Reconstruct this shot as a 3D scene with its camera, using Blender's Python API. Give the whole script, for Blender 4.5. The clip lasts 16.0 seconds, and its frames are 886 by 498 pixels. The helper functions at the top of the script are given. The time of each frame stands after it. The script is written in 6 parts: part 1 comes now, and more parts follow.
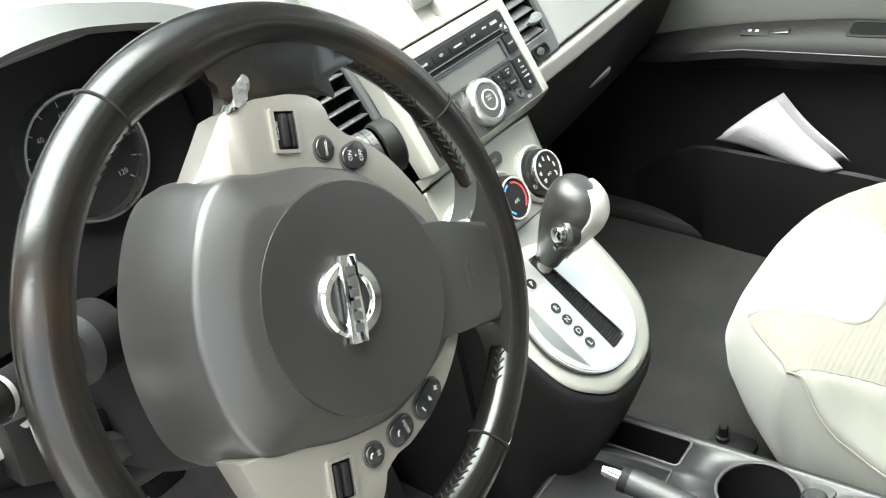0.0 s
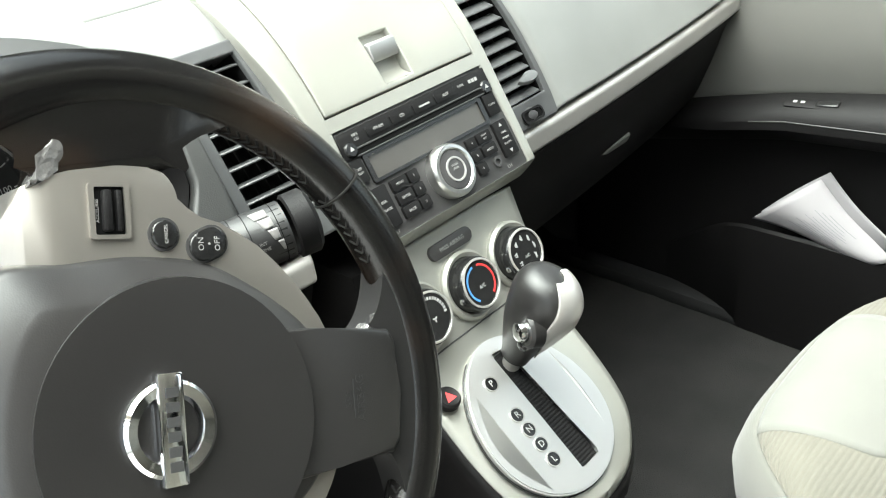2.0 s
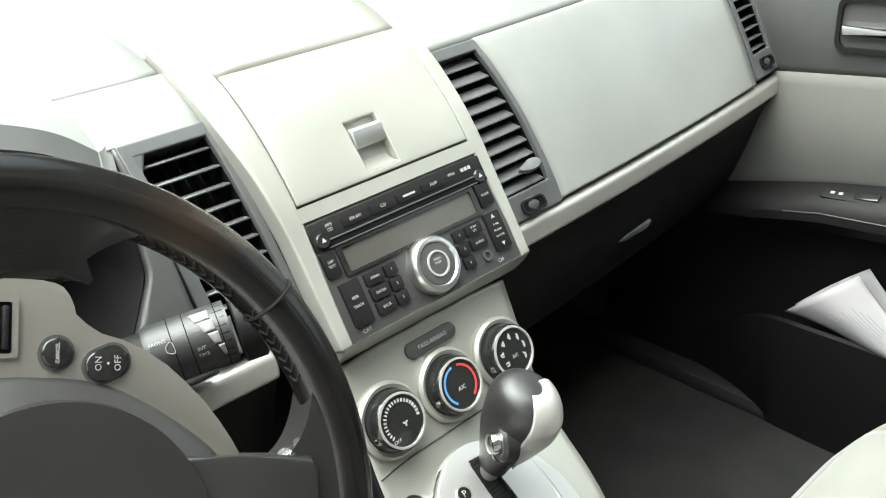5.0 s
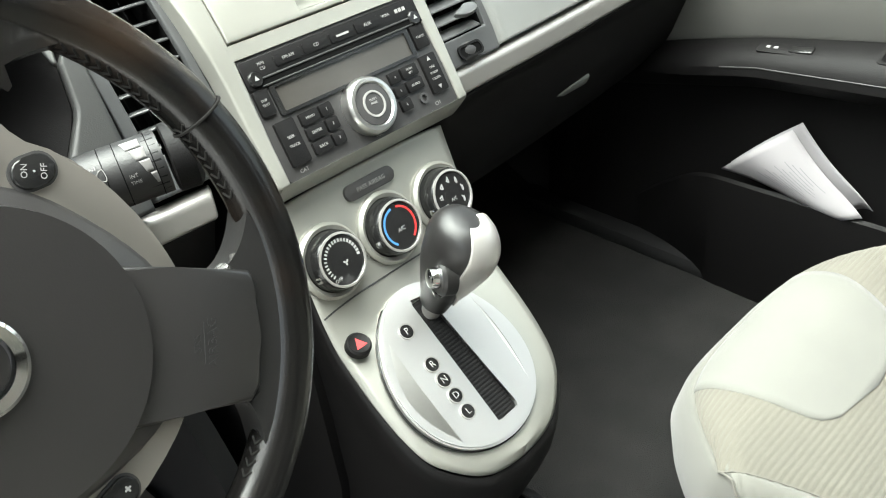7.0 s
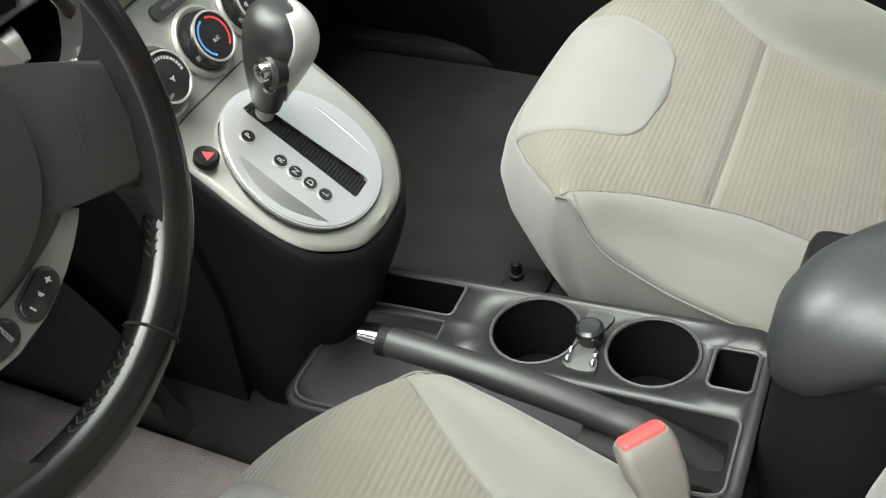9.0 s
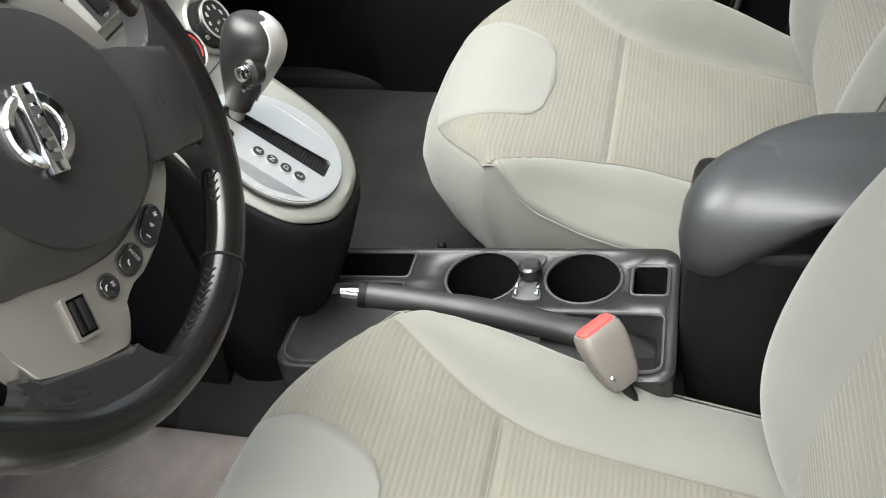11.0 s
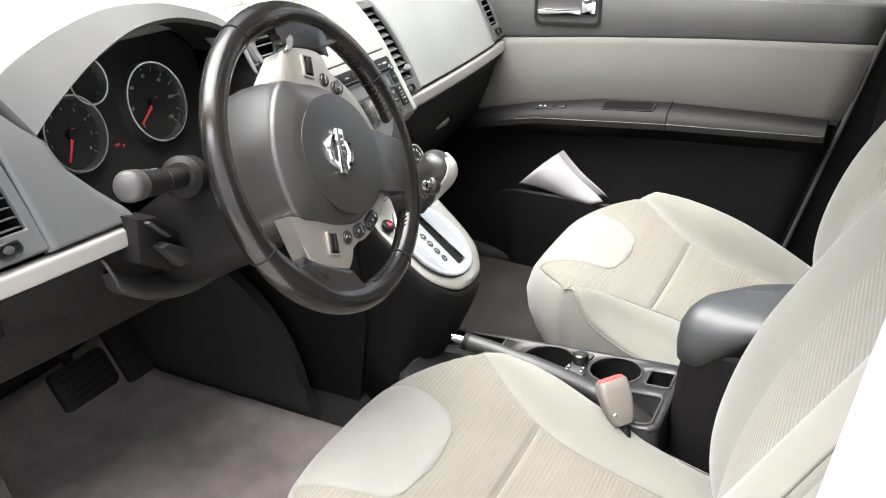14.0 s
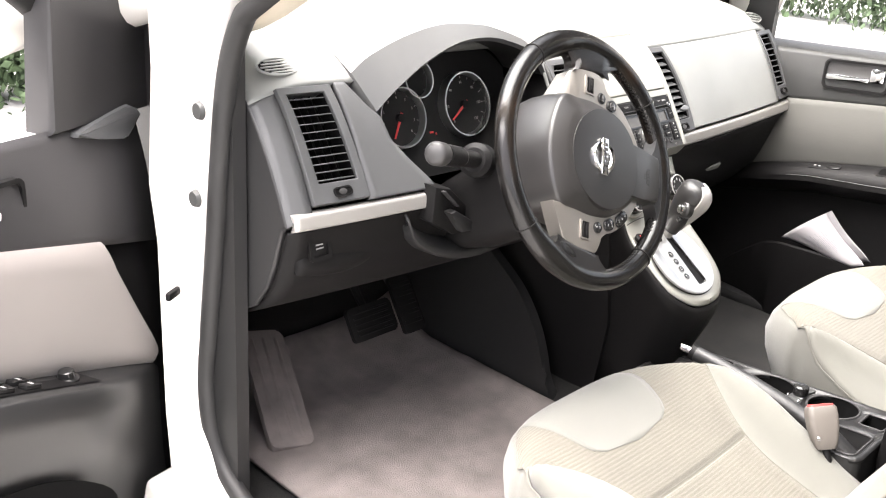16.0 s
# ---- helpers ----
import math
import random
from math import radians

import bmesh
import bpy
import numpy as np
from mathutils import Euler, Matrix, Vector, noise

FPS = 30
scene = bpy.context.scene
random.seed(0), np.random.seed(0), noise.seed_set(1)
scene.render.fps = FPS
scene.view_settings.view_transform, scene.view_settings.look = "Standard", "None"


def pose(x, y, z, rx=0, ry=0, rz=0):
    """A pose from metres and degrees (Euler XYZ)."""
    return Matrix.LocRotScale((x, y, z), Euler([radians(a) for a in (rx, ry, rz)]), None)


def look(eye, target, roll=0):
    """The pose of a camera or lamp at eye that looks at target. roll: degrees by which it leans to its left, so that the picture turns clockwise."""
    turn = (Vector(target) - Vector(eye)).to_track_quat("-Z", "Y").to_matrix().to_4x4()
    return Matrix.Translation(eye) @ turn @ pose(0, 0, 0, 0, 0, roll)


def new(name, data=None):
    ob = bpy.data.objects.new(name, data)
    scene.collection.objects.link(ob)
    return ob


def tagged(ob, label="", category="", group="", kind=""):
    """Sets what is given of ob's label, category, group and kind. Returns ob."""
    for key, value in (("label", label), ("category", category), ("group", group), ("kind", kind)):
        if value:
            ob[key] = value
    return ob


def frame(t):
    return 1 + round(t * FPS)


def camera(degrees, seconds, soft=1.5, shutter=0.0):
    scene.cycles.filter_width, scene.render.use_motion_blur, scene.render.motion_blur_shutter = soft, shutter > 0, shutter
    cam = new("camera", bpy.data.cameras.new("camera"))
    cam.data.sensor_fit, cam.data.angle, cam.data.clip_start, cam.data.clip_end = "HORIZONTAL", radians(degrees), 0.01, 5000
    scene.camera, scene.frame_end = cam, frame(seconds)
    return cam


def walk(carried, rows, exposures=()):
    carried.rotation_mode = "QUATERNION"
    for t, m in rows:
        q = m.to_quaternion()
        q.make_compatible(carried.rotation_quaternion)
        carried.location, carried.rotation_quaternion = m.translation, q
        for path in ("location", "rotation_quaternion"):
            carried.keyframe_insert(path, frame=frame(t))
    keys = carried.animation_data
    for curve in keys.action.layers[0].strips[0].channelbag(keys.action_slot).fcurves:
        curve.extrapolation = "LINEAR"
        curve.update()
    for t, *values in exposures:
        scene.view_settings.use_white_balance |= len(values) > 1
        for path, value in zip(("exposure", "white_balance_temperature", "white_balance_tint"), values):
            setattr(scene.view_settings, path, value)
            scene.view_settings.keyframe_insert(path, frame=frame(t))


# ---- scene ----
cam = camera(50.6, 16.0, soft=1.1)
PATH = [
    (0, (-0.65, -0.454, 0.984), (0.664, 0.594, -0.101), -6.2),
    (0.5, (-0.585, -0.462, 0.963), (0.704, 0.641, -0.096), -7.1),
    (1, (-0.542, -0.469, 0.959), (0.721, 0.692, -0.069), -6.6),
    (1.5, (-0.517, -0.465, 0.952), (0.733, 0.712, -0.075), -7.1),
    (2, (-0.495, -0.457, 0.949), (0.763, 0.728, -0.057), -4.4),
    (2.5, (-0.474, -0.456, 0.95), (0.761, 0.804, 0.008), -5.0),
    (3, (-0.462, -0.463, 0.96), (0.768, 0.85, 0.087), -5.1),
    (3.2, (-0.452, -0.466, 0.961), (0.756, 0.863, 0.082), -4.3),
    (5.3, (-0.409, -0.468, 0.96), (0.794, 0.832, 0.031), -3.0),
    (5.5, (-0.411, -0.47, 0.957), (0.795, 0.814, 0.01), -2.8),
    (6, (-0.415, -0.475, 0.947), (0.795, 0.769, -0.047), -2.5),
    (6.5, (-0.421, -0.483, 0.939), (0.794, 0.722, -0.096), -2.2),
    (7, (-0.423, -0.49, 0.923), (0.77, 0.675, -0.182), -3.2),
    (7.5, (-0.429, -0.498, 0.908), (0.734, 0.645, -0.25), -4.4),
    (8, (-0.438, -0.504, 0.9), (0.708, 0.617, -0.295), -7.1),
    (8.5, (-0.475, -0.515, 0.904), (0.754, 0.491, -0.312), -7.6),
    (9, (-0.516, -0.505, 0.89), (0.769, 0.232, -0.453), -8.7),
    (9.2, (-0.539, -0.512, 0.877), (0.756, 0.171, -0.485), -9.1),
    (11.3, (-0.727, -0.466, 0.932), (0.776, -0.057, -0.322), -5.9),
    (11.5, (-0.74, -0.477, 0.932), (0.802, -0.045, -0.265), -5.6),
    (12, (-0.785, -0.539, 0.947), (0.782, 0.002, -0.172), -5.3),
    (12.5, (-0.858, -0.603, 0.97), (0.742, 0.092, -0.009), -3.3),
    (13, (-0.932, -0.621, 0.978), (0.671, 0.142, 0.056), -3.1),
    (13.5, (-1.063, -0.632, 0.992), (0.553, 0.122, 0.087), 0.3),
    (14, (-1.188, -0.66, 1.004), (0.467, 0.109, 0.185), 1.4),
    (14.5, (-1.246, -0.683, 1.012), (0.399, 0.141, 0.228), 1.9),
    (15, (-1.281, -0.741, 1.012), (0.309, 0.192, 0.235), 3.0),
    (15.5, (-1.33, -0.816, 1.021), (0.149, 0.299, 0.267), 3.8),
    (16, (-1.365, -0.826, 1.008), (-0.016, 0.454, 0.273), 4.1),
]
EXPOSURE = [(0.0, 3.38, 6380, 1), (0.5, 3.12, 6380, 1), (3.0, 2.88, 6380, 1), (5.5, 2.76, 6380, 1), (6.5, 2.95, 6400, 1), (8.5, 2.46, 6450, 3), (11.5, 2.67, 6450, 8), (13.5, 2.95, 6480, 11), (15.0, 3.13, 6600, 12), (16.0, 3.20, 6700, 15)]
walk(cam, [(t, look(eye, target, roll)) for t, eye, target, roll in PATH], EXPOSURE)

# ---- world and light ----
world = bpy.data.worlds.new("world")
scene.world = world
world.use_nodes = True
wt = world.node_tree
sky = wt.nodes.new("ShaderNodeTexSky")
sky.sky_type = "NISHITA"
sky.sun_disc = False
sky.sun_elevation, sky.sun_rotation = radians(72), radians(-60)
sky.air_density, sky.dust_density, sky.ozone_density = 1.0, 5.0, 0.6
grey = wt.nodes.new("ShaderNodeHueSaturation")
grey.inputs["Saturation"].default_value = 0.35
wt.links.new(sky.outputs[0], grey.inputs["Color"])
wt.links.new(grey.outputs[0], wt.nodes["Background"].inputs[0])
wt.nodes["Background"].inputs[1].default_value = 0.085
sun = new("sun", bpy.data.lights.new("sun", "SUN"))
sun.data.energy, sun.data.angle, sun.data.color = 2.4, radians(75), (1.0, 0.985, 0.96)
sun.matrix_world = look((-1.4, 0.8, 5.0), (0, 0, 0))

# ---- materials ----


def mat(name, color, rough=0.5, metal=0.0, var=0.12, grain=0.0, scale=400.0, stain=6.0, coat=0.0, spec=0.5, kind="noise", sheen=0.0, bumpdist=0.0006):
    """Principled surface: base colour varied at two scales, fine relief, roughness varied by wear."""
    m = bpy.data.materials.new(name)
    m.use_nodes = True
    t = m.node_tree
    b = t.nodes["Principled BSDF"]
    b.inputs["Roughness"].default_value, b.inputs["Metallic"].default_value = rough, metal
    b.inputs["Specular IOR Level"].default_value = spec
    b.inputs["Coat Weight"].default_value = coat
    b.inputs["Coat Roughness"].default_value = 0.1
    if sheen:
        b.inputs["Sheen Weight"].default_value = sheen
        b.inputs["Sheen Roughness"].default_value = 0.5
    co = t.nodes.new("ShaderNodeTexCoord")
    big = t.nodes.new("ShaderNodeTexNoise")
    big.inputs["Scale"].default_value, big.inputs["Detail"].default_value = stain, 5.0
    fine = t.nodes.new("ShaderNodeTexNoise" if kind == "noise" else "ShaderNodeTexVoronoi")
    fine.inputs["Scale"].default_value = scale
    for n in (big, fine):
        t.links.new(co.outputs["Object"], n.inputs["Vector"])
    ramp = t.nodes.new("ShaderNodeMapRange")
    ramp.inputs["From Min"].default_value, ramp.inputs["From Max"].default_value = 0.3, 0.7
    ramp.inputs["To Min"].default_value, ramp.inputs["To Max"].default_value = 1 - var, 1 + var
    t.links.new(big.outputs["Fac" if "Fac" in big.outputs else 0], ramp.inputs["Value"])
    mul = t.nodes.new("ShaderNodeMix")
    mul.data_type, mul.blend_type = "RGBA", "MULTIPLY"
    mul.inputs["Factor"].default_value = 1.0
    mul.inputs["A"].default_value = (*color, 1)
    mul.inputs[6].default_value = (*color, 1)
    t.links.new(ramp.outputs[0], mul.inputs[7])
    t.links.new(mul.outputs[2], b.inputs["Base Color"])
    rr = t.nodes.new("ShaderNodeMapRange")
    rr.inputs["To Min"].default_value, rr.inputs["To Max"].default_value = max(rough - 0.08, 0.02), min(rough + 0.08, 1)
    t.links.new(big.outputs[0], rr.inputs["Value"])
    t.links.new(rr.outputs[0], b.inputs["Roughness"])
    if grain:
        bump = t.nodes.new("ShaderNodeBump")
        bump.inputs["Strength"].default_value, bump.inputs["Distance"].default_value = grain, bumpdist
        t.links.new(fine.outputs[0], bump.inputs["Height"])
        t.links.new(bump.outputs[0], b.inputs["Normal"])
    return m


M = {
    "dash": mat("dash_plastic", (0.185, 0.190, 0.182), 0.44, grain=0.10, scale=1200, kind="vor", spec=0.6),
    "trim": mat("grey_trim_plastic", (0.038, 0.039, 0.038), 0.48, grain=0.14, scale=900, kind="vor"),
    # Darker copy of the dash plastic: shade on its faces put into colour.
    "bezel": mat("dash_plastic_shaded", (0.063, 0.0645, 0.066), 0.46, grain=0.10, scale=1200, kind="vor"),
    "console": mat("console_plastic", (0.017, 0.017, 0.0172), 0.42, grain=0.14, scale=900, kind="vor"),
    "black": mat("black_plastic", (0.0056, 0.0053, 0.0054), 0.55, grain=0.22, scale=900, kind="vor", spec=0.19),
    "dark": mat("dark_plastic", (0.036, 0.035, 0.035), 0.46, grain=0.12, scale=900, kind="vor"),
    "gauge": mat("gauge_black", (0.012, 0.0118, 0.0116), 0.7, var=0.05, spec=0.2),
    "gaugeink": mat("gauge_print", (0.30, 0.29, 0.28), 0.7, var=0.02),
    "field": mat("hub_field_plastic", (0.0130, 0.0123, 0.0120), 0.33, spec=0.75, grain=0.05, scale=1100, kind="vor"),
    # Brow face: dash plastic darkened for the shade on its steep side.
    "brow": mat("brow_plastic_shaded", (0.075, 0.0765, 0.0765), 0.46, grain=0.10, scale=1200, kind="vor"),
    "gloss": mat("gloss_black", (0.012, 0.012, 0.012), 0.18, var=0.05),
    # Near black, hardly shiny: shade of deep recesses put into the colour.
    "void": mat("recess_shade_black", (0.005, 0.005, 0.005), 0.9, spec=0.05),
    "hub": mat("hub_plastic", (0.0205, 0.0194, 0.0189), 0.37, spec=0.65, grain=0.05, scale=1100, kind="vor"),
    "leather": mat("leather", (0.0052, 0.0049, 0.0047), 0.22, spec=0.45, grain=0.06, scale=900, kind="vor", var=0.2, stain=14),
    "knob_leather": mat("knob_leather", (0.012, 0.0116, 0.0114), 0.36, spec=0.45, grain=0.06, scale=900, kind="vor"),
    # Rubbed leather with its bright sheen put in as pale metal colour.
    "worn": mat("worn_leather_sheen", (0.20, 0.195, 0.19), 0.24, 0.6, var=0.35, grain=0.9, scale=260, stain=40, bumpdist=0.0015),
    "thread": mat("thread", (0.008, 0.0075, 0.007), 0.9, spec=0.2),
    "silver": mat("silver_paint", (0.325, 0.325, 0.293), 0.36, 0.5, var=0.05, grain=0.05, scale=2500),
    "plate": mat("brushed_plate", (0.55, 0.55, 0.54), 0.37, 0.82, var=0.04),
    "pod": mat("pod_paint", (0.315, 0.296, 0.270), 0.34, 0.78, var=0.05),
    "strip": mat("strip_paint", (0.43, 0.418, 0.398), 0.33, 0.6, var=0.05),
    "satin": mat("satin_silver", (0.62, 0.62, 0.60), 0.30, 1.0, var=0.05),
    "chrome": mat("chrome", (0.85, 0.85, 0.86), 0.08, 1.0, var=0.03),
    "fabric": mat("seat_cloth", (0.128, 0.127, 0.111), 0.9, grain=0.5, scale=1500, var=0.07, sheen=0.2, stain=9),
    "fabric_light": mat("seat_cloth_light", (0.133, 0.133, 0.119), 0.85, grain=0.4, scale=1500, var=0.06, sheen=0.2, stain=14),
    "rib": mat("seat_cloth_ribbed", (0.109, 0.103, 0.083), 0.95, grain=0.5, scale=1600, var=0.1, sheen=0.2, stain=9),
    "seam": mat("seam_thread", (0.120, 0.115, 0.100), 0.9),
    # Door cloth, darker copy: the passenger side's shade put into the colour.
    "shaded_door_cloth": mat("shaded_door_cloth", (0.090, 0.089, 0.081), 0.9, grain=0.4, scale=1400, var=0.06, sheen=0.2),
    "carpet": mat("carpet", (0.0082, 0.0078, 0.0074), 1.0, grain=1.0, scale=700, var=0.6, stain=16, bumpdist=0.003),
    "mat": mat("floor_mat", (0.195, 0.170, 0.160), 1.0, grain=1.0, scale=600, var=0.20, stain=20, bumpdist=0.003),
    "door_trim": mat("door_trim_plastic", (0.025, 0.0242, 0.0252), 0.44, grain=0.14, scale=900, kind="vor"),
    # The same door cloth, paler copy: light on the driver's door put in.
    "lit_door_insert": mat("lit_door_insert_cloth", (0.225, 0.203, 0.190), 0.9, grain=0.4, scale=1400, var=0.05, sheen=0.2),
    "rubber": mat("rubber", (0.015, 0.015, 0.015), 0.6, grain=0.2, scale=300),
    "paint": mat("car_paint", (0.78, 0.76, 0.72), 0.25, coat=0.6, var=0.02),
    "beige": mat("beige_plastic", (0.135, 0.122, 0.108), 0.5, grain=0.2, scale=900),
    "red": mat("red_plastic", (0.48, 0.03, 0.03), 0.4),
    "buckle_red": mat("buckle_red", (0.52, 0.075, 0.07), 0.35),
    "blue": mat("blue_print", (0.06, 0.20, 0.48), 0.5),
    "ink": mat("white_print", (0.27, 0.27, 0.262), 0.6, var=0.02),
    "dimink": mat("dim_print", (0.22, 0.215, 0.21), 0.6, var=0.02),
    "darkink": mat("dark_print", (0.03, 0.03, 0.03), 0.6),
    "paper": mat("paper", (0.31, 0.298, 0.308), 0.8, var=0.03, stain=12),
    "greyink": mat("grey_print", (0.20, 0.20, 0.215), 0.8),
    "display": mat("lcd", (0.052, 0.049, 0.044), 0.18, var=0.03),
    "headliner": mat("headliner", (0.6, 0.58, 0.53), 0.95, grain=0.3, scale=900),
    "tan": mat("pillar_tan", (0.55, 0.50, 0.40), 0.6, grain=0.2, scale=900),
    "vinyl": mat("armrest_vinyl", (0.021, 0.0222, 0.0238), 0.46, grain=0.25, scale=1400, kind="vor", spec=0.8),
    "asphalt": mat("asphalt", (0.34, 0.335, 0.325), 0.9, grain=0.8, scale=120, var=0.25, bumpdist=0.004),
    "leaf": mat("leaf", (0.05, 0.08, 0.035), 0.7, var=0.4),
    "bark": mat("bark", (0.12, 0.09, 0.06), 0.9, grain=0.6, scale=40),
}

# worn leather: rubbed brown where hands hold it
lt = M["leather"].node_tree
bs_ = lt.nodes["Principled BSDF"]
wear, wr, wm = lt.nodes.new("ShaderNodeTexNoise"), lt.nodes.new("ShaderNodeMapRange"), lt.nodes.new("ShaderNodeMix")
wear.inputs["Scale"].default_value, wear.inputs["Detail"].default_value = 9.0, 2.0
wr.inputs["From Min"].default_value, wr.inputs["From Max"].default_value = 0.52, 0.82
wm.data_type = "RGBA"
lt.links.new([n for n in lt.nodes if n.type == "TEX_COORD"][0].outputs["Object"], wear.inputs["Vector"])
lt.links.new(wear.outputs[0], wr.inputs["Value"])
lt.links.new(wr.outputs[0], wm.inputs[0])
lt.links.new(bs_.inputs["Base Color"].links[0].from_socket, wm.inputs[6])
wm.inputs[7].default_value = (0.028, 0.017, 0.010, 1)
lt.links.new(wm.outputs[2], bs_.inputs["Base Color"])

# glass: clear with a weak mirror, stronger at a grazing angle
g = bpy.data.materials.new("glass")
g.use_nodes = True
gt = g.node_tree
gt.nodes.remove(gt.nodes["Principled BSDF"])
clear, shine, fres, mix = (gt.nodes.new(n) for n in ("ShaderNodeBsdfTransparent", "ShaderNodeBsdfGlossy", "ShaderNodeFresnel", "ShaderNodeMixShader"))
clear.inputs[0].default_value = (0.96, 0.98, 0.97, 1)
shine.inputs["Roughness"].default_value = 0.02
fres.inputs["IOR"].default_value = 1.45
gt.links.new(fres.outputs[0], mix.inputs[0])
gt.links.new(clear.outputs[0], mix.inputs[1])
gt.links.new(shine.outputs[0], mix.inputs[2])
gt.links.new(mix.outputs[0], gt.nodes["Material Output"].inputs["Surface"])
M["glass"] = g

# ---- building helpers ----


def thing(name, label, category, group="", kind="", at=(0, 0, 0)):
    ob = new(name)
    ob.empty_display_size = 0.05
    ob.location = at
    return tagged(ob, label, category, group, kind)


def part(name, bm, material, parent=None, label="", angle=40, solid=0.0, smooth=True, bevel=0.0):
    """Links a bmesh (in world coordinates) as one mesh object under its thing or part."""
    bmesh.ops.recalc_face_normals(bm, faces=bm.faces)
    me = bpy.data.meshes.new(name)
    bm.to_mesh(me)
    bm.free()
    me.materials.append(M[material])
    if smooth:
        me.shade_smooth()
        me.set_sharp_from_angle(angle=radians(angle))
    ob = new(name, me)
    if parent is not None:
        ob.parent = parent
        if parent.type == "EMPTY":
            ob.matrix_parent_inverse = Matrix.Translation(-parent.location)
    if label:
        ob["label"] = label
    if solid:
        s = ob.modifiers.new("thick", "SOLIDIFY")
        s.thickness, s.offset = solid, -1
    if bevel:
        s = ob.modifiers.new("round", "BEVEL")
        s.width, s.segments, s.limit_method, s.angle_limit = bevel, 3, "ANGLE", radians(40)
    return ob


def basis(o, x, y, z):
    return Matrix(((x[0], y[0], z[0], o[0]), (x[1], y[1], z[1], o[1]), (x[2], y[2], z[2], o[2]), (0, 0, 0, 1)))


def slope(o, up):
    """A local frame on a surface that faces the rear: x to the right, y up the surface, z out of it."""
    u = Vector((0, *up)).normalized()
    return basis(o, (1, 0, 0), u, Vector((1, 0, 0)).cross(u))


def grid(f, nu, nv, loop_u=False, m=None):
    bm = bmesh.new()
    rows = []
    for i in range(nu + (0 if loop_u else 1)):
        rows.append([bm.verts.new((m @ Vector(f(i / nu, j / nv))) if m else f(i / nu, j / nv)) for j in range(nv + 1)])
    n = len(rows)
    for i in range(n if loop_u else n - 1):
        a, b = rows[i], rows[(i + 1) % n]
        for j in range(nv):
            bm.faces.new((a[j], a[j + 1], b[j + 1], b[j]))
    return bm


def loft(sections, cap=True, closed=True):
    """Skin over sections of equally many points."""
    bm = bmesh.new()
    rows = [[bm.verts.new(p) for p in s] for s in sections]
    k = len(rows[0])
    for a, b in zip(rows, rows[1:]):
        for j in range(k if closed else k - 1):
            bm.faces.new((a[j], a[(j + 1) % k], b[(j + 1) % k], b[j]))
    if cap and closed:
        bm.faces.new(rows[0][::-1])
        bm.faces.new(rows[-1])
    return bm


def box(size, m=None, r=0.0, seg=2, at=(0, 0, 0)):
    bm = bmesh.new()
    bmesh.ops.create_cube(bm, size=1.0)
    bmesh.ops.scale(bm, vec=size, verts=bm.verts)
    if r:
        bmesh.ops.bevel(bm, geom=list(bm.edges), offset=r, segments=seg, affect="EDGES", profile=0.5)
    bmesh.ops.translate(bm, vec=at, verts=bm.verts)
    if m:
        bm.transform(m)
    return bm


def prism(outline, depth, m=None, r=0.0, base=0.0, seg=2):
    """A flat outline (x, y), raised by depth along z from base; r rounds its top edge."""
    bm = bmesh.new()
    lo = [bm.verts.new((x, y, base)) for x, y in outline]
    hi = [bm.verts.new((x, y, base + depth)) for x, y in outline]
    n = len(lo)
    bm.faces.new(lo[::-1])
    top = bm.faces.new(hi)
    for i in range(n):
        bm.faces.new((lo[i], lo[(i + 1) % n], hi[(i + 1) % n], hi[i]))
    if r:
        bmesh.ops.bevel(bm, geom=list(top.edges), offset=r, segments=seg, affect="EDGES", profile=0.5)
    if m:
        bm.transform(m)
    return bm


def ring_prism(outer, inner, depth, m=None, base=0.0):
    """A frame between two outlines of equally many points."""
    bm = bmesh.new()
    v = [[bm.verts.new((x, y, base + d)) for x, y in o] for d in (0, depth) for o in (outer, inner)]
    n = len(outer)
    lo, li, ho, hi = v
    for i in range(n):
        j = (i + 1) % n
        bm.faces.new((ho[i], ho[j], hi[j], hi[i]))
        bm.faces.new((lo[i], lo[j], ho[j], ho[i]))
        bm.faces.new((li[i], hi[i], hi[j], li[j]))
        bm.faces.new((lo[i], li[i], li[j], lo[j]))
    if m:
        bm.transform(m)
    return bm


def lathe(profile, m=None, n=40, cap=True):
    """Profile of (radius, height), turned round z."""
    bm = bmesh.new()
    rows = [[bm.verts.new((r * math.cos(2 * math.pi * i / n), r * math.sin(2 * math.pi * i / n), h)) for i in range(n)] for r, h in profile]
    for a, b in zip(rows, rows[1:]):
        for i in range(n):
            bm.faces.new((a[i], a[(i + 1) % n], b[(i + 1) % n], b[i]))
    if cap:
        bm.faces.new(rows[0][::-1])
        bm.faces.new(rows[-1])
    if m:
        bm.transform(m)
    return bm


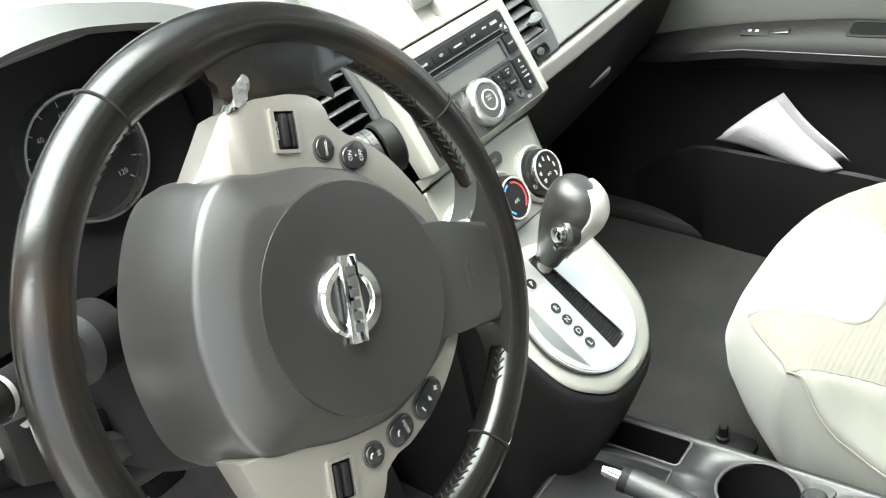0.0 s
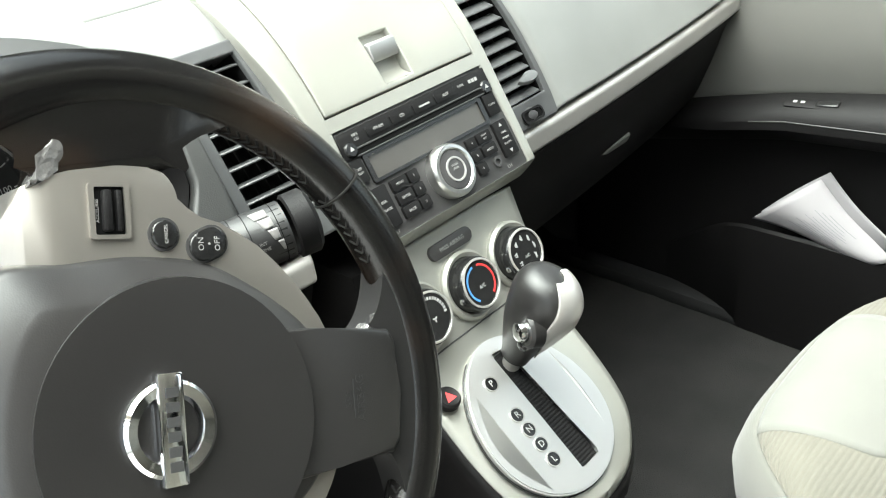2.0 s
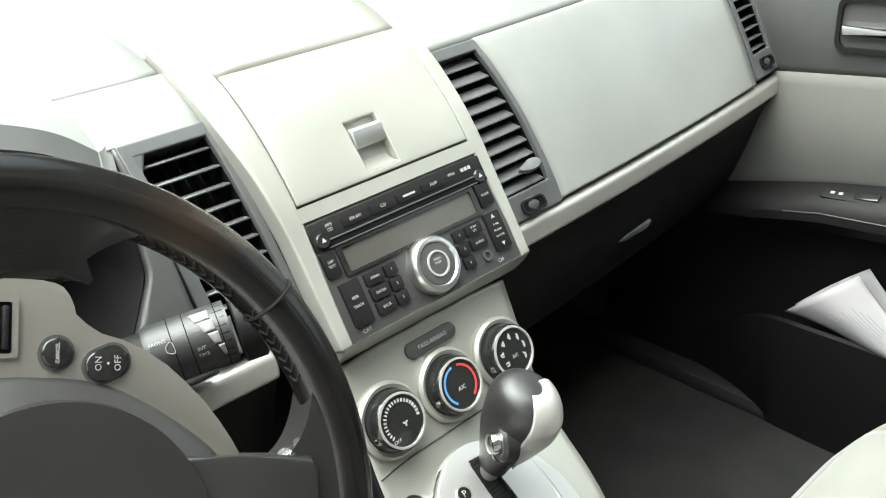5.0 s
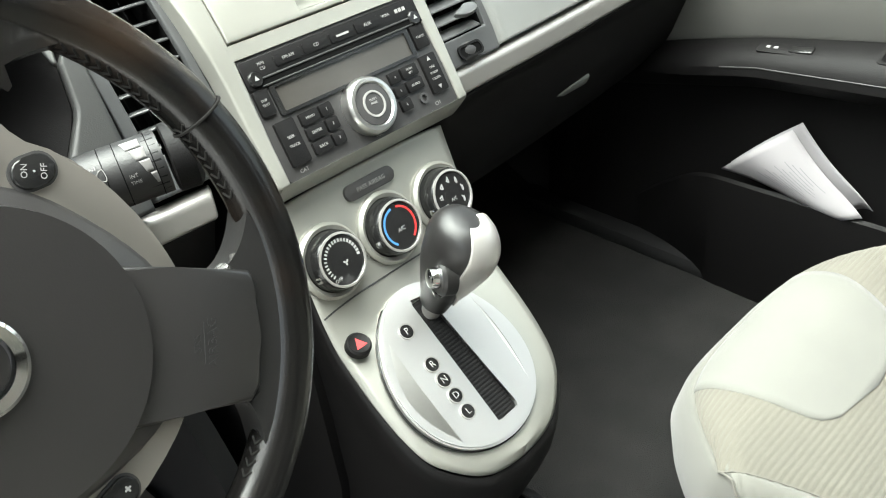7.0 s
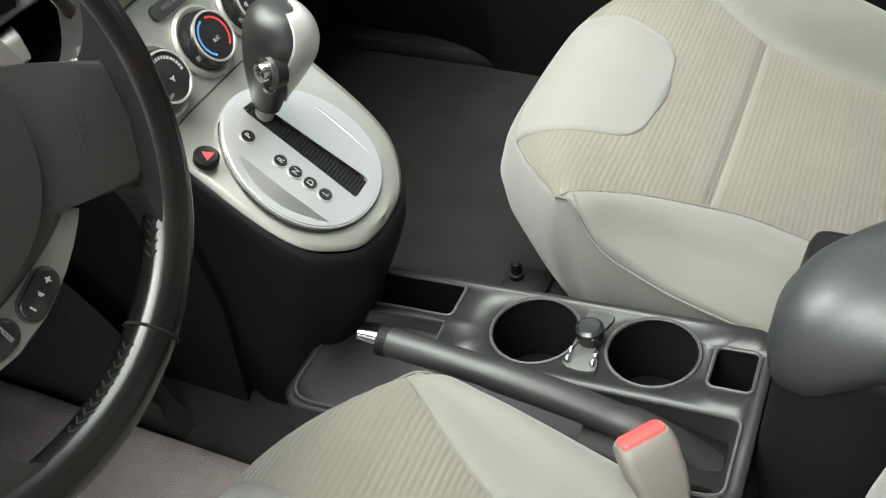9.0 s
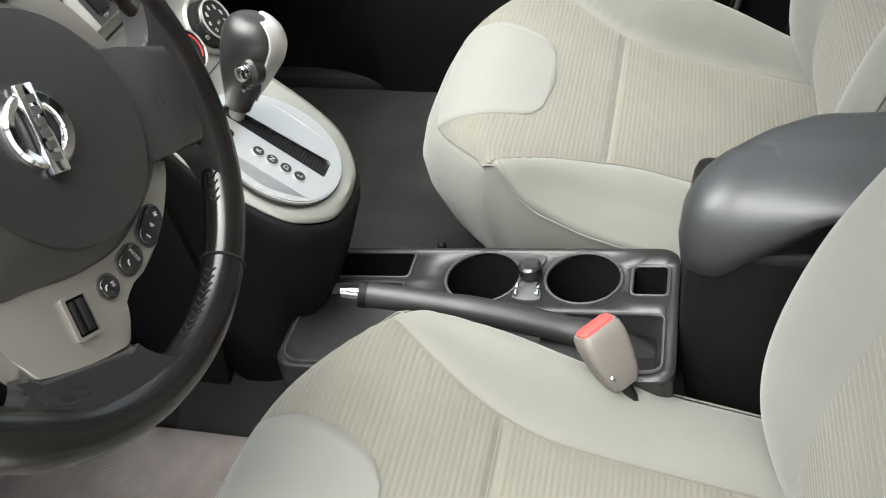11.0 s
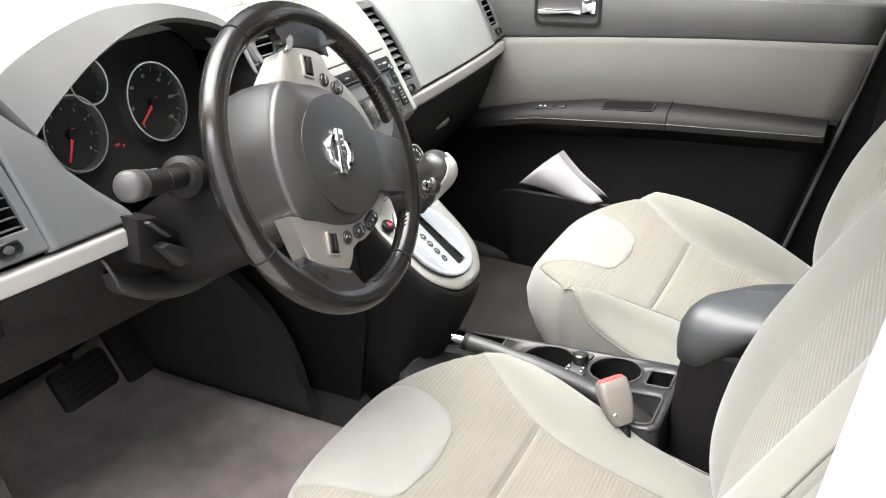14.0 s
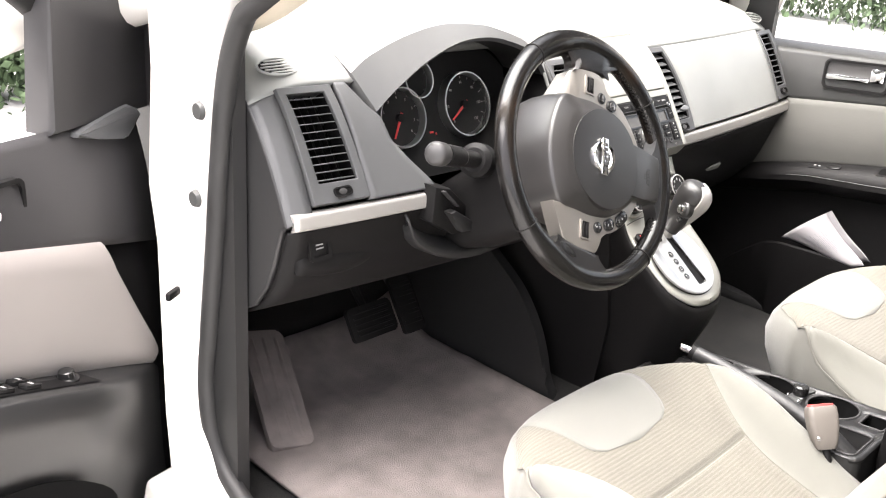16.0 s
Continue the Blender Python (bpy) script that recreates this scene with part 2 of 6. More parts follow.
def tube(points, radius, n=10, m=None, closed=False, flat=1.0):
    """A round bar along points; radius may be a list."""
    pts = [Vector(p) for p in points]
    k = len(pts)
    sec = []
    side = None
    for i, p in enumerate(pts):
        d = (pts[(i + 1) % k] - pts[i - 1]) if closed else (pts[min(i + 1, k - 1)] - pts[max(i - 1, 0)])
        d.normalize()
        if side is None:
            side = d.cross(Vector((0.12, 0.3, 1.0)))
            if side.length < 1e-3:
                side = d.cross(Vector((1, 0, 0)))
        side = (side - d * side.dot(d)).normalized()
        up = side.cross(d)
        r = radius[i] if isinstance(radius, (list, tuple)) else radius
        sec.append([p + side * (r * math.cos(2 * math.pi * a / n)) + up * (flat * r * math.sin(2 * math.pi * a / n)) for a in range(n)])
    if closed:
        sec.append(sec[0])
        bm = loft(sec, cap=False)
        bmesh.ops.remove_doubles(bm, verts=bm.verts, dist=1e-6)
    else:
        bm = loft(sec)
    if m:
        bm.transform(m)
    return bm


def merge(*bms):
    """Several pieces of one part in one bmesh."""
    out = bmesh.new()
    for b in bms:
        me = bpy.data.meshes.new("tmp")
        b.to_mesh(me)
        b.free()
        out.from_mesh(me)
        bpy.data.meshes.remove(me)
    return out


def rrect(w, h, r, n=5, at=(0, 0)):
    pts = []
    for cx, cy, a0 in ((w / 2 - r, h / 2 - r, 0), (-w / 2 + r, h / 2 - r, 90), (-w / 2 + r, -h / 2 + r, 180), (w / 2 - r, -h / 2 + r, 270)):
        for i in range(n + 1):
            a = radians(a0 + 90 * i / n)
            pts.append((at[0] + cx + r * math.cos(a), at[1] + cy + r * math.sin(a)))
    return pts


def ellipse(a, b, n=32, at=(0, 0)):
    return [(at[0] + a * math.cos(2 * math.pi * i / n), at[1] + b * math.sin(2 * math.pi * i / n)) for i in range(n)]


def curve(pts, n=8, closed=False):
    """Catmull-Rom through points of any dimension."""
    k = len(pts)
    out = []
    for i in range(k if closed else k - 1):
        p = [pts[j % k] if closed else pts[min(max(j, 0), k - 1)] for j in (i - 1, i, i + 1, i + 2)]
        for s in range(n):
            t = s / n
            out.append(tuple(0.5 * (2 * b + (c - a) * t + (2 * a - 5 * b + 4 * c - d) * t * t + (3 * b - a - 3 * c + d) * t ** 3) for a, b, c, d in zip(*p)))
    if not closed:
        out.append(tuple(pts[-1]))
    return out


def text(body, size, m, parent, material="ink", x=0.0, y=0.0, z=0.0005, rot=0.0, name="lettering", thick=0.0001):
    cu = bpy.data.curves.new("t", "FONT")
    cu.body, cu.size, cu.align_x, cu.align_y, cu.extrude = body, size, "CENTER", "CENTER", thick
    cu.resolution_u = 2
    tmp = new("t", cu)
    me = bpy.data.meshes.new_from_object(tmp.evaluated_get(bpy.context.evaluated_depsgraph_get()))
    bpy.data.objects.remove(tmp)
    bpy.data.curves.remove(cu)
    bm = bmesh.new()
    bm.from_mesh(me)
    bpy.data.meshes.remove(me)
    bm.transform(m @ pose(x, y, z, 0, 0, rot))
    return part(name, bm, material, parent, smooth=False)


def lerp(table, x):
    xs = [r[0] for r in table]
    return [float(np.interp(x, xs, [r[i] for r in table])) for i in range(1, len(table[0]))]

# ---- the shell: floor, body, roof, glass ----
FLOOR = 0.10


def floor_z(x, y):
    up = max(0.0, y - 0.34)
    tun = 0.09 * math.exp(-((x - 0.0) / 0.13) ** 2)
    return FLOOR + 0.9 * up * up / (0.15 + up) + tun


carpet = tagged(part("floor", grid(lambda u, v: (-0.70 + 1.40 * u, -1.6 + 2.35 * v, floor_z(-0.70 + 1.40 * u, -1.6 + 2.35 * v) + 0.002 * noise.noise((u * 40, v * 60, 0))), 60, 80), "carpet", solid=0.03), "dark brown-grey car floor carpet, dusty and worn", "carpet", kind="structure")
ground = tagged(part("ground", grid(lambda u, v: (-300 + 600 * u, -300 + 600 * v, -0.32), 12, 12), "asphalt"), "grey asphalt ground round the car", "ground", kind="structure")

shell = thing("car_body", "white painted car body shell with door openings", "car body", kind="structure")


def mirror_x(bm):
    bmesh.ops.scale(bm, vec=(-1, 1, 1), verts=bm.verts)
    bmesh.ops.reverse_faces(bm, faces=bm.faces)
    return bm


# hinge pillar, A-pillar, roof rail, B-pillar and sill of the driver's opening and of the other side
def hinge_pillar():
    sec = []
    for z, y0, y1 in ((0.0, 0.10, 0.26), (0.12, 0.15, 0.262), (0.25, 0.226, 0.274), (0.42, 0.215, 0.275), (0.52, 0.200, 0.275), (0.60, 0.188, 0.290), (0.76, 0.163, 0.27), (0.84, 0.140, 0.27), (0.89, 0.120, 0.27)):
        sec.append([(-0.715, y0, z), (-0.752, y0 + 0.012, z), (-0.765, y0 + 0.05, z), (-0.775, y1, z), (-0.72, y1 + 0.03, z), (-0.70, y1, z)])
    return loft(sec)


def a_pillar(x0=0.0, r=0.032):
    pts = curve([(-0.735, 0.50, 0.79), (-0.737, 0.19, 0.878), (-0.732, 0.105, 0.922), (-0.71, -0.05, 1.025), (-0.66, -0.30, 1.155), (-0.62, -0.60, 1.20), (-0.61, -1.0, 1.21)], 6)
    return tube(pts, r, 12)


part("hinge_pillar", hinge_pillar(), "paint", shell, bevel=0.006)
part("roof_rail", a_pillar(), "paint", shell)
part("roof_rail", mirror_x(a_pillar()), "paint", shell)
part("hinge_pillar", mirror_x(hinge_pillar()), "paint", shell, bevel=0.006)


def b_pillar():
    sec = []
    for z, x, y0 in ((-0.05, -0.80, -0.58), (0.15, -0.80, -0.62), (0.45, -0.79, -0.665), (0.75, -0.76, -0.70), (1.0, -0.70, -0.735), (1.21, -0.62, -0.76)):
        sec.append([(x + 0.09, y0 + 0.01, z), (x + 0.03, y0, z), (x, y0 - 0.03, z), (x - 0.02, y0 - 0.16, z), (x + 0.10, y0 - 0.19, z)])
    return loft(sec)


part("b_pillar", b_pillar(), "paint", shell, bevel=0.01)
part("b_pillar", mirror_x(b_pillar()), "paint", shell, bevel=0.01)


def b_pillar_trim():
    sec = []
    for z, x, y0 in ((0.1, -0.80, -0.62), (0.45, -0.79, -0.665), (0.75, -0.76, -0.70), (1.0, -0.70, -0.735), (1.2, -0.62, -0.76)):
        sec.append([(x + 0.095, y0 + 0.012, z), (x + 0.125, y0 - 0.01, z), (x + 0.14, y0 - 0.17, z), (x + 0.10, y0 - 0.18, z)])
    return loft(sec)


part("pillar_trim", b_pillar_trim(), "paint", shell)
part("pillar_trim", mirror_x(b_pillar_trim()), "black", shell)
for s in (1, -1):
    b = loft([[(-0.70, y, 0.10), (-0.74, y, 0.14), (-0.80, y, 0.13), (-0.83, y, -0.02), (-0.72, y, -0.05)] for y in (0.30, -1.6)])
    part("door_sill", b if s > 0 else mirror_x(b), "paint", shell, bevel=0.01)
    b = loft([[(-0.80, y, -0.20), (-0.83, y, 0.10), (-0.80, y, 0.70), (-0.76, y, 0.72), (-0.74, y, 0.2)] for y in (-0.88, -1.9)])
    part("rear_door", b if s > 0 else mirror_x(b), "paint", shell)
# black rubber door seal round the front edge of the opening
seal = curve([(-0.66, -0.32, 1.10), (-0.70, -0.06, 0.965), (-0.730, 0.088, 0.866), (-0.730, 0.130, 0.832), (-0.730, 0.162, 0.76), (-0.730, 0.182, 0.65), (-0.730, 0.197, 0.53), (-0.730, 0.218, 0.39), (-0.730, 0.230, 0.30), (-0.728, 0.212, 0.20), (-0.728, 0.14, 0.145), (-0.728, 0.02, 0.125), (-0.728, -0.4, 0.125)], 8)
part("door_seal", tube(seal, 0.014, 10), "rubber", shell, "black rubber door seal")
for z, y in ((0.722, 0.175), (0.604, 0.190)):
    part("hinge_cover", lathe([(0.0, 0.006), (0.010, 0.006), (0.012, 0.0)], basis((-0.7605, y, z), (0, 1, 0), (0, 0, 1), (-1, 0, 0)), 20, False), "trim", shell, "dark plug in the door jamb")
# bonnet, rear and roof close the body; rear and roof, unseen, block light
part("bonnet", grid(lambda u, v: (-0.78 + 1.56 * u, 0.70 + 0.95 * v, 0.80 - 0.10 * v - 0.06 * (2 * u - 1) ** 2), 16, 8), "paint", shell, solid=0.02)
roof_f = lambda u, v: (-0.60 + 1.20 * u, -0.42 - 1.5 * v, 1.245 + 0.05 * (1 - (2 * u - 1) ** 2) - 0.03 * (2 * v - 1) ** 2)
part("roof", grid(roof_f, 16, 12), "paint", shell, solid=0.01)
ceiling = tagged(part("ceiling", grid(lambda u, v: tuple(np.subtract(roof_f(u, v), (0, 0, 0.03))), 16, 12), "headliner", solid=0.01), "light beige cloth headliner", "headliner", kind="structure")
# Footwell sides, added to stop light leaking in beside the dash.
for s in (-1, 1):
    part("footwell_light_block", box((0.02, 0.62, 0.85), pose(0.715 * s, 0.47, 0.38)), "console", shell)
# Rear wall, quarters, roof sides and bench: unseen, added to block light.
part("rear_light_block", box((1.62, 0.04, 1.35), at=(0, -1.95, 0.58)), "black", shell)
for s in (-1, 1):
    part("quarter_light_block", loft([[(s * 0.80, y, 0.70), (s * 0.64, y, 1.24), (s * 0.60, y, 1.24), (s * 0.74, y, 0.70)] for y in (-1.25, -1.95)]), "black", shell)
    part("roof_side_light_block", loft([[(s * 0.60, y, 1.20), (s * 0.60, y, 1.26), (s * 0.635, y, 1.23), (s * 0.625, y, 1.19)] for y in (-0.42, -1.95)]), "paint", shell)
part("rear_bench", box((1.40, 0.30, 0.75), pose(0, -1.55, 0.45, -12, 0, 0), 0.05), "fabric", shell)
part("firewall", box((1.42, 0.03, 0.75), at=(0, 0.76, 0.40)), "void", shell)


def glass_pane(name, quad, label):
    a, b, c, d = (Vector(p) for p in quad)
    bm = grid(lambda u, v: tuple(a.lerp(b, u).lerp(d.lerp(c, u), v)), 8, 8)
    ob = tagged(part(name, bm, "glass", None, solid=0.004), label, "window", kind="structure")
    ob.visible_shadow = False
    return ob


glass_pane("window_1", ((-0.72, 0.72, 0.80), (0.72, 0.72, 0.80), (0.60, -0.42, 1.23), (-0.60, -0.42, 1.23)), "clear sloping car windscreen")
glass_pane("window_2", ((0.745, 0.30, 0.72), (0.745, -0.72, 0.75), (0.64, -0.72, 1.19), (0.70, -0.05, 1.0)), "clear passenger door window pane")
# tan inner covers of the windscreen pillars
for s in (1, -1):
    b = tube(curve([(-0.672, 0.40, 0.80), (-0.672, 0.185, 0.845), (-0.655, -0.05, 0.985), (-0.61, -0.30, 1.12), (-0.57, -0.60, 1.18)], 6), 0.03, 10)
    part("pillar_cover", b if s > 0 else mirror_x(b), "tan", shell)

# ---- dashboard ----
dash = thing("dashboard", "charcoal grey moulded plastic car dashboard", "dashboard")


def front_y(x):
    return 0.030 + 0.095 * x * x


PROFILE = curve([(0.000, 0.604), (0.022, 0.650), (0.052, 0.703), (0.088, 0.748), (0.135, 0.778), (0.22, 0.797), (0.40, 0.812), (0.60, 0.815), (0.68, 0.80)], 4)


def dash_point(x, s):
    """A place on the dash's upper skin: s from 0 at its lower edge to 1 at the windscreen."""
    i = s * (len(PROFILE) - 1)
    k = min(int(i), len(PROFILE) - 2)
    f = i - k
    y, z = (PROFILE[k][n] * (1 - f) + PROFILE[k + 1][n] * f for n in (0, 1))
    e = max(0.0, abs(x) - 0.60) / 0.10
    return (x, front_y(x) + y, z - 0.02 * e * e)


def dash_at(x, z):
    """Depth and slope of the skin at a height."""
    zs = [p[1] for p in PROFILE[:24]]
    ys = [p[0] for p in PROFILE[:24]]
    return front_y(x) + float(np.interp(z, zs, ys))


def s_at(z):
    """Where along the profile a height lies."""
    return float(np.interp(z, [p[1] for p in PROFILE[:26]], range(26))) / (len(PROFILE) - 1)


def skin(x0, x1, nx, s0=0.0, s1=1.0, lift=0.0):
    def f(u, v):
        k = s0 + (s1 - s0) * v
        a = x0(k) if callable(x0) else x0
        return tuple(np.add(dash_point(a + (x1 - a) * u, k), (0, -lift * 0.8, lift * 0.6)))
    return grid(f, nx, 40)


# openings of the vents: (left, right, height) at the top and at the bottom, frame and opening
VENT_D = ((-0.664, -0.584, 0.743), (-0.661, -0.576, 0.607)), ((-0.652, -0.596, 0.736), (-0.647, -0.588, 0.632))
VENT_L = ((-0.167, -0.096, 0.745), (-0.161, -0.085, 0.607)), ((-0.1575, -0.1025, 0.7375), (-0.151, -0.0925, 0.632))
VENT_R = ((0.1145, 0.176, 0.744), (0.1145, 0.2015, 0.601)), ((0.122, 0.172, 0.736), (0.132, 0.1925, 0.624))
VENT_P = ((0.600, 0.676, 0.741), (0.604, 0.672, 0.607)), ((0.610, 0.664, 0.734), (0.614, 0.660, 0.634))


def edge_r(s):
    """Right edge of the frame of the vent beside the airbag panel."""
    f = min(1.0, s / s_at(0.744))
    return 0.2015 + (0.176 - 0.2015) * f + 0.016 * f * (1 - f)


TOP = s_at(0.7445)
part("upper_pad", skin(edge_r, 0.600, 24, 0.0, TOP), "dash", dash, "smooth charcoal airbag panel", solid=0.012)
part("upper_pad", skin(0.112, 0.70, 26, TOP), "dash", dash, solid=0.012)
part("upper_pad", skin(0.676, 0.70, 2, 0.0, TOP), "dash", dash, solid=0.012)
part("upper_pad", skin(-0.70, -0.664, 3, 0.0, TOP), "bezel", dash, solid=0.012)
def z_at(s):
    return dash_point(0.0, s)[2]


BOUND = [(0.600, -0.463), (0.615, -0.470), (0.645, -0.498), (0.672, -0.519), (0.700, -0.524), (0.716, -0.540), (0.745, -0.560)]
left_bound = lambda s: float(np.interp(z_at(s), [b[0] for b in BOUND], [b[1] for b in BOUND]))
right_bound = lambda s: -0.705 - left_bound(s)
# Gauge-side panels are dash moulding, darkened in colour for their shade.
part("upper_pad", grid(lambda u, v: dash_point(-0.576 + (left_bound(v * TOP) + 0.576) * u, v * TOP), 8, 30), "bezel", dash, "charcoal panel beside the gauges, shade put into its colour", solid=0.012)
# The right one takes dark trim plastic to hold the shade there.
part("upper_pad", grid(lambda u, v: dash_point(right_bound(v * TOP) + (-0.169 - right_bound(v * TOP)) * u, v * TOP), 8, 30), "trim", dash, "charcoal panel beside the gauges, shade put into its colour", solid=0.012)
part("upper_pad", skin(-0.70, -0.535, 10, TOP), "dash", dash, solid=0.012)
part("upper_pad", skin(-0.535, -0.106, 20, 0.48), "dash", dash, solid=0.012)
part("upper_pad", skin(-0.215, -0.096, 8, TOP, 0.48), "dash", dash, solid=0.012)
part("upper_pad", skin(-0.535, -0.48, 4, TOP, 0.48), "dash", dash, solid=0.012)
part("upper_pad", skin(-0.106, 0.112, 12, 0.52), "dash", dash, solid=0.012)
# end cheeks beside the door openings
for s in (-1, 1):
    out = [(front_y(0.7) + y, z - 0.02) for y, z in PROFILE] + [(0.70, 0.40), (0.30, 0.36), (0.235, 0.37), (0.20, 0.42), (0.15, 0.448), (0.122, 0.485), (0.106, 0.520), (0.096, 0.552), (0.088, 0.577)]
    part("end_cheek", prism(out, 0.018, basis((0.702 * s - (0.018 if s > 0 else 0), 0, 0), (0, 1, 0), (0, 0, 1), (1, 0, 0))), "console", dash, bevel=0.004)


def strip_bm(x0, x1, z0, z1, out=0.010):
    def f(u, v):
        x = x0 + (x1 - x0) * u
        e = 2 * v - 1
        near = min(1.0, (x - x0 + 0.0004) / 0.005, (x1 - x + 0.0004) / 0.005) ** 0.5
        return (x, front_y(x) + 0.004 - out * near * (1 - abs(e) ** 7) + 0.003 * v, z0 + (z1 - z0) * v)
    return grid(f, 64, 20)


part("trim_strip", strip_bm(-0.693, -0.462, 0.575, 0.600), "strip", dash, "silver painted trim strip", solid=0.004)
part("trim_strip", strip_bm(-0.27, -0.118, 0.575, 0.600), "strip", dash, "silver painted trim strip", solid=0.004)
part("trim_strip", strip_bm(0.120, 0.685, 0.574, 0.600), "strip", dash, "silver painted trim strip", solid=0.004)


def lower_skin(x0, x1, prof, n=20):
    c = curve(prof, 5)
    return grid(lambda u, v: (x0 + (x1 - x0) * u, front_y(x0 + (x1 - x0) * u) + c[round(v * (len(c) - 1))][0], c[round(v * (len(c) - 1))][1]), n, len(c) - 1)


part("glove_box", lower_skin(0.115, 0.69, [(0.010, 0.576), (0.022, 0.555), (0.040, 0.50), (0.075, 0.43), (0.14, 0.385), (0.3, 0.37)]), "black", dash, "black glove box under the silver strip", solid=0.01)
part("glove_latch", box((0.075, 0.012, 0.016), pose(0.375, front_y(0.37) + 0.040, 0.487, 30, 0, 0), 0.004), "dash", dash)
part("knee_panel", lower_skin(-0.695, -0.12, [(0.012, 0.577), (0.020, 0.552), (0.030, 0.520), (0.046, 0.485), (0.076, 0.452), (0.14, 0.430), (0.30, 0.42)]), "black", dash, "dark grey plastic knee panel", solid=0.01)
part("knee_pocket", grid(lambda u, v: (-0.675 + 0.165 * u, front_y(-0.6) + 0.032 - 0.012 * math.sin(math.pi * v) * math.sin(math.pi * u) ** 0.5, 0.535 - 0.026 * v - 0.012 * math.sin(math.pi * u) * v), 16, 8), "black", dash, solid=0.006)
sw = basis((-0.647, 0.083, 0.547), (1, 0, 0), (0, 0.25, 0.97), (0, -0.97, 0.25))
part("switch_frame", ring_prism(rrect(0.035, 0.040, 0.006), rrect(0.024, 0.028, 0.003), 0.006, sw), "black", dash)
sbtn = part("mirror_switch", prism(rrect(0.023, 0.027, 0.003), 0.004, sw, 0.001), "black", dash)
part("switch_mark", merge(box((0.012, 0.0020, 0.0004), sw, at=(0, 0.0065, 0.0043)), box((0.012, 0.0020, 0.0004), sw, at=(0, 0.0015, 0.0043)), box((0.012, 0.0020, 0.0004), sw, at=(0, -0.0035, 0.0043))), "ink", sbtn)


def on_dash(x, z, lift=0.0):
    return Vector((x, dash_at(x, z) - lift * 0.8, z + lift * 0.6))


def vent(size, n, label, tilt=12, blade=0.010, wheel_u=0.5, thick=0.0020, bow=0.0, surround="dash", slat_mat="bezel"):
    """A tall air vent set into the dash skin: frame, dark duct, tilted slats, thumb wheel below."""
    (ft, fb), (it, ib) = size

    def edge(rows, k, f, lift):
        t, b = rows
        x = t[k] + (b[k] - t[k]) * f + (bow * 4 * f * (1 - f) if k == 1 else 0)
        return on_dash(x, t[2] + (b[2] - t[2]) * f, lift)
    a, b, c, d = edge((it, ib), 0, 0, 0), edge((it, ib), 1, 0, 0), edge((it, ib), 1, 1, 0), edge((it, ib), 0, 1, 0)
    up = ((a + b) - (c + d)).normalized()
    nrm = Vector((1, 0, 0)).cross(up).normalized()
    v = thing("air_vent", label, "air vent", "dashboard air vents", at=tuple((a + c) / 2))
    bm = bmesh.new()
    K = 8
    fs = [j / K for j in range(K + 1)]
    ol, orr = ([bm.verts.new(edge((ft, fb), k, f, 0.0018)) for f in fs] for k in (0, 1))
    il, ir = ([bm.verts.new(edge((it, ib), k, f, 0.0005)) for f in fs] for k in (0, 1))
    wl, wr = ([bm.verts.new(edge((it, ib), k, f, 0) - nrm * 0.03) for f in fs] for k in (0, 1))
    bl, br = ([bm.verts.new(edge((ft, fb), k, f, 0) - nrm * 0.008) for f in fs] for k in (0, 1))
    for j in range(K):
        for p, q in ((ol, il), (ir, orr), (il, wl), (wr, ir), (bl, ol), (orr, br)):
            bm.faces.new((p[j], q[j], q[j + 1], p[j + 1]))
    for j in (0, K):
        for p, q, r, t in ((ol, il, ir, orr), (il, wl, wr, ir), (bl, ol, orr, br)):
            bm.faces.new((p[j], q[j], r[j], t[j]))
    part("vent_frame", bm, surround, v, bevel=0.0012)
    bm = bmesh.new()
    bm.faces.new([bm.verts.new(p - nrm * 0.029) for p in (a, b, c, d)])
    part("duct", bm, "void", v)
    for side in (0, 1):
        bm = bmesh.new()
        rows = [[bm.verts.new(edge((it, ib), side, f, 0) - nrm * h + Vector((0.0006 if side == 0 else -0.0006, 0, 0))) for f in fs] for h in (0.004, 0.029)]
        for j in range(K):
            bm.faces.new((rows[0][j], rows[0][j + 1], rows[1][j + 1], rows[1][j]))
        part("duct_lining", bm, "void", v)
    for i in range(n):
        f = (i + 0.5) / n
        l, r = (edge((it, ib), k, f, 0) - nrm * (0.004 + blade * 0.4) for k in (0, 1))
        m = basis((l + r) / 2, (r - l).normalized(), up, nrm)
        part("slat", box(((r - l).length - 0.001, thick, blade), m @ pose(0, 0, 0, tilt, 0, 0), 0.0008, 1), slat_mat, v)
    for k in range(4):
        f = (k + 1) / 5
        p, q = a.lerp(b, f) - nrm * 0.022, d.lerp(c, f) - nrm * 0.022
        m = basis((p + q) / 2, (1, 0, 0), (p - q).normalized(), nrm)
        part("vane", box((0.0012, (p - q).length, 0.010), m), "black", v)
    p = edge((it, ib), 0, 1, 0).lerp(edge((it, ib), 1, 1, 0), wheel_u) - up * 0.0145 + nrm * 0.0015
    m = basis(p, (1, 0, 0), up, nrm)
    part("wheel_slot", ring_prism(rrect(0.030, 0.013, 0.005), rrect(0.026, 0.009, 0.004), 0.0015, m), "black", v)
    part("slot_floor", box((0.026, 0.009, 0.0006), m, at=(0, 0, 0.0003)), "void", v)
    part("thumb_wheel", lathe([(0.004, -0.010), (0.0105, -0.009), (0.012, 0), (0.0105, 0.009), (0.004, 0.010)], m @ pose(0, 0, -0.0102, 0, 90, 0), 24), "dark", v)
    return v


vent(VENT_D, 11, "outer air vent with thin slats on the driver's side", tilt=15, thick=0.0016, surround="bezel", slat_mat="bezel")
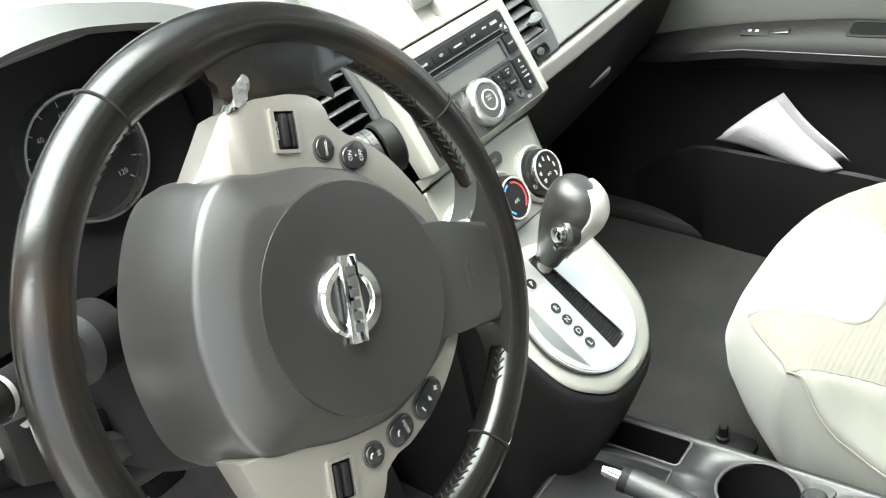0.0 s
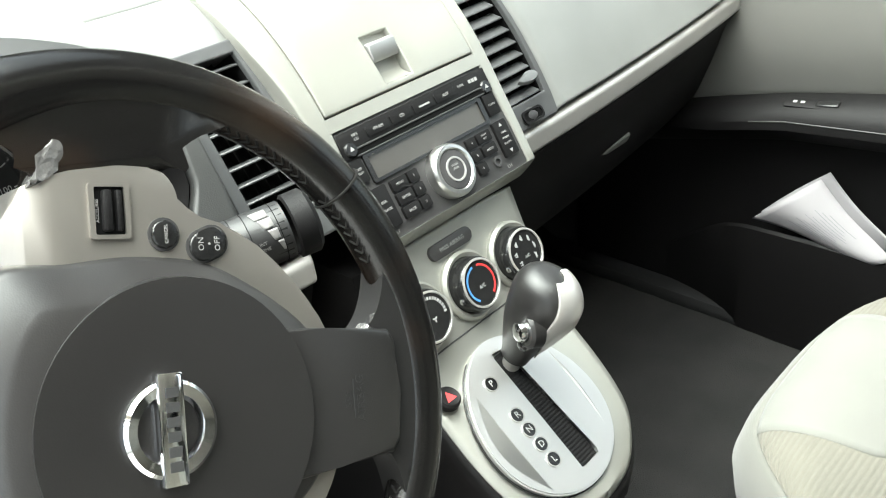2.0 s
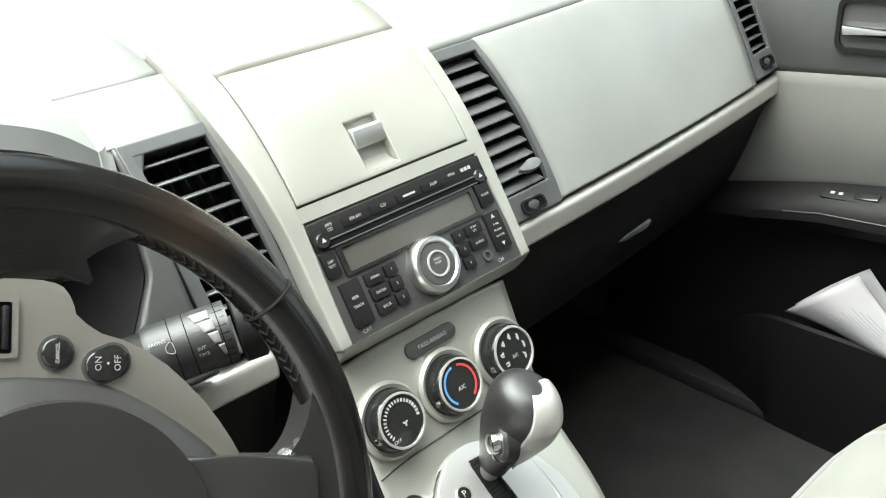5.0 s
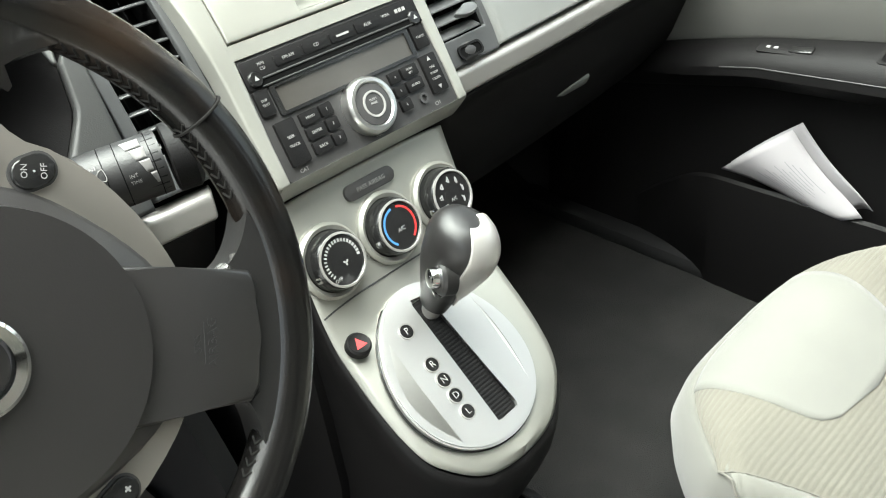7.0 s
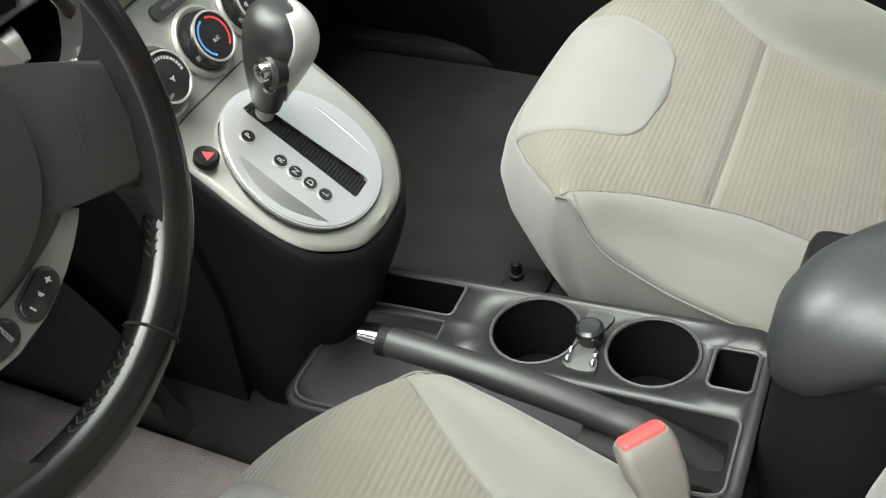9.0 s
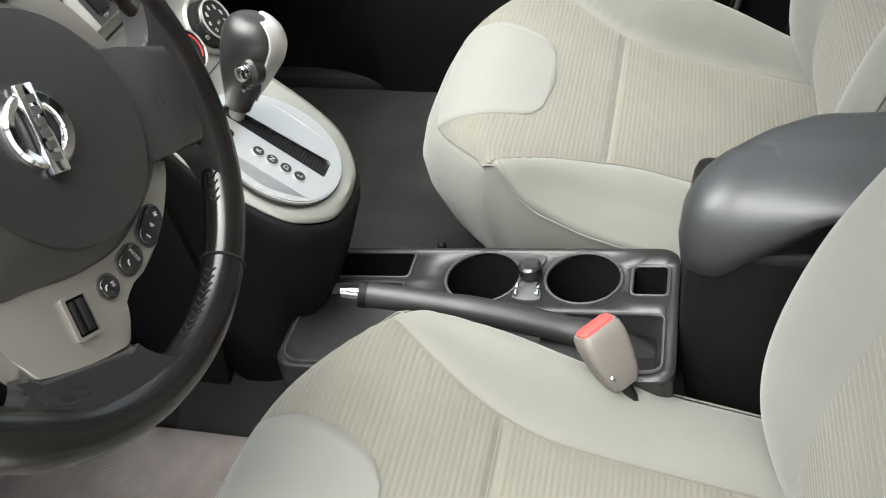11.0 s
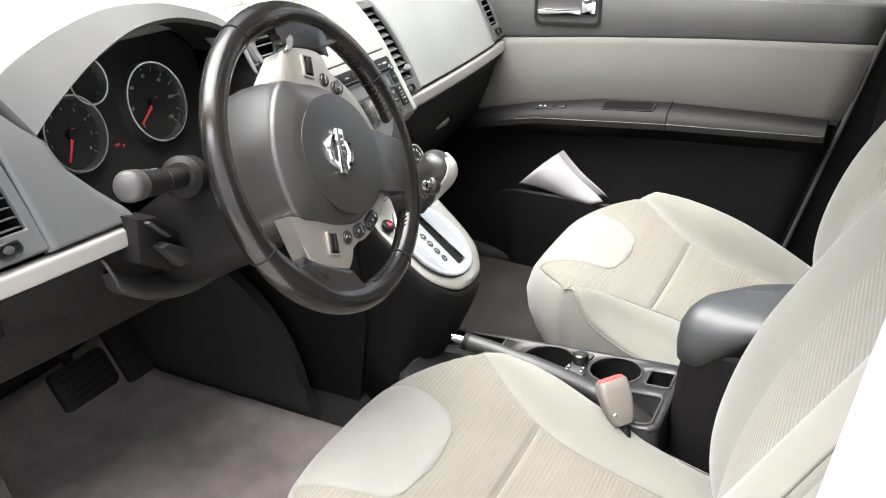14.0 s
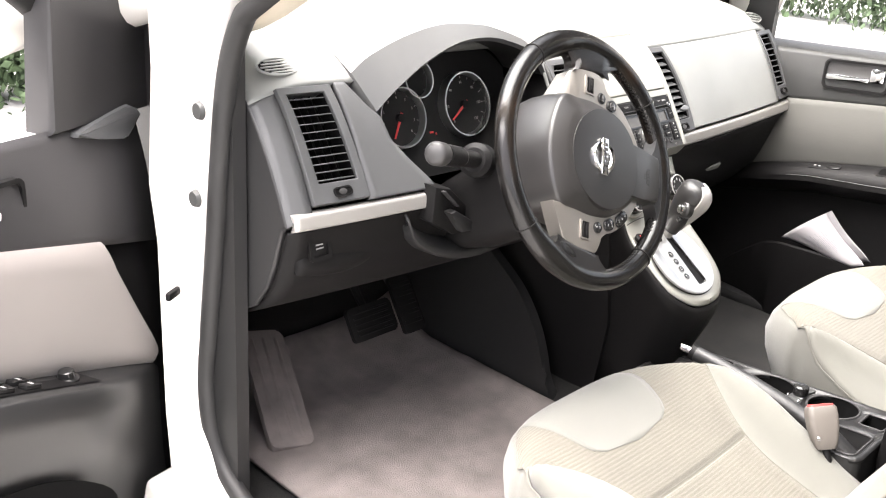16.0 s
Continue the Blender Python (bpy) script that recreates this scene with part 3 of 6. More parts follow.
vent(VENT_P, 9, "outer air vent with dark slats on the passenger side", tilt=15, surround="bezel")
vent(VENT_L, 9, "tall centre air vent beside the instrument brow", tilt=17, surround="bezel")
rv = vent(VENT_R, 10, "tall centre air vent beside the passenger airbag panel", tilt=44, blade=0.013, bow=0.004, wheel_u=0.45, surround="bezel")
pm = on_dash(0.170, 0.640, 0.004)
part("slider", prism([(x, y) for x, y in curve([(-0.016, -0.002), (-0.006, -0.007), (0.010, -0.005), (0.013, 0.002), (0.004, 0.005), (-0.008, 0.001)], 4, True)], 0.004, basis(pm, (1, 0, 0), (0, 0.9, 0.44), (0, -0.44, 0.9)), 0.0012), "bezel", rv, "grey direction slider")
for x in (-0.640, 0.640):
    c = Vector(dash_point(x, s_at(0.767)))
    t_ = (Vector(dash_point(x, s_at(0.767) + 0.01)) - c).normalized()
    g2 = thing("defroster_grille", "small oval side window defroster grille in the dash top", "grille", at=tuple(c))
    m = basis(c + Vector((1, 0, 0)).cross(t_) * 0.0005, (1, 0, 0), t_, Vector((1, 0, 0)).cross(t_))
    part("grille_frame", ring_prism(ellipse(0.034, 0.017), ellipse(0.031, 0.0145), 0.0025, m), "dash", g2)
    for k in range(5):
        part("slat", box((0.056 - abs(k - 2) ** 1.6 * 0.007, 0.0022, 0.003), m, at=(0, -0.0108 + 0.0054 * k, 0.001)), "dash", g2)
    part("duct", prism(ellipse(0.031, 0.0145), 0.0008, m), "void", g2)
# ---- instrument cluster ----
clu = thing("instrument_cluster", "instrument cluster with round silver-ringed gauges under a brow", "instruments", at=(-0.345, 0.15, 0.69))
CX = -0.345


# arch across the cluster: front edge, ridge, rear foot
ARCH = [curve(p + q, 6) for p, q in (
    ([(-0.528, 0.110, 0.707), (-0.500, 0.103, 0.736), (-0.447, 0.100, 0.770), (-0.387, 0.097, 0.793)], [(-0.33, 0.092, 0.797), (-0.285, 0.089, 0.788), (-0.245, 0.090, 0.775), (-0.212, 0.095, 0.758), (-0.186, 0.098, 0.733)]),
    ([(-0.546, 0.146, 0.755), (-0.524, 0.136, 0.777), (-0.468, 0.128, 0.801), (-0.400, 0.122, 0.815)], [(-0.33, 0.112, 0.812), (-0.285, 0.105, 0.801), (-0.245, 0.105, 0.788), (-0.207, 0.109, 0.770), (-0.180, 0.112, 0.748)]),
    ([(-0.549, 0.207, 0.7835), (-0.515, 0.235, 0.7915), (-0.430, 0.262, 0.799), (-0.380, 0.27, 0.800)], [(-0.33, 0.275, 0.801), (-0.28, 0.27, 0.800), (-0.215, 0.255, 0.795), (-0.180, 0.22, 0.785), (-0.170, 0.185, 0.775)]))]
bm = bmesh.new()
rows = [[bm.verts.new(p) for p in r] for r in ARCH]
nj = len(rows[0]) - 1
inn = [bm.verts.new(Vector(p) + Vector((0, 0.006, -0.006))) for p in ARCH[0]]
deep = [bm.verts.new((CX + 0.92 * (p[0] - CX), 0.175, 0.69 + 0.88 * (p[2] - 0.69))) for p in ARCH[0]]
for a, b in ((inn, rows[0]), (rows[0], rows[1])):
    for j in range(nj):
        bm.faces.new((a[j], a[j + 1], b[j + 1], b[j]))
for j in (0, nj):
    bm.faces.new((deep[j], inn[j], rows[0][j], rows[1][j]))
lining = [[v.co.copy() for v in r] for r in (deep, inn)]
# The face carries shade in its colour; brow_top keeps the dash colour.
part("brow", bm, "brow", clu, "charcoal brow over the gauges, darkened for shade")
# Underside in gauge black: the shade below the brow put into colour.
part("brow_lining", loft(lining, cap=False, closed=False), "gauge", clu, "underside of the brow, blackened for the shade there")
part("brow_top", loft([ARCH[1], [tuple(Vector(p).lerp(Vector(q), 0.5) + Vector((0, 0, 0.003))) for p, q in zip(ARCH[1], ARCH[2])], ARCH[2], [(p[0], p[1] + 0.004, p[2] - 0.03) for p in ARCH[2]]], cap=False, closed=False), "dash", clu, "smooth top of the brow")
ends = [Vector(r[0]) for r in ARCH]
part("brow_end", loft([ends, [p + Vector((0.004, 0.004, -0.05)) for p in ends]], cap=False, closed=False), "brow", clu)
low = ((-0.180, 0.700), (-0.166, 0.752), (-0.158, 0.778))
up_, dn = [Vector(r[-1]) for r in ARCH], [on_dash(*p) for p in low]
bm = loft([[p.lerp(q, v / 6) + Vector((0, 0, -0.003 * math.sin(math.pi * v / 6))) for v in range(7)] for p, q in ((up_[0], dn[0]), (up_[0].lerp(up_[1], 0.5), dn[0].lerp(dn[1], 0.5)), (up_[1], dn[1]), (up_[2], dn[2]))], cap=False, closed=False)
part("brow_cheek", bm, "dash", clu, solid=0.004)
for bound, inward in ((left_bound, 0.010), (right_bound, -0.010)):
    def well(u, v, bound=bound, inward=inward):
        p = Vector(dash_point(bound(v * TOP), v * TOP))
        return tuple(p.lerp(Vector((p.x + inward, 0.175, p.z)), u) + Vector((0, 0.001, 0)))
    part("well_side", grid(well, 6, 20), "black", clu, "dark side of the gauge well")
face = slope((-0.335, 0.160, 0.682), (0.30, 0.954))
back = [(p.x + 0.335, (p.z - 0.682) / 0.954) for p in lining[0]]
part("dial_panel", prism([(back[-1][0], -0.10)] + back[::-1] + [(back[0][0], -0.10)], 0.004, face, base=-0.006), "gauge", clu)


def gauge(x, y, r, needle, marks, nums=()):
    m = face @ pose(x, y, 0)
    ga = part("gauge", prism(ellipse(r, r, 40), 0.002, m), "gauge", clu)
    part("gauge_ring", lathe([(r * 0.965, 0.0), (r * 0.985, 0.010), (r + 0.0005, 0.0135), (r + 0.0025, 0.0135), (r + 0.0035, -0.004)], m, 48, False), "satin", ga, "silver gauge ring")
    ticks = bmesh.new()
    for i in range(marks):
        a = radians(225 - 270 * i / (marks - 1))
        t = box((0.0045, 0.0008, 0.0003), m @ pose(0, 0, 0.0024, 0, 0, math.degrees(a)) @ pose(r * 0.90, 0, 0))
        ticks = merge(ticks, t)
    part("tick_marks", ticks, "gaugeink", ga, smooth=False)
    for a, s in nums:
        text(s, r * 0.13, m, ga, "gaugeink", r * 0.72 * math.cos(radians(a)), r * 0.72 * math.sin(radians(a)), 0.0024)
    if needle is None:
        return ga
    nm = m @ pose(0, 0, 0.005, 0, 0, needle)
    part("needle", prism([(-0.008, 0.0022), (r * 0.78, 0.0012), (r * 0.78, -0.0012), (-0.008, -0.0022)], 0.0012, nm), "red", ga, "red gauge needle")
    part("needle_hub", lathe([(0.007, 0.002), (0.006, 0.008), (0.0, 0.008)], m, 20, False), "black", ga)
    return ga


gauge(0.029, -0.001, 0.0475, 215, 13, [(225 - 270 * i / 12, str(20 * (i // 2))) for i in range(0, 13, 2)])
gauge(-0.108, -0.006, 0.042, 240, 9, [(225 - 270 * i / 8, str(i)) for i in range(1, 9)])
gauge(-0.066, 0.046, 0.026, None, 5)
part("warning_lamp", merge(box((0.008, 0.003, 0.0005), face, at=(-0.045, -0.035, 0.0)), box((0.003, 0.003, 0.0005), face, at=(-0.036, -0.038, 0))), "red", clu)

# ---- steering column with its stalks ----
WC = Vector((-0.345, -0.1185, 0.667))
wheel_face = slope(WC, (0.414, 0.91))
col = thing("steering_column", "dark plastic steering column shroud below the wheel", "steering column", at=(-0.34, -0.02, 0.62))
secs = []
for d, w, h, off in ((-0.035, 0.042, 0.042, -0.004), (-0.055, 0.062, 0.058, -0.012), (-0.11, 0.070, 0.064, -0.022), (-0.17, 0.075, 0.062, -0.030), (-0.24, 0.075, 0.05, -0.035)):
    secs.append([wheel_face @ Vector((x, y + off, d)) for x, y in rrect(2 * w, 2 * h, min(w, h) * 0.55, 6)])
part("shroud", loft(secs), "black", col)
part("ignition_ring", lathe([(0.016, 0.0), (0.02, 0.012), (0.014, 0.016), (0.0, 0.010)], wheel_face @ pose(0.068, -0.04, -0.10, 0, 90, 0), 24, False), "black", col)
lp = basis((0, 0.062, 0), (1, 0, 0), (0, 0, 1), (0, -1, 0))
part("lever_block", prism([(-0.483, 0.612), (-0.452, 0.604), (-0.405, 0.562), (-0.392, 0.528), (-0.440, 0.532), (-0.486, 0.560)], 0.030, lp, 0.004), "black", col)
part("lever_step", prism([(-0.474, 0.605), (-0.468, 0.605), (-0.438, 0.577), (-0.444, 0.577)], 0.036, lp, 0.001), "dark", col)
part("tilt_lever", prism([(-0.465, 0.574), (-0.452, 0.575), (-0.404, 0.545), (-0.404, 0.536), (-0.436, 0.539)], 0.044, lp, 0.003), "console", col, "dark tilt lever")


def bowl(u, v):
    """Curved cover under the column, hanging like a bowl."""
    x = -0.512 + 0.30 * u
    zb = 0.552 - 0.074 * max(0.0, 1 - ((x + 0.362) / 0.150) ** 2) ** 0.6
    y, dz = curve([(0.075, 0.035), (0.050, 0.020), (0.042, 0.008), (0.052, 0.0), (0.12, 0.0), (0.24, 0.006)], 3)[round(15 * v)]
    return (x, y + 0.35 * (x + 0.362) ** 2, zb + dz)


part("lower_cover", grid(bowl, 30, 15), "console", col, "curved cover under the column", solid=0.004)


def stalk(name, p0, p1, label, knob=True, scale=1.0):
    s = thing(name, label, "control stalk", at=p0)
    a, b = Vector(p0), Vector(p1)
    d = (b - a).normalized()
    L = (b - a).length
    x = d.cross(Vector((0, 0, 1))).normalized()
    m = basis(a, x, x.cross(d) * -1, d)
    part("boot", lathe([(0.024, -0.02), (0.024, 0.006), (0.017, 0.012)], m, 24), "black", s)
    part("arm", lathe([(0.012 * scale, 0.0), (0.0125 * scale, L * 0.45), (0.014 * scale, L * 0.5), (0.0142 * scale, L * 0.80)], m, 24), "black", s)
    part("end_knob", lathe([(0.0142 * scale, L * 0.84), (0.0158 * scale, L * 0.85), (0.0160 * scale, L * 0.96), (0.0138 * scale, L * 0.985), (0.010 * scale, L * 1.0), (0.0, L * 1.0)], m, 24, False), "dark" if knob else "black", s, "grey turn knob")
    bars = bmesh.new()
    for k in range(3):
        for turn in (0, 90, 180):
            for w, off in ((0.0030, -0.0025), (0.0022, 0.0018)):
                a_ = math.degrees(off / 0.0142)
                bars = merge(bars, box((w, 0.0003, 0.0013), m @ pose(0, 0, 0, 0, 0, turn + a_), at=(0, -0.01425 * scale, L * (0.56 + 0.08 * k))))
    if knob:
        part("white_band", lathe([(0.0135 * scale, L * 0.425), (0.0146 * scale, L * 0.455)], m, 24, False), "dimink", s, "pale marked band")
    if knob:
        part("symbols", bars, "dimink", s, smooth=False)
    return s


stalk("light_stalk", (-0.435, 0.005, 0.650), (-0.580, -0.055, 0.697), "black light control stalk with a grey end knob", scale=0.96)
st = stalk("wiper_stalk", (-0.262, 0.010, 0.655), (-0.160, -0.030, 0.668), "black wiper control stalk with white marks", knob=False, scale=1.35)
# wedge scale and words on the wiper stalk's upper rear side
wa, wb = Vector((-0.262, 0.010, 0.655)), Vector((-0.160, -0.030, 0.668))
wd = (wb - wa).normalized()
wn = Vector((-0.35, -0.72, 0.58))
wn = (wn - wd * wn.dot(wd)).normalized()
wt_ = wd.cross(wn)


def on_barrel(along, turn, lift=0.0004):
    a = radians(turn)
    return wa + wd * along + (wn * math.cos(a) + wt_ * math.sin(a)) * (0.0142 * 1.35 + lift)


RB = 0.0142 * 1.35
for k in range(4):
    t0, t1 = -50 + 24 * k, -50 + 24 * k + 21
    w0, w1 = (0.0110 - 0.0024 * (k + d) for d in (0, 0.9))
    rows = [[on_barrel(0.0800 + 0.0012 * k - (w0 + (w1 - w0) * i / 6) * e, t0 + (t1 - t0) * i / 6) for i in range(7)] for e in (1, 0)]
    part("wedge_mark", loft(rows, cap=False, closed=False), "dimink", st, "pale wedge scale", solid=0.0003)
for al in (0.0560, 0.0650, 0.0840):
    part("ring_joint", lathe([(RB - 0.0005, al - 0.0006), (RB + 0.0004, al), (RB - 0.0005, al + 0.0006)], basis(wa, wt_, wn, wd), 32, False), "void", st)
part("sleeve", lathe([(RB * 0.93, 0.040), (RB, 0.043), (RB, 0.090)], basis(wa, wt_, wn, wd), 32, False), "console", st, "turning sleeve of the stalk")
for body, al, tu in (("INT", 0.0705, 18), ("TIME", 0.0708, 29), ("FRONT", 0.0480, -14)):
    a = radians(tu)
    nn = wn * math.cos(a) + wt_ * math.sin(a)
    text(body, 0.0031, basis(on_barrel(al, tu, 0.0006), wd, nn.cross(wd), nn), st, "dimink")
part("wiper_mark", tube(curve([on_barrel(0.0520, -4, 0.0006), on_barrel(0.0555, -10, 0.0006), on_barrel(0.0560, 10, 0.0006), on_barrel(0.0520, 6, 0.0006)], 4, True), 0.0003, 5, None, True), "dimink", st)

# ---- steering wheel, turned about 67 degrees to the left ----
WM = wheel_face @ pose(0, 0, 0, 0, 0, 67)
whl = thing("steering_wheel", "black leather steering wheel turned far round, with silver button pods", "steering wheel", at=tuple(WC))
R0 = 0.1632


def rim(u, v):
    a, b = 2 * math.pi * u, 2 * math.pi * v
    # thumb grips swell beside the spokes
    sw_ = sum(math.exp(-((((math.degrees(a) - g + 180) % 360) - 180) / 13) ** 2) for g in (28, 152))
    r = 0.0146 + 0.0026 * sw_
    return ((R0 - 0.004 * sw_ * 0.5 + r * math.cos(b)) * math.cos(a), (R0 - 0.004 * sw_ * 0.5 + r * math.cos(b)) * math.sin(a), 0.93 * r * math.sin(b))


bm = grid(rim, 120, 20, True, WM)
bmesh.ops.remove_doubles(bm, verts=bm.verts, dist=1e-6)
rm = part("rim", bm, "leather", whl, "black leather rim, shiny with wear")
# seams round the rim and stitches along its inner side
for a in (46, 134, 226, 314):
    ring = [((R0 + 0.0151 * math.cos(b)) * math.cos(radians(a)), (R0 + 0.0151 * math.cos(b)) * math.sin(radians(a)), 0.0141 * math.sin(b)) for b in [2 * math.pi * i / 24 for i in range(24)]]
    part("rim_seam", tube(ring, 0.0009, 6, WM, True), "thread", rm)
for a0, a1 in ((-40, -12), (200, 222), (-62, -44), (240, 258), (40, 60), (120, 140)):
    n = max(4, int((a1 - a0) / 2.1))
    bms = []
    for i in range(n):
        a = radians(a0 + (a1 - a0) * (i + 0.5) / n)
        for q in (-1, 1):
            ends = []
            for da, bb in ((-0.012, 160), (0.012, 160 + 14 * q)):
                rr = 0.0147 * math.cos(radians(bb))
                ends.append(((R0 + rr) * math.cos(a + da), (R0 + rr) * math.sin(a + da), 0.93 * 0.0147 * math.sin(radians(bb))))
            bms.append(tube(ends, 0.0007, 5, WM))
    part("stitching", merge(*bms), "thread", rm)

# airbag cover: a domed boss with a raised round field
hub_out = curve([(0.077, 0.035), (0.073, 0.066), (0.044, 0.083), (0.0, 0.0905), (-0.044, 0.083), (-0.073, 0.066), (-0.077, 0.035), (-0.079, 0.0), (-0.071, -0.040), (-0.036, -0.088), (0.0, -0.092), (0.036, -0.088), (0.071, -0.040), (0.079, 0.0)], 6, True)
secs = []
for f, h in ((1.05, -0.066), (1.075, -0.046), (1.055, -0.016), (1.020, 0.0015), (1.008, 0.0060), (0.994, 0.0088), (0.965, 0.0107), (0.78, 0.0180), (0.74, 0.0195), (0.5, 0.0205), (0.25, 0.021)):
    secs.append([WM @ Vector((x * f, y * f, h)) for x, y in hub_out])
hb = part("airbag_cover", loft(secs), "hub", whl, "dark grey airbag cover")
part("round_field", lathe([(0.069, 0.014), (0.068, 0.0212), (0.062, 0.0216), (0.045, 0.0222), (0.0, 0.0228)], WM @ pose(0, -0.010, 0), 64, False), "field", hb)
em = WM @ pose(0, 0, 0.0235)
badge = part("badge_ring", lathe([(0.0145, 0.0), (0.0160, 0.0025), (0.0205, 0.0035), (0.0222, 0.002), (0.0225, -0.001)], em, 48, False), "chrome", hb, "chrome badge ring")
part("badge_bar", box((0.051, 0.0125, 0.005), em, 0.0015, at=(0, 0, 0.002)), "chrome", hb, "chrome badge bar")
for k in range(6):
    part("badge_mark", box((0.0045, 0.0062, 0.0004), em, at=(-0.0165 + 0.0066 * k, 0, 0.0048)), "darkink", hb, smooth=False)


def bez(a, c, b, n=8):
    return [tuple((1 - t) ** 2 * a[k] + 2 * t * (1 - t) * c[k] + t * t * b[k] for k in (0, 1)) for t in [i / n for i in range(n + 1)]]


def polar(r, deg):
    return (r * math.cos(radians(deg)), r * math.sin(radians(deg)))


def web(a, ca, a_end, b, cb, b_end, top=0.0092, low=-0.011):
    """Leather that flares from a spoke's end into the rim."""
    r = R0 - 0.008
    pts = bez(a, ca, polar(r, a_end)) + [polar(r + 0.004, a_end + (b_end - a_end) * i / 12) for i in range(1, 12)] + bez(polar(r, b_end), cb, b)
    area = sum(p[0] * q[1] - q[0] * p[1] for p, q in zip(pts, pts[1:] + pts[:1]))
    return prism(pts if area > 0 else pts[::-1], top - low, WM, 0.0085, base=low, seg=5)


# lower spoke: a flat panel as wide as the hub's flank, then leather
sp_out = [(0.0400, -0.060), (0.0375, -0.092), (0.0335, -0.134), (0.027, -0.1380), (0.0, -0.1385), (-0.026, -0.1370), (-0.0335, -0.132), (-0.0350, -0.096), (-0.0385, -0.060)]
spk = part("lower_spoke", prism(sp_out[::-1], 0.026, WM, 0.003, base=-0.010, seg=3), "field", whl, "dark grey spoke with embossed lettering")
text("AIRBAG", 0.0072, WM, spk, "console", -0.001, -0.1115, 0.0162, 0)
text("SRS", 0.0060, WM, spk, "console", -0.001, -0.1035, 0.0162, 0)
part("emboss_line", box((0.020, 0.0008, 0.0004), WM, at=(-0.001, -0.1070, 0.0163)), "console", spk)
# Lighter knob leather imitates the light that falls on this root.
part("spoke_root", web((0.0345, -0.1225), (0.044, -0.136), -63, (-0.0330, -0.1315), (-0.041, -0.139), -114, 0.0098), "knob_leather", whl, "black leather round the end of the spoke")
# Rubbed patch; the pale colour stands in for its sheen.
part("worn_patch", prism(curve([(0.0345, -0.1225), (0.0400, -0.1290), (0.0490, -0.1340), (0.0490, -0.1390), (0.0390, -0.1365), (0.0325, -0.1300)], 3, True)[::-1], 0.0100, WM, 0.003, base=-0.001), "worn", whl, "rubbed leather beside the spoke, its sheen put into the colour")
for s in (1, -1):
    mx = lambda p: (s * p[0], p[1])
    ang = lambda d: d if s > 0 else 180 - d
    wide = ((0.1105, 0.0490), (0.1380, 0.0370), 27, (0.1190, -0.0150), (0.1360, -0.0205), -21) if s > 0 else ((0.1150, 0.0590), (0.1290, 0.0640), 33, (0.1260, -0.0120), (0.1400, -0.0165), -15)
    # One leather, but the s < 0 root is coloured lighter, as if lit.
    part("spoke_root", web(mx(wide[0]), mx(wide[1]), ang(wide[2]), mx(wide[3]), mx(wide[4]), ang(wide[5]), 0.0085), "leather" if s > 0 else "knob_leather", whl, "black leather round the end of the spoke")
    # silver pod: a crescent round the boss, with its controls
    pts = [(0.0715, 0.0705), (0.0845, 0.0648), (0.0975, 0.0591)] if s > 0 else [(0.0735, 0.0790), (0.0885, 0.0725), (0.1035, 0.0655)]
    pts += curve(([(0.1105, 0.0535), (0.1155, 0.0421), (0.1206, 0.0219), (0.1212, 0.000), (0.1185, -0.0137)] if s > 0 else [(0.1190, 0.0570), (0.1225, 0.0440), (0.1262, 0.0219), (0.1275, 0.000), (0.1260, -0.0110)]) + [(0.109, -0.0185), (0.1001, -0.0227), (0.0894, -0.0511), (0.0643, -0.0792), (0.0370, -0.0985)], 3)
    pts += curve([(0.033, -0.088), (0.055, -0.062), (0.0715, -0.0326), (0.0785, -0.0013), (0.077, 0.0319), (0.0735, 0.057)], 3)
    pts = [(s * p[0], p[1]) for p in pts]
    if s < 0:
        pts = pts[::-1]
    pm_ = prism(pts, 0.022, None, 0.0018, base=-0.014)
    if s > 0:
        for cut in (0.040, 0.052):
            bmesh.ops.bisect_plane(pm_, geom=pm_.verts[:] + pm_.edges[:] + pm_.faces[:], plane_co=(0, cut, 0), plane_no=(0, 1, 0))
        for v_ in pm_.verts:
            v_.co.z -= 0.25 * max(0.0, v_.co.y - 0.040) + 0.45 * max(0.0, v_.co.y - 0.052)
    pm_.transform(WM)
    pod = part("button_pod", pm_, "pod", whl, "silver painted button pod")
    tg = WM @ pose(s * 0.1003, 0.0148, 0.008)
    part("toggle_frame", ring_prism(rrect(0.026, 0.019, 0.002), rrect(0.022, 0.014, 0.001), 0.002, tg), "pod", pod)
    part("toggle_well", prism(rrect(0.022, 0.014, 0.001), 0.0006, tg), "void", pod)
    part("toggle", box((0.019, 0.0045, 0.004), tg, 0.0012, at=(0, 0.0015 * s, 0.002)), "black", pod, "black rocker switch")
    part("toggle", box((0.019, 0.003, 0.003), tg, 0.001, at=(0, -0.0042 * s, 0.0015)), "black", pod)
    for k, (x, y, w, h, tilt) in enumerate(((0.0890, -0.0106, 0.0068, 0.0066, 0), (0.0838, -0.0325, 0.0100, 0.0072, -68)) if s > 0 else ((0.0925, -0.0109, 0.0070, 0.0066, 80), (0.0841, -0.0341, 0.0104, 0.0070, 65), (0.0706, -0.0602, 0.0138, 0.0070, 49))):
        bmx = WM @ pose(s * x, y, 0.0078, 0, 0, tilt if s > 0 else -tilt)
        bt = part("button", prism(rrect(2 * w, 2 * h, h * 0.98, 7), 0.0030, bmx, 0.0012, seg=3), "gloss", pod)
        part("button_rim", ring_prism(rrect(2 * w + 0.0024, 2 * h + 0.0024, h * 0.98 + 0.0012, 7), rrect(2 * w, 2 * h, h * 0.98, 7), 0.0012, bmx), "dark", pod)
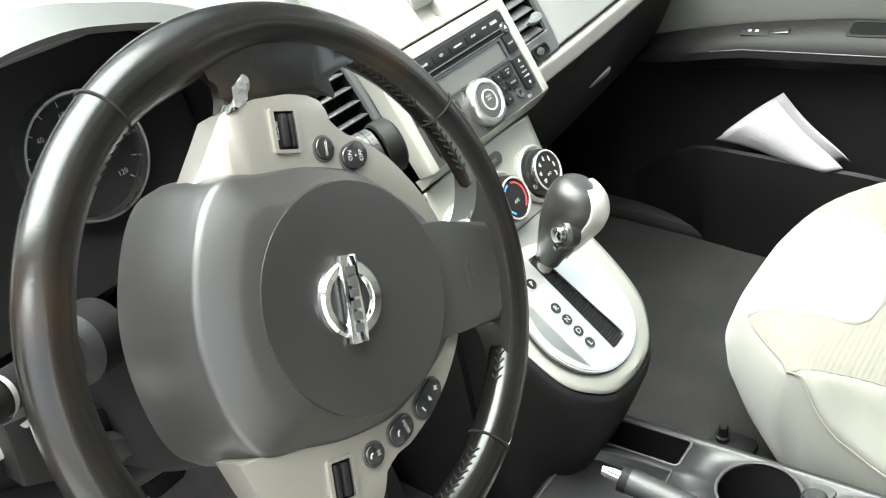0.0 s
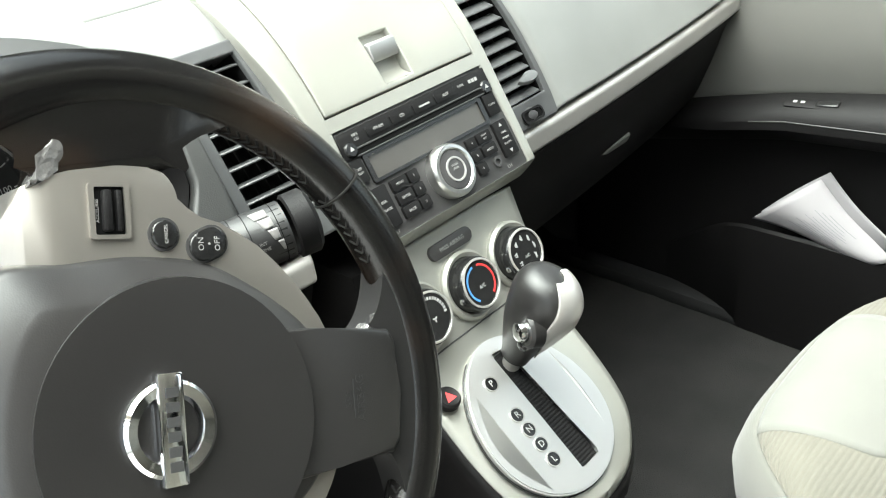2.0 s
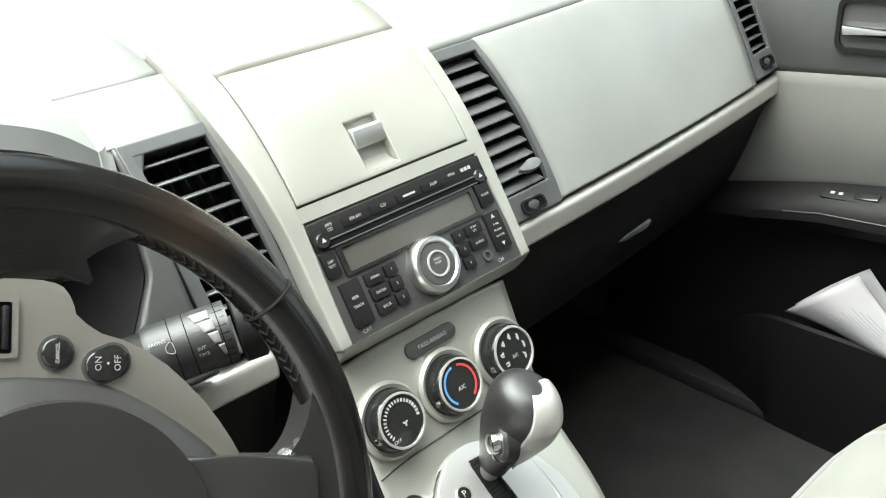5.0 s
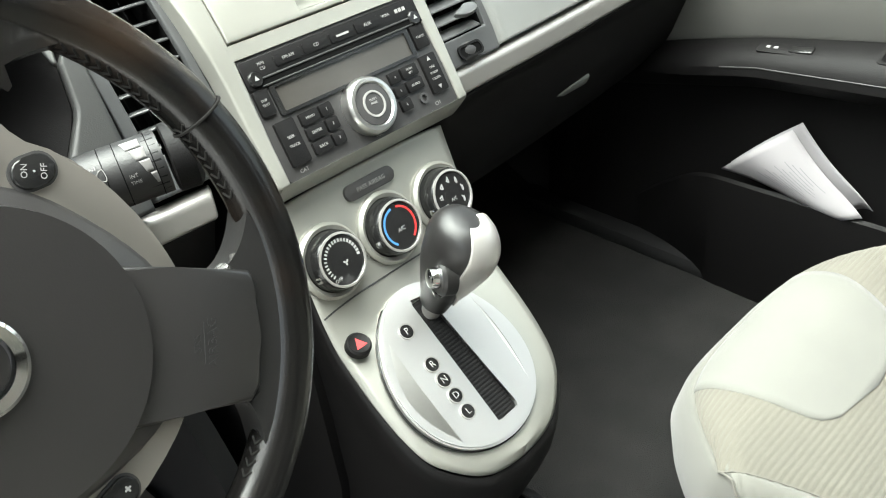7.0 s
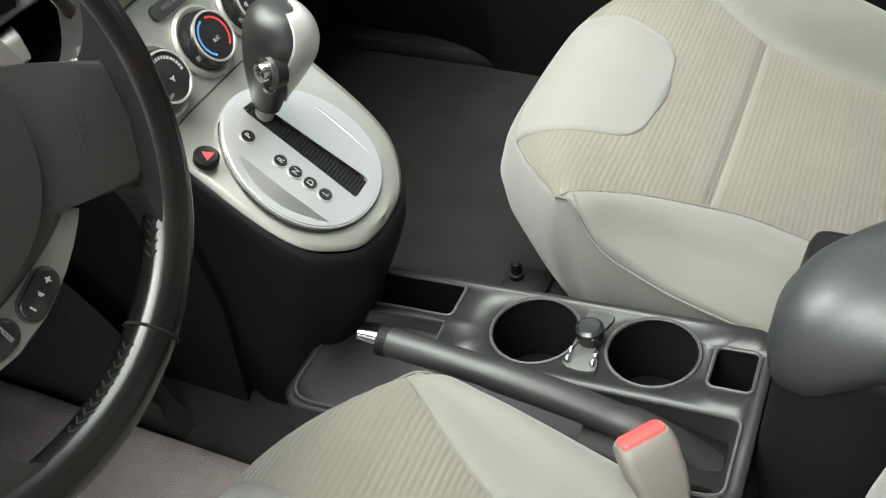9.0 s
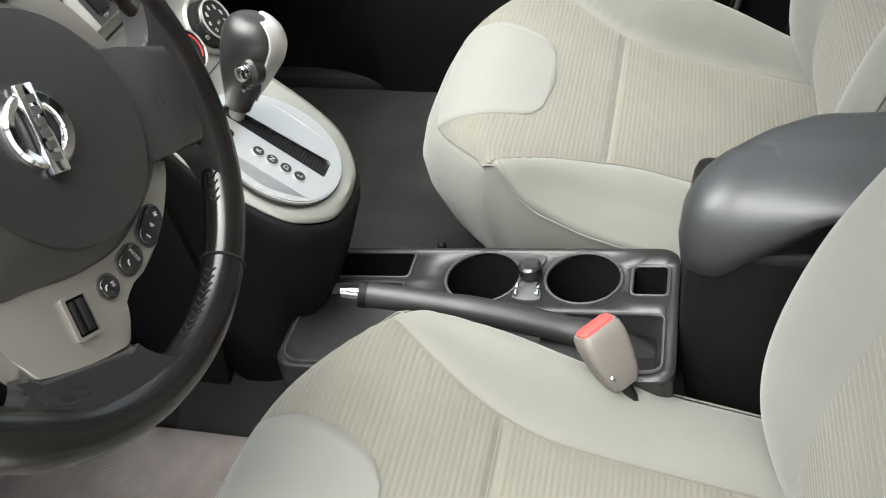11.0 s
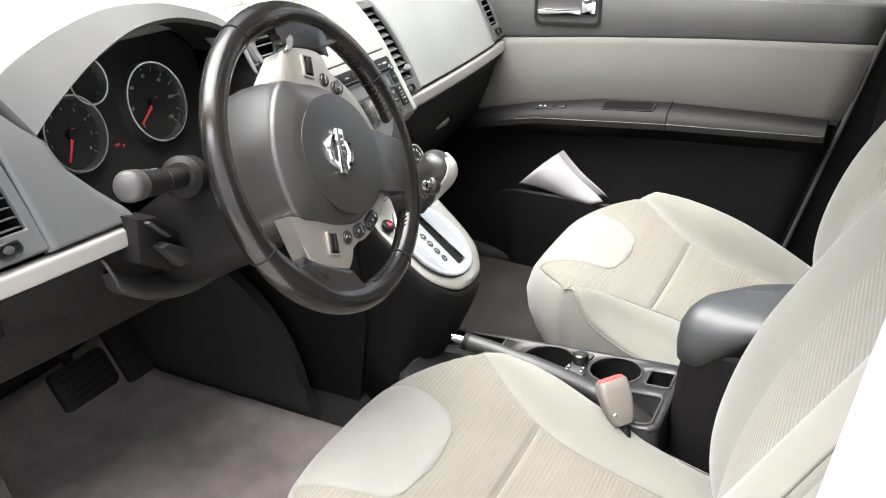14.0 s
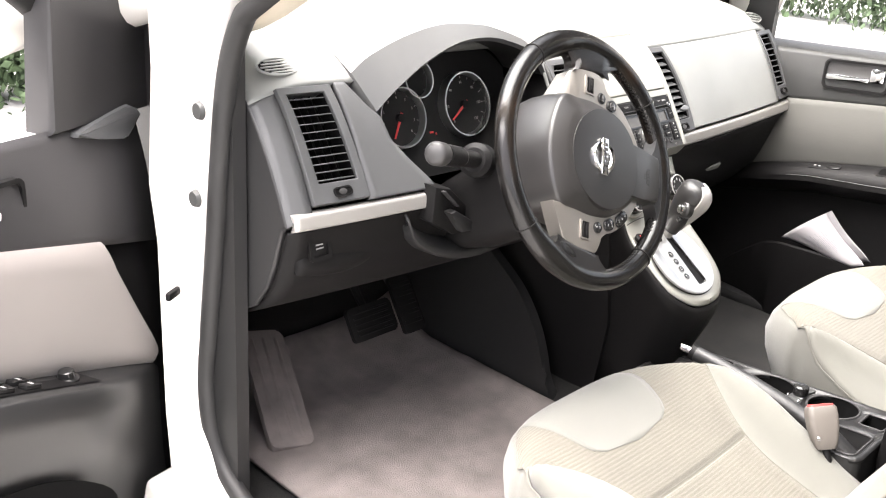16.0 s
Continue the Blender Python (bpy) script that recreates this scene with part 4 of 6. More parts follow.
        up_m = WM @ pose(s * x, y, 0.0109)
        if s > 0 and k == 1:
            text("ON", 0.0042, up_m, bt, "dimink", 0, 0.0042, 0.0)
            text("OFF", 0.0042, up_m, bt, "dimink", 0, -0.0044, 0.0)
            part("button_mark", prism(ellipse(0.0006, 0.0006, 10), 0.0002, up_m), "dimink", bt, smooth=False)
        elif s > 0:
            text("CANCEL", 0.0024, up_m, bt, "gaugeink")
        elif k == 2:
            sg = bmx @ pose(0, 0, 0.0031)
            part("plus_mark", merge(box((0.0036, 0.0010, 0.0003), sg, at=(0.0082, 0, 0)), box((0.0010, 0.0036, 0.0003), sg, at=(0.0082, 0, 0.0001))), "ink", bt, smooth=False)
            part("speaker_mark", prism([(-0.0012, -0.0008), (0.0008, -0.0020), (0.0008, 0.0020), (-0.0012, 0.0008)], 0.0003, sg), "dimink", bt, smooth=False)
            part("minus_mark", box((0.0010, 0.0036, 0.0003), sg, at=(-0.0082, 0, 0)), "ink", bt, smooth=False)
        else:
            sg = bmx @ pose(0, 0, 0.0031)
            part("phone_mark", tube(curve([(-0.0045, -0.0010, 0), (-0.0036, 0.0010, 0), (-0.0022, 0.0014, 0)], 4), 0.0005, 6, sg), "ink", bt)
            if k == 1:
                text("MODE", 0.0032, sg, bt, "dimink", 0.0035, 0, 0.0, -90)
            else:
                part("wave_mark", merge(box((0.0026, 0.0005, 0.0003), sg, at=(0.0022, 0.0012, 0)), box((0.0020, 0.0005, 0.0003), sg, at=(0.0022, 0, 0)), box((0.0026, 0.0005, 0.0003), sg, at=(0.0022, -0.0012, 0))), "dimink", bt, smooth=False)
    if s > 0:
        text("ACCEL/RES", 0.0022, tg, pod, "gaugeink", 0, 0.0056, 0.0010)
    fold = [(0.1105, 0.0500), (0.1235, 0.0432), (0.1340, 0.0400), (0.1325, 0.0325), (0.1235, 0.0318), (0.1160, 0.0395)] if s > 0 else [(0.1215, 0.0610), (0.1290, 0.0640), (0.1370, 0.0520), (0.1425, 0.0320), (0.1370, 0.0290), (0.1285, 0.0450)]
    # The s > 0 patch is rubbed leather with sheen in its colour.
    part("worn_patch", prism([mx(p) for p in curve(fold, 3, True)[::-s]], 0.0098, WM, 0.003, base=-0.001), "worn" if s > 0 else "gloss", whl, "rubbed leather beside the spoke, its sheen put into the colour" if s > 0 else "leather fold rubbed smooth beside the spoke")

# ---- centre stack ----
SM = slope((0.0145, 0.0137, 0.62), (0.513, 0.859))
stack = thing("centre_stack", "silver painted centre stack panel with a lidded box", "centre stack", at=(0.0145, 0.02, 0.62))


STACK = curve([(-0.0095, 0.580), (0.0137, 0.62), (0.040, 0.664), (0.056, 0.690), (0.076, 0.716), (0.103, 0.743), (0.132, 0.7635), (0.172, 0.783), (0.25, 0.803)], 8)
STACK_S = [0.0]
for p_, q_ in zip(STACK, STACK[1:]):
    STACK_S.append(STACK_S[-1] + math.hypot(q_[0] - p_[0], q_[1] - p_[1]))


def stack_pt(u, y, out=0.0):
    """A place on the stack's face, y metres up from the radio's middle: the upper part bends forward into the dash top."""
    s = y + 0.0462
    yy, zz = (float(np.interp(s, STACK_S, [p[n] for p in STACK])) for n in (0, 1))
    y2, z2 = (float(np.interp(s + 0.004, STACK_S, [p[n] for p in STACK])) for n in (0, 1))
    d = Vector((0, y2 - yy, z2 - zz)).normalized()
    n = Vector((1, 0, 0)).cross(d)
    return Vector((0.0145 + u, yy, zz)) + n * out


def stack_sheet(x0f, x1f, y0, y1, out=0.0, nx=8, ny=14, side=0.0):
    def f(u, v):
        y = y0 + (y1 - y0) * v
        a, b = x0f(y), x1f(y)
        return tuple(stack_pt(a + (b - a) * u, y, out))
    return grid(f, nx, ny)


L_out = lambda y: float(np.interp(y, (-0.04, 0.012, 0.057, 0.105, 0.145, 0.2), (-0.1005, -0.1030, -0.1035, -0.1080, -0.1135, -0.1180)))
R_out = lambda y: 0.1005
part("side_trim", stack_sheet(L_out, lambda y: -0.0905 + 0.003 * min(1, max(0, y / 0.07)), -0.030, 0.24, 0.003, 4, 24), "silver", stack, solid=0.02, bevel=0.002)
part("side_trim", stack_sheet(lambda y: 0.0905 - 0.005 * min(1, max(0, y / 0.07)), R_out, -0.030, 0.24, 0.003, 4, 24), "silver", stack, solid=0.02, bevel=0.002)
part("bezel_foot", loft([[SM @ Vector((x, y, z)) for y, z in ((-0.029, 0.002), (-0.0305, 0.0005), (-0.0355, -0.011), (-0.0400, -0.024), (-0.030, -0.026))] for x in np.linspace(-0.098, 0.0995, 12)]), "silver", stack)
part("bezel_head", loft([[SM @ Vector((x, y, z)) for y, z in ((0.0645, 0.003), (0.0755, 0.003), (0.0755, -0.015), (0.0645, -0.015))] for x in (-0.0905, 0.0905)]), "silver", stack)
lx0, lx1, ly0, ly1 = -0.0185, 0.0125, 0.0815, 0.1235
fields = [stack_sheet(lambda y, a=a: a, lambda y, b=b: b, y0, y1, 0.0035, nx, ny) for a, b, y0, y1, nx, ny in (
    (-0.0868, lx0, 0.077, ly0, 4, 1), (lx0, lx1, 0.077, ly0, 2, 1), (lx1, 0.0845, 0.077, ly0, 4, 1),
    (-0.0868, lx0, ly0, ly1, 4, 8), (lx1, 0.0845, ly0, ly1, 4, 8),
    (-0.0868, lx0, ly1, 0.1915, 4, 14), (lx0, lx1, ly1, 0.1915, 2, 14), (lx1, 0.0845, ly1, 0.1915, 4, 14))]
bm = merge(*fields)
bmesh.ops.remove_doubles(bm, verts=bm.verts, dist=1e-5)
lid = part("box_lid", bm, "silver", stack, "silver storage box lid", solid=0.014, bevel=0.0012)
part("lid_rear", stack_sheet(lambda y: -0.0868, lambda y: 0.0845, 0.1930, 0.28, 0.003, 10, 12), "silver", stack, solid=0.014)
lm = SM @ pose(-0.003, 0.1025, 0.0035)
latch = part("latch_well", prism(rrect(0.034, 0.045, 0.001), 0.001, lm, base=-0.0125), "silver", lid, "recess of the latch")
sec = [[lm @ Vector((x, y, z)) for y, z in ((0.014, -0.011), (0.0145, -0.004), (0.0125, -0.0005), (0.001, -0.002), (-0.002, -0.005), (0.0, -0.0075), (0.008, -0.009))] for x in (-0.0148, 0.0148)]
part("latch_button", loft(sec), "plate", latch, "bright latch button", bevel=0.001)
part("latch_foot", grid(lambda u, v: tuple(lm @ Vector((-0.015 + 0.030 * u, -0.0205 + 0.010 * v, -0.0015 - 0.010 * math.sin(v * 1.5)))), 2, 6), "silver", latch)

# ---- radio ----
radio = thing("car_radio", "black car radio with a big silver volume knob", "car radio", at=(0.0145, 0.0137, 0.62))
part("faceplate", prism(rrect(0.1805, 0.094, 0.003, at=(0, 0.0178)), 0.012, SM, 0.001, base=-0.011), "dark", radio)
part("upper_field", prism([(-0.088, 0.062), (-0.088, 0.041), (0.088, 0.041), (0.088, 0.062)], 0.002, SM, 0.0006, base=0.001), "black", radio)
part("disc_slot", box((0.150, 0.0040, 0.0006), SM, at=(0.0, 0.0437, 0.0032)), "void", radio)
part("slot_lip", box((0.154, 0.0014, 0.0016), SM, 0.0005, at=(0.0, 0.0466, 0.0036)), "trim", radio)
part("slot_lip", box((0.154, 0.0012, 0.0014), SM, 0.0005, at=(0.0, 0.0411, 0.0036)), "trim", radio)
part("display_frame", ring_prism(rrect(0.141, 0.0235, 0.002, at=(-0.002, 0.0285)), rrect(0.132, 0.0185, 0.001, at=(-0.002, 0.0285)), 0.0022, SM, 0.001), "gloss", radio)
part("display", prism(rrect(0.132, 0.0185, 0.001, at=(-0.002, 0.0285)), 0.0006, SM, base=0.001), "display", radio, "unlit beige-grey display")


def key(x, y, w, h, label="", size=0.0045, icon=False, r=0.001):
    k = part("button", prism(rrect(w, h, min(r, h / 3)), 0.003, SM @ pose(x, y, 0.001), 0.0007), "black", radio)
    if label:
        lines = label.split("\n")
        for i, s in enumerate(lines):
            text(s, size * 0.74, SM, k, "ink", x, y + (len(lines) - 1 - 2 * i) * size * 0.47, 0.0044)
    elif icon:
        part("button_mark", box((w * 0.5, h * 0.2, 0.0003), SM, at=(x, y, 0.0042)), "ink", k, smooth=False)
    return k


for x, s in ((-0.0465, "FM·AM"), (-0.0195, "CD"), (0.007, ""), (0.033, "AUX")):
    key(x, 0.0545, 0.0245, 0.0078, s, 0.005, icon=not s)
text("MP3\nCD", 0.0034, SM, radio, "ink", -0.070, 0.055, 0.0032)
text("WMA", 0.0032, SM, radio, "ink", 0.054, 0.0555, 0.0032)
part("symbols", merge(*[box((0.003, 0.003, 0.0003), SM, at=(0.066 + 0.004 * k, 0.0555, 0.0032)) for k in range(3)]), "ink", radio, smooth=False)
for x in (-0.080, 0.080):
    kn = part("round_button", lathe([(0.0062, 0.001), (0.0062, 0.004), (0.005, 0.0055), (0.0, 0.0055)], SM @ pose(x, 0.0455 if x > 0 else 0.0475, 0), 24, False), "gloss", radio)
    part("button_mark", prism([(-0.002, -0.0012), (0.002, -0.0012), (0, 0.0022)], 0.0003, SM @ pose(x, 0.0455 if x > 0 else 0.0475, 0.0055)), "ink", kn, smooth=False)
key(-0.0815, 0.030, 0.012, 0.019, "DISP\nTEXT", 0.0036)
key(0.0775, 0.030, 0.014, 0.019, "CLOCK", 0.0036)
key(-0.052, 0.0085, 0.017, 0.0095, "MENU", 0.0040)
key(-0.052, -0.0030, 0.017, 0.0095, "ENTER", 0.0042)
key(-0.052, -0.0145, 0.017, 0.0095, "BACK", 0.0042)
for i in range(3):
    key(-0.036, 0.0085 - 0.0115 * i, 0.011, 0.0095, str(i + 1), 0.0042)
    key(0.036, 0.0085 - 0.0115 * i, 0.011, 0.0095, str(i + 4), 0.0042)
key(-0.0745, -0.003, 0.017, 0.034, "", 0.004)
text("SEEK", 0.0030, SM, radio, "ink", -0.0745, 0.001, 0.0044)
text("TRACK", 0.0030, SM, radio, "ink", -0.0745, -0.0055, 0.0044)
text("CAT", 0.0042, SM, radio, "ink", -0.0745, -0.0245, 0.0014)
text("CH", 0.0042, SM, radio, "ink", 0.068, -0.0245, 0.0014)
text("VOL", 0.0036, SM, radio, "ink", 0.0, -0.0262, 0.0014)
key(0.0525, 0.0085, 0.017, 0.0095, "SCAN\nRPT", 0.0034)
key(0.0525, -0.0030, 0.017, 0.0095, "AUDIO", 0.0038)
key(0.0755, -0.001, 0.017, 0.032, "", 0.004)
for i, s in enumerate(("TUNE", "FF·REW", "FOLDER")):
    text(s, 0.0026, SM, radio, "ink", 0.0755, 0.004 - 0.0048 * i, 0.0044)
for q, y in ((1, 0.0112), (-1, -0.0128)):
    part("arrow", prism([(-0.002, -0.0015 * q), (0.002, -0.0015 * q), (0, 0.0018 * q)][::q], 0.0003, SM @ pose(0.0755, y, 0.0043)), "ink", radio, smooth=False)
part("jack", lathe([(0.0045, 0.001), (0.0045, 0.003), (0.0028, 0.003), (0.0028, 0.0015)], SM @ pose(0.056, -0.016, 0), 20, False), "dark", radio)
vol = part("volume_knob", lathe([(0.0228, 0.001), (0.0226, 0.008), (0.0220, 0.0105), (0.0205, 0.0122), (0.0178, 0.0126), (0.0166, 0.0112)], SM @ pose(0.0005, -0.003, 0), 56, False), "satin", radio, "silver volume knob")
part("knob_face", lathe([(0.0167, 0.0105), (0.0160, 0.0114), (0.0110, 0.0120), (0.0, 0.0124)], SM @ pose(0.0005, -0.003, 0), 48, False), "dark", vol)
part("face_ring", lathe([(0.0106, 0.0116), (0.0103, 0.0128), (0.0088, 0.0128), (0.0085, 0.0116)], SM @ pose(0.0005, -0.003, 0), 48, False), "strip", vol)
text("PUSH\nPWR", 0.0030, SM @ pose(0.0005, -0.003, 0.0126), vol, "ink", 0, 0.002, 0.0)
# ---- gear console: a silver tongue that runs from the stack down to the lever ----
gear = thing("gear_console", "silver painted gear console with dark plastic sides", "gear console", at=(0, -0.05, 0.40))
CENTRE = curve([(0.013, 0.573), (0.0, 0.548), (-0.013, 0.524), (-0.028, 0.494), (-0.043, 0.473), (-0.060, 0.460), (-0.091, 0.4365), (-0.122, 0.413), (-0.142, 0.398), (-0.160, 0.382)], 4)


def tongue_half(f):
    """Half width along the tongue; f runs 0 to 1 from the stack to its round tip."""
    w = 0.0895 - 0.002 * f
    if f > 0.60:
        q = (f - 0.60) / 0.40
        w *= math.sqrt(max(0.0, 1 - q ** 2.3))
    return w


def tongue(u, v, drop=0.0, grow=0.0, tip=0.0):
    i = v * (len(CENTRE) - 1)
    k = min(int(i), len(CENTRE) - 2)
    f = i - k
    y, z = (CENTRE[k][n] * (1 - f) + CENTRE[k + 1][n] * f for n in (0, 1))
    w = tongue_half(v) + grow
    e = 2 * u - 1
    crown = 0.010 * abs(e) ** 4 * (0.3 + 0.7 * v)
    x = 0.008 - 0.012 * v + w * e
    return (x, y - tip * v + 0.6 * -crown * 0.0, z - crown - drop)


part("silver_panel", grid(lambda u, v: tongue(u, 1 - (1 - v) ** 1.5), 24, 90), "silver", gear, "silver painted panel", solid=0.004)
jf = [k for k in range(len(CENTRE)) if CENTRE[k][1] < 0.497][0] / (len(CENTRE) - 1)
part("panel_joint", tube([Vector(tongue(0.01 + 0.98 * i / 24, jf)) + Vector((0, -0.0001, 0.0002)) for i in range(25)], 0.0007, 6), "darkink", gear, "fine joint across the panel")
# dark side wall below the tongue
side = []
EDGE = [tongue(0, j / 30) for j in range(31)] + [tongue(1, 1 - j / 30) for j in range(1, 31)]
for drop, fr, back in ((0.003, 1.0, 0.0), (0.012, 1.025, -0.002), (0.030, 1.02, 0.0), (0.060, 0.97, 0.010), (0.12, 0.90, 0.035), (0.20, 0.88, 0.055), (0.29, 0.90, 0.06)):
    side.append([(0.002 + (x - 0.002) * fr, y + back * max(0.0, min(1.0, (0.06 - y) / 0.2)), max(z - drop, 0.12 + 0.0 * z)) for x, y, z in EDGE])
part("side_wall", loft(side, cap=False, closed=False), "black", gear, "black plastic console side", solid=0.004)
part("front_body", loft([[(-0.085, y0, z), (0.085, y0, z), (0.085, 0.5, z), (-0.085, 0.5, z)] for z, y0 in ((0.10, 0.0), (0.30, -0.02), (0.45, 0.0), (0.56, 0.03))]), "black", gear)
# knee-side panel of the console in the driver's footwell
pk = curve([(0.50, 0.45), (0.30, 0.42), (0.207, 0.364), (0.150, 0.323), (0.112, 0.278), (0.088, 0.234), (0.070, 0.18), (0.060, 0.11), (0.30, 0.09), (0.50, 0.15)], 5, True)
part("knee_side", prism(pk, 0.022, basis((-0.112, 0, 0), (0, 1, 0), (0, 0, 1), (-1, 0, 0)), 0.010, seg=3), "console", gear, "dark footwell side panel")
part("knee_side", prism(pk, 0.022, basis((0.106, 0, 0), (0, 1, 0), (0, 0, 1), (1, 0, 0)), 0.010, seg=3), "black", gear)

DM = slope((0.003, -0.013, 0.524), (0.453, 0.891))
text("PASS AIRBAG", 0.0052, DM, gear, "ink", 0.0, 0.0385, 0.0035)
part("airbag_lamp", prism(rrect(0.052, 0.013, 0.006, at=(0, 0.0385)), 0.0035, DM, 0.0008, base=-0.001), "dark", gear, "grey airbag indicator pill")
GM = slope((0.0, -0.060, 0.460), (0.797, 0.604))
oval = lambda a, b: [(x * (1 + 0.10 * -y / 0.07) - 0.0105, y - 0.0415) for x, y in ellipse(a, b, 56)]
slot = [(-0.0125, 0.019), (0.004, 0.017), (0.0075, -0.05), (0.0105, -0.0985), (-0.0145, -0.0995), (-0.0135, -0.05)]
def resample(poly, n, start):
    """n points along a closed outline, the first nearest to start, counter-clockwise."""
    fine = [tuple(p[k] + (q[k] - p[k]) * i / 40 for k in (0, 1)) for p, q in zip(poly, poly[1:] + poly[:1]) for i in range(40)]
    if sum(p[0] * q[1] - q[0] * p[1] for p, q in zip(fine, fine[1:] + fine[:1])) < 0:
        fine = fine[::-1]
    k = min(range(len(fine)), key=lambda i: math.hypot(fine[i][0] - start[0], fine[i][1] - start[1]))
    fine = fine[k:] + fine[:k]
    run = [0.0]
    for p, q in zip(fine, fine[1:] + fine[:1]):
        run.append(run[-1] + math.hypot(q[0] - p[0], q[1] - p[1]))
    return [fine[min(int(np.searchsorted(run, run[-1] * i / n)), len(fine) - 1)] for i in range(n)]


hole = resample(slot, 56, (0.009, -0.0415))
plate = part("gate_plate", ring_prism(oval(0.0640, 0.0712), hole, 0.006, GM, -0.001), "plate", gear, "bright brushed gear gate plate", smooth=False)
part("gate_rim", ring_prism(oval(0.0655, 0.0727), oval(0.0640, 0.0712), 0.0052, GM, -0.001), "plate", plate, "polished edge of the plate")
part("gate_gap", ring_prism(oval(0.0668, 0.0740), oval(0.0655, 0.0727), 0.0018, GM, -0.001), "gloss", gear)
b_ = loft([[GM @ Vector((x, y, 0.0045)) for x, y in slot], [GM @ Vector((x, y, -0.001)) for x, y in slot]], cap=False)
part("slot_wall", b_, "gloss", plate, "dark wall of the gear slot")
part("dust_strip", grid(lambda u, v: tuple(GM @ Vector((-0.0138 + 0.0225 * u + 0.0010 * v, 0.016 - 0.115 * v, 0.0012 + 0.0003 * abs(math.sin(v * 110))))), 4, 320), "black", plate, "black ribbed dust strip")
# hollow facet beside the letters and a fine ridge on the other flank
rows = []
for i in range(17):
    f = i / 16
    y = 0.000 - 0.094 * f
    bow = math.sin(math.pi * f)
    rows.append([GM @ Vector((-0.0515 - 0.0005 * f - 0.002 * bow + (-0.0145 * bow) * k, y, 0.0052 + 0.0012 * (1 - k) * bow)) for k in (0, 0.35, 0.7, 1.0)])
part("plate_facet", loft(rows, cap=False, closed=False), "satin", plate, "shallow hollow facet", angle=60)
rows = []
for i in range(15):
    f = i / 14
    bow = math.sin(math.pi * f)
    rows.append([GM @ Vector((0.0385 - 0.0045 * f * f + 0.0035 * bow * k, -0.004 - 0.084 * f, 0.0051 + 0.0009 * bow * (1 - abs(2 * k - 1)))) for k in (0, 0.5, 1)])
part("plate_ridge", loft(rows, cap=False, closed=False), "plate", plate, angle=20)
for s, y in (("P", 0.0), ("R", -0.0325), ("N", -0.0475), ("D", -0.0625), ("L", -0.0778)):
    x = -0.032
    b = part("gear_mark", lathe([(0.0060, 0.0), (0.0055, 0.0012), (0.0, 0.0012)], GM @ pose(x, y, 0.005), 24, False), "gloss", plate)
    part("mark_ring", ring_prism(ellipse(0.0068, 0.0068, 24), ellipse(0.0058, 0.0058, 24), 0.0010, GM @ pose(x, y, 0.005)), "strip", plate)
    text(s, 0.0078, GM, b, "ink", x, y, 0.0065)
hz = GM @ pose(-0.073, 0.0125, 0.004, -12, 0, 0) @ Matrix.Scale(0.82, 4)
hazard = thing("hazard_button", "round black hazard button with a red triangle", "button", at=tuple(hz.translation))
part("button_body", lathe([(0.0125, -0.004), (0.0125, 0.003), (0.0105, 0.005), (0.009, 0.0042), (0.0, 0.0042)], hz, 32, False), "black", hazard)
part("triangle", prism([(-0.0062, -0.0048), (0.0062, -0.0048), (0, 0.006)], 0.0004, hz @ pose(0, 0, 0.0044)), "red", hazard, "red warning triangle", smooth=False)


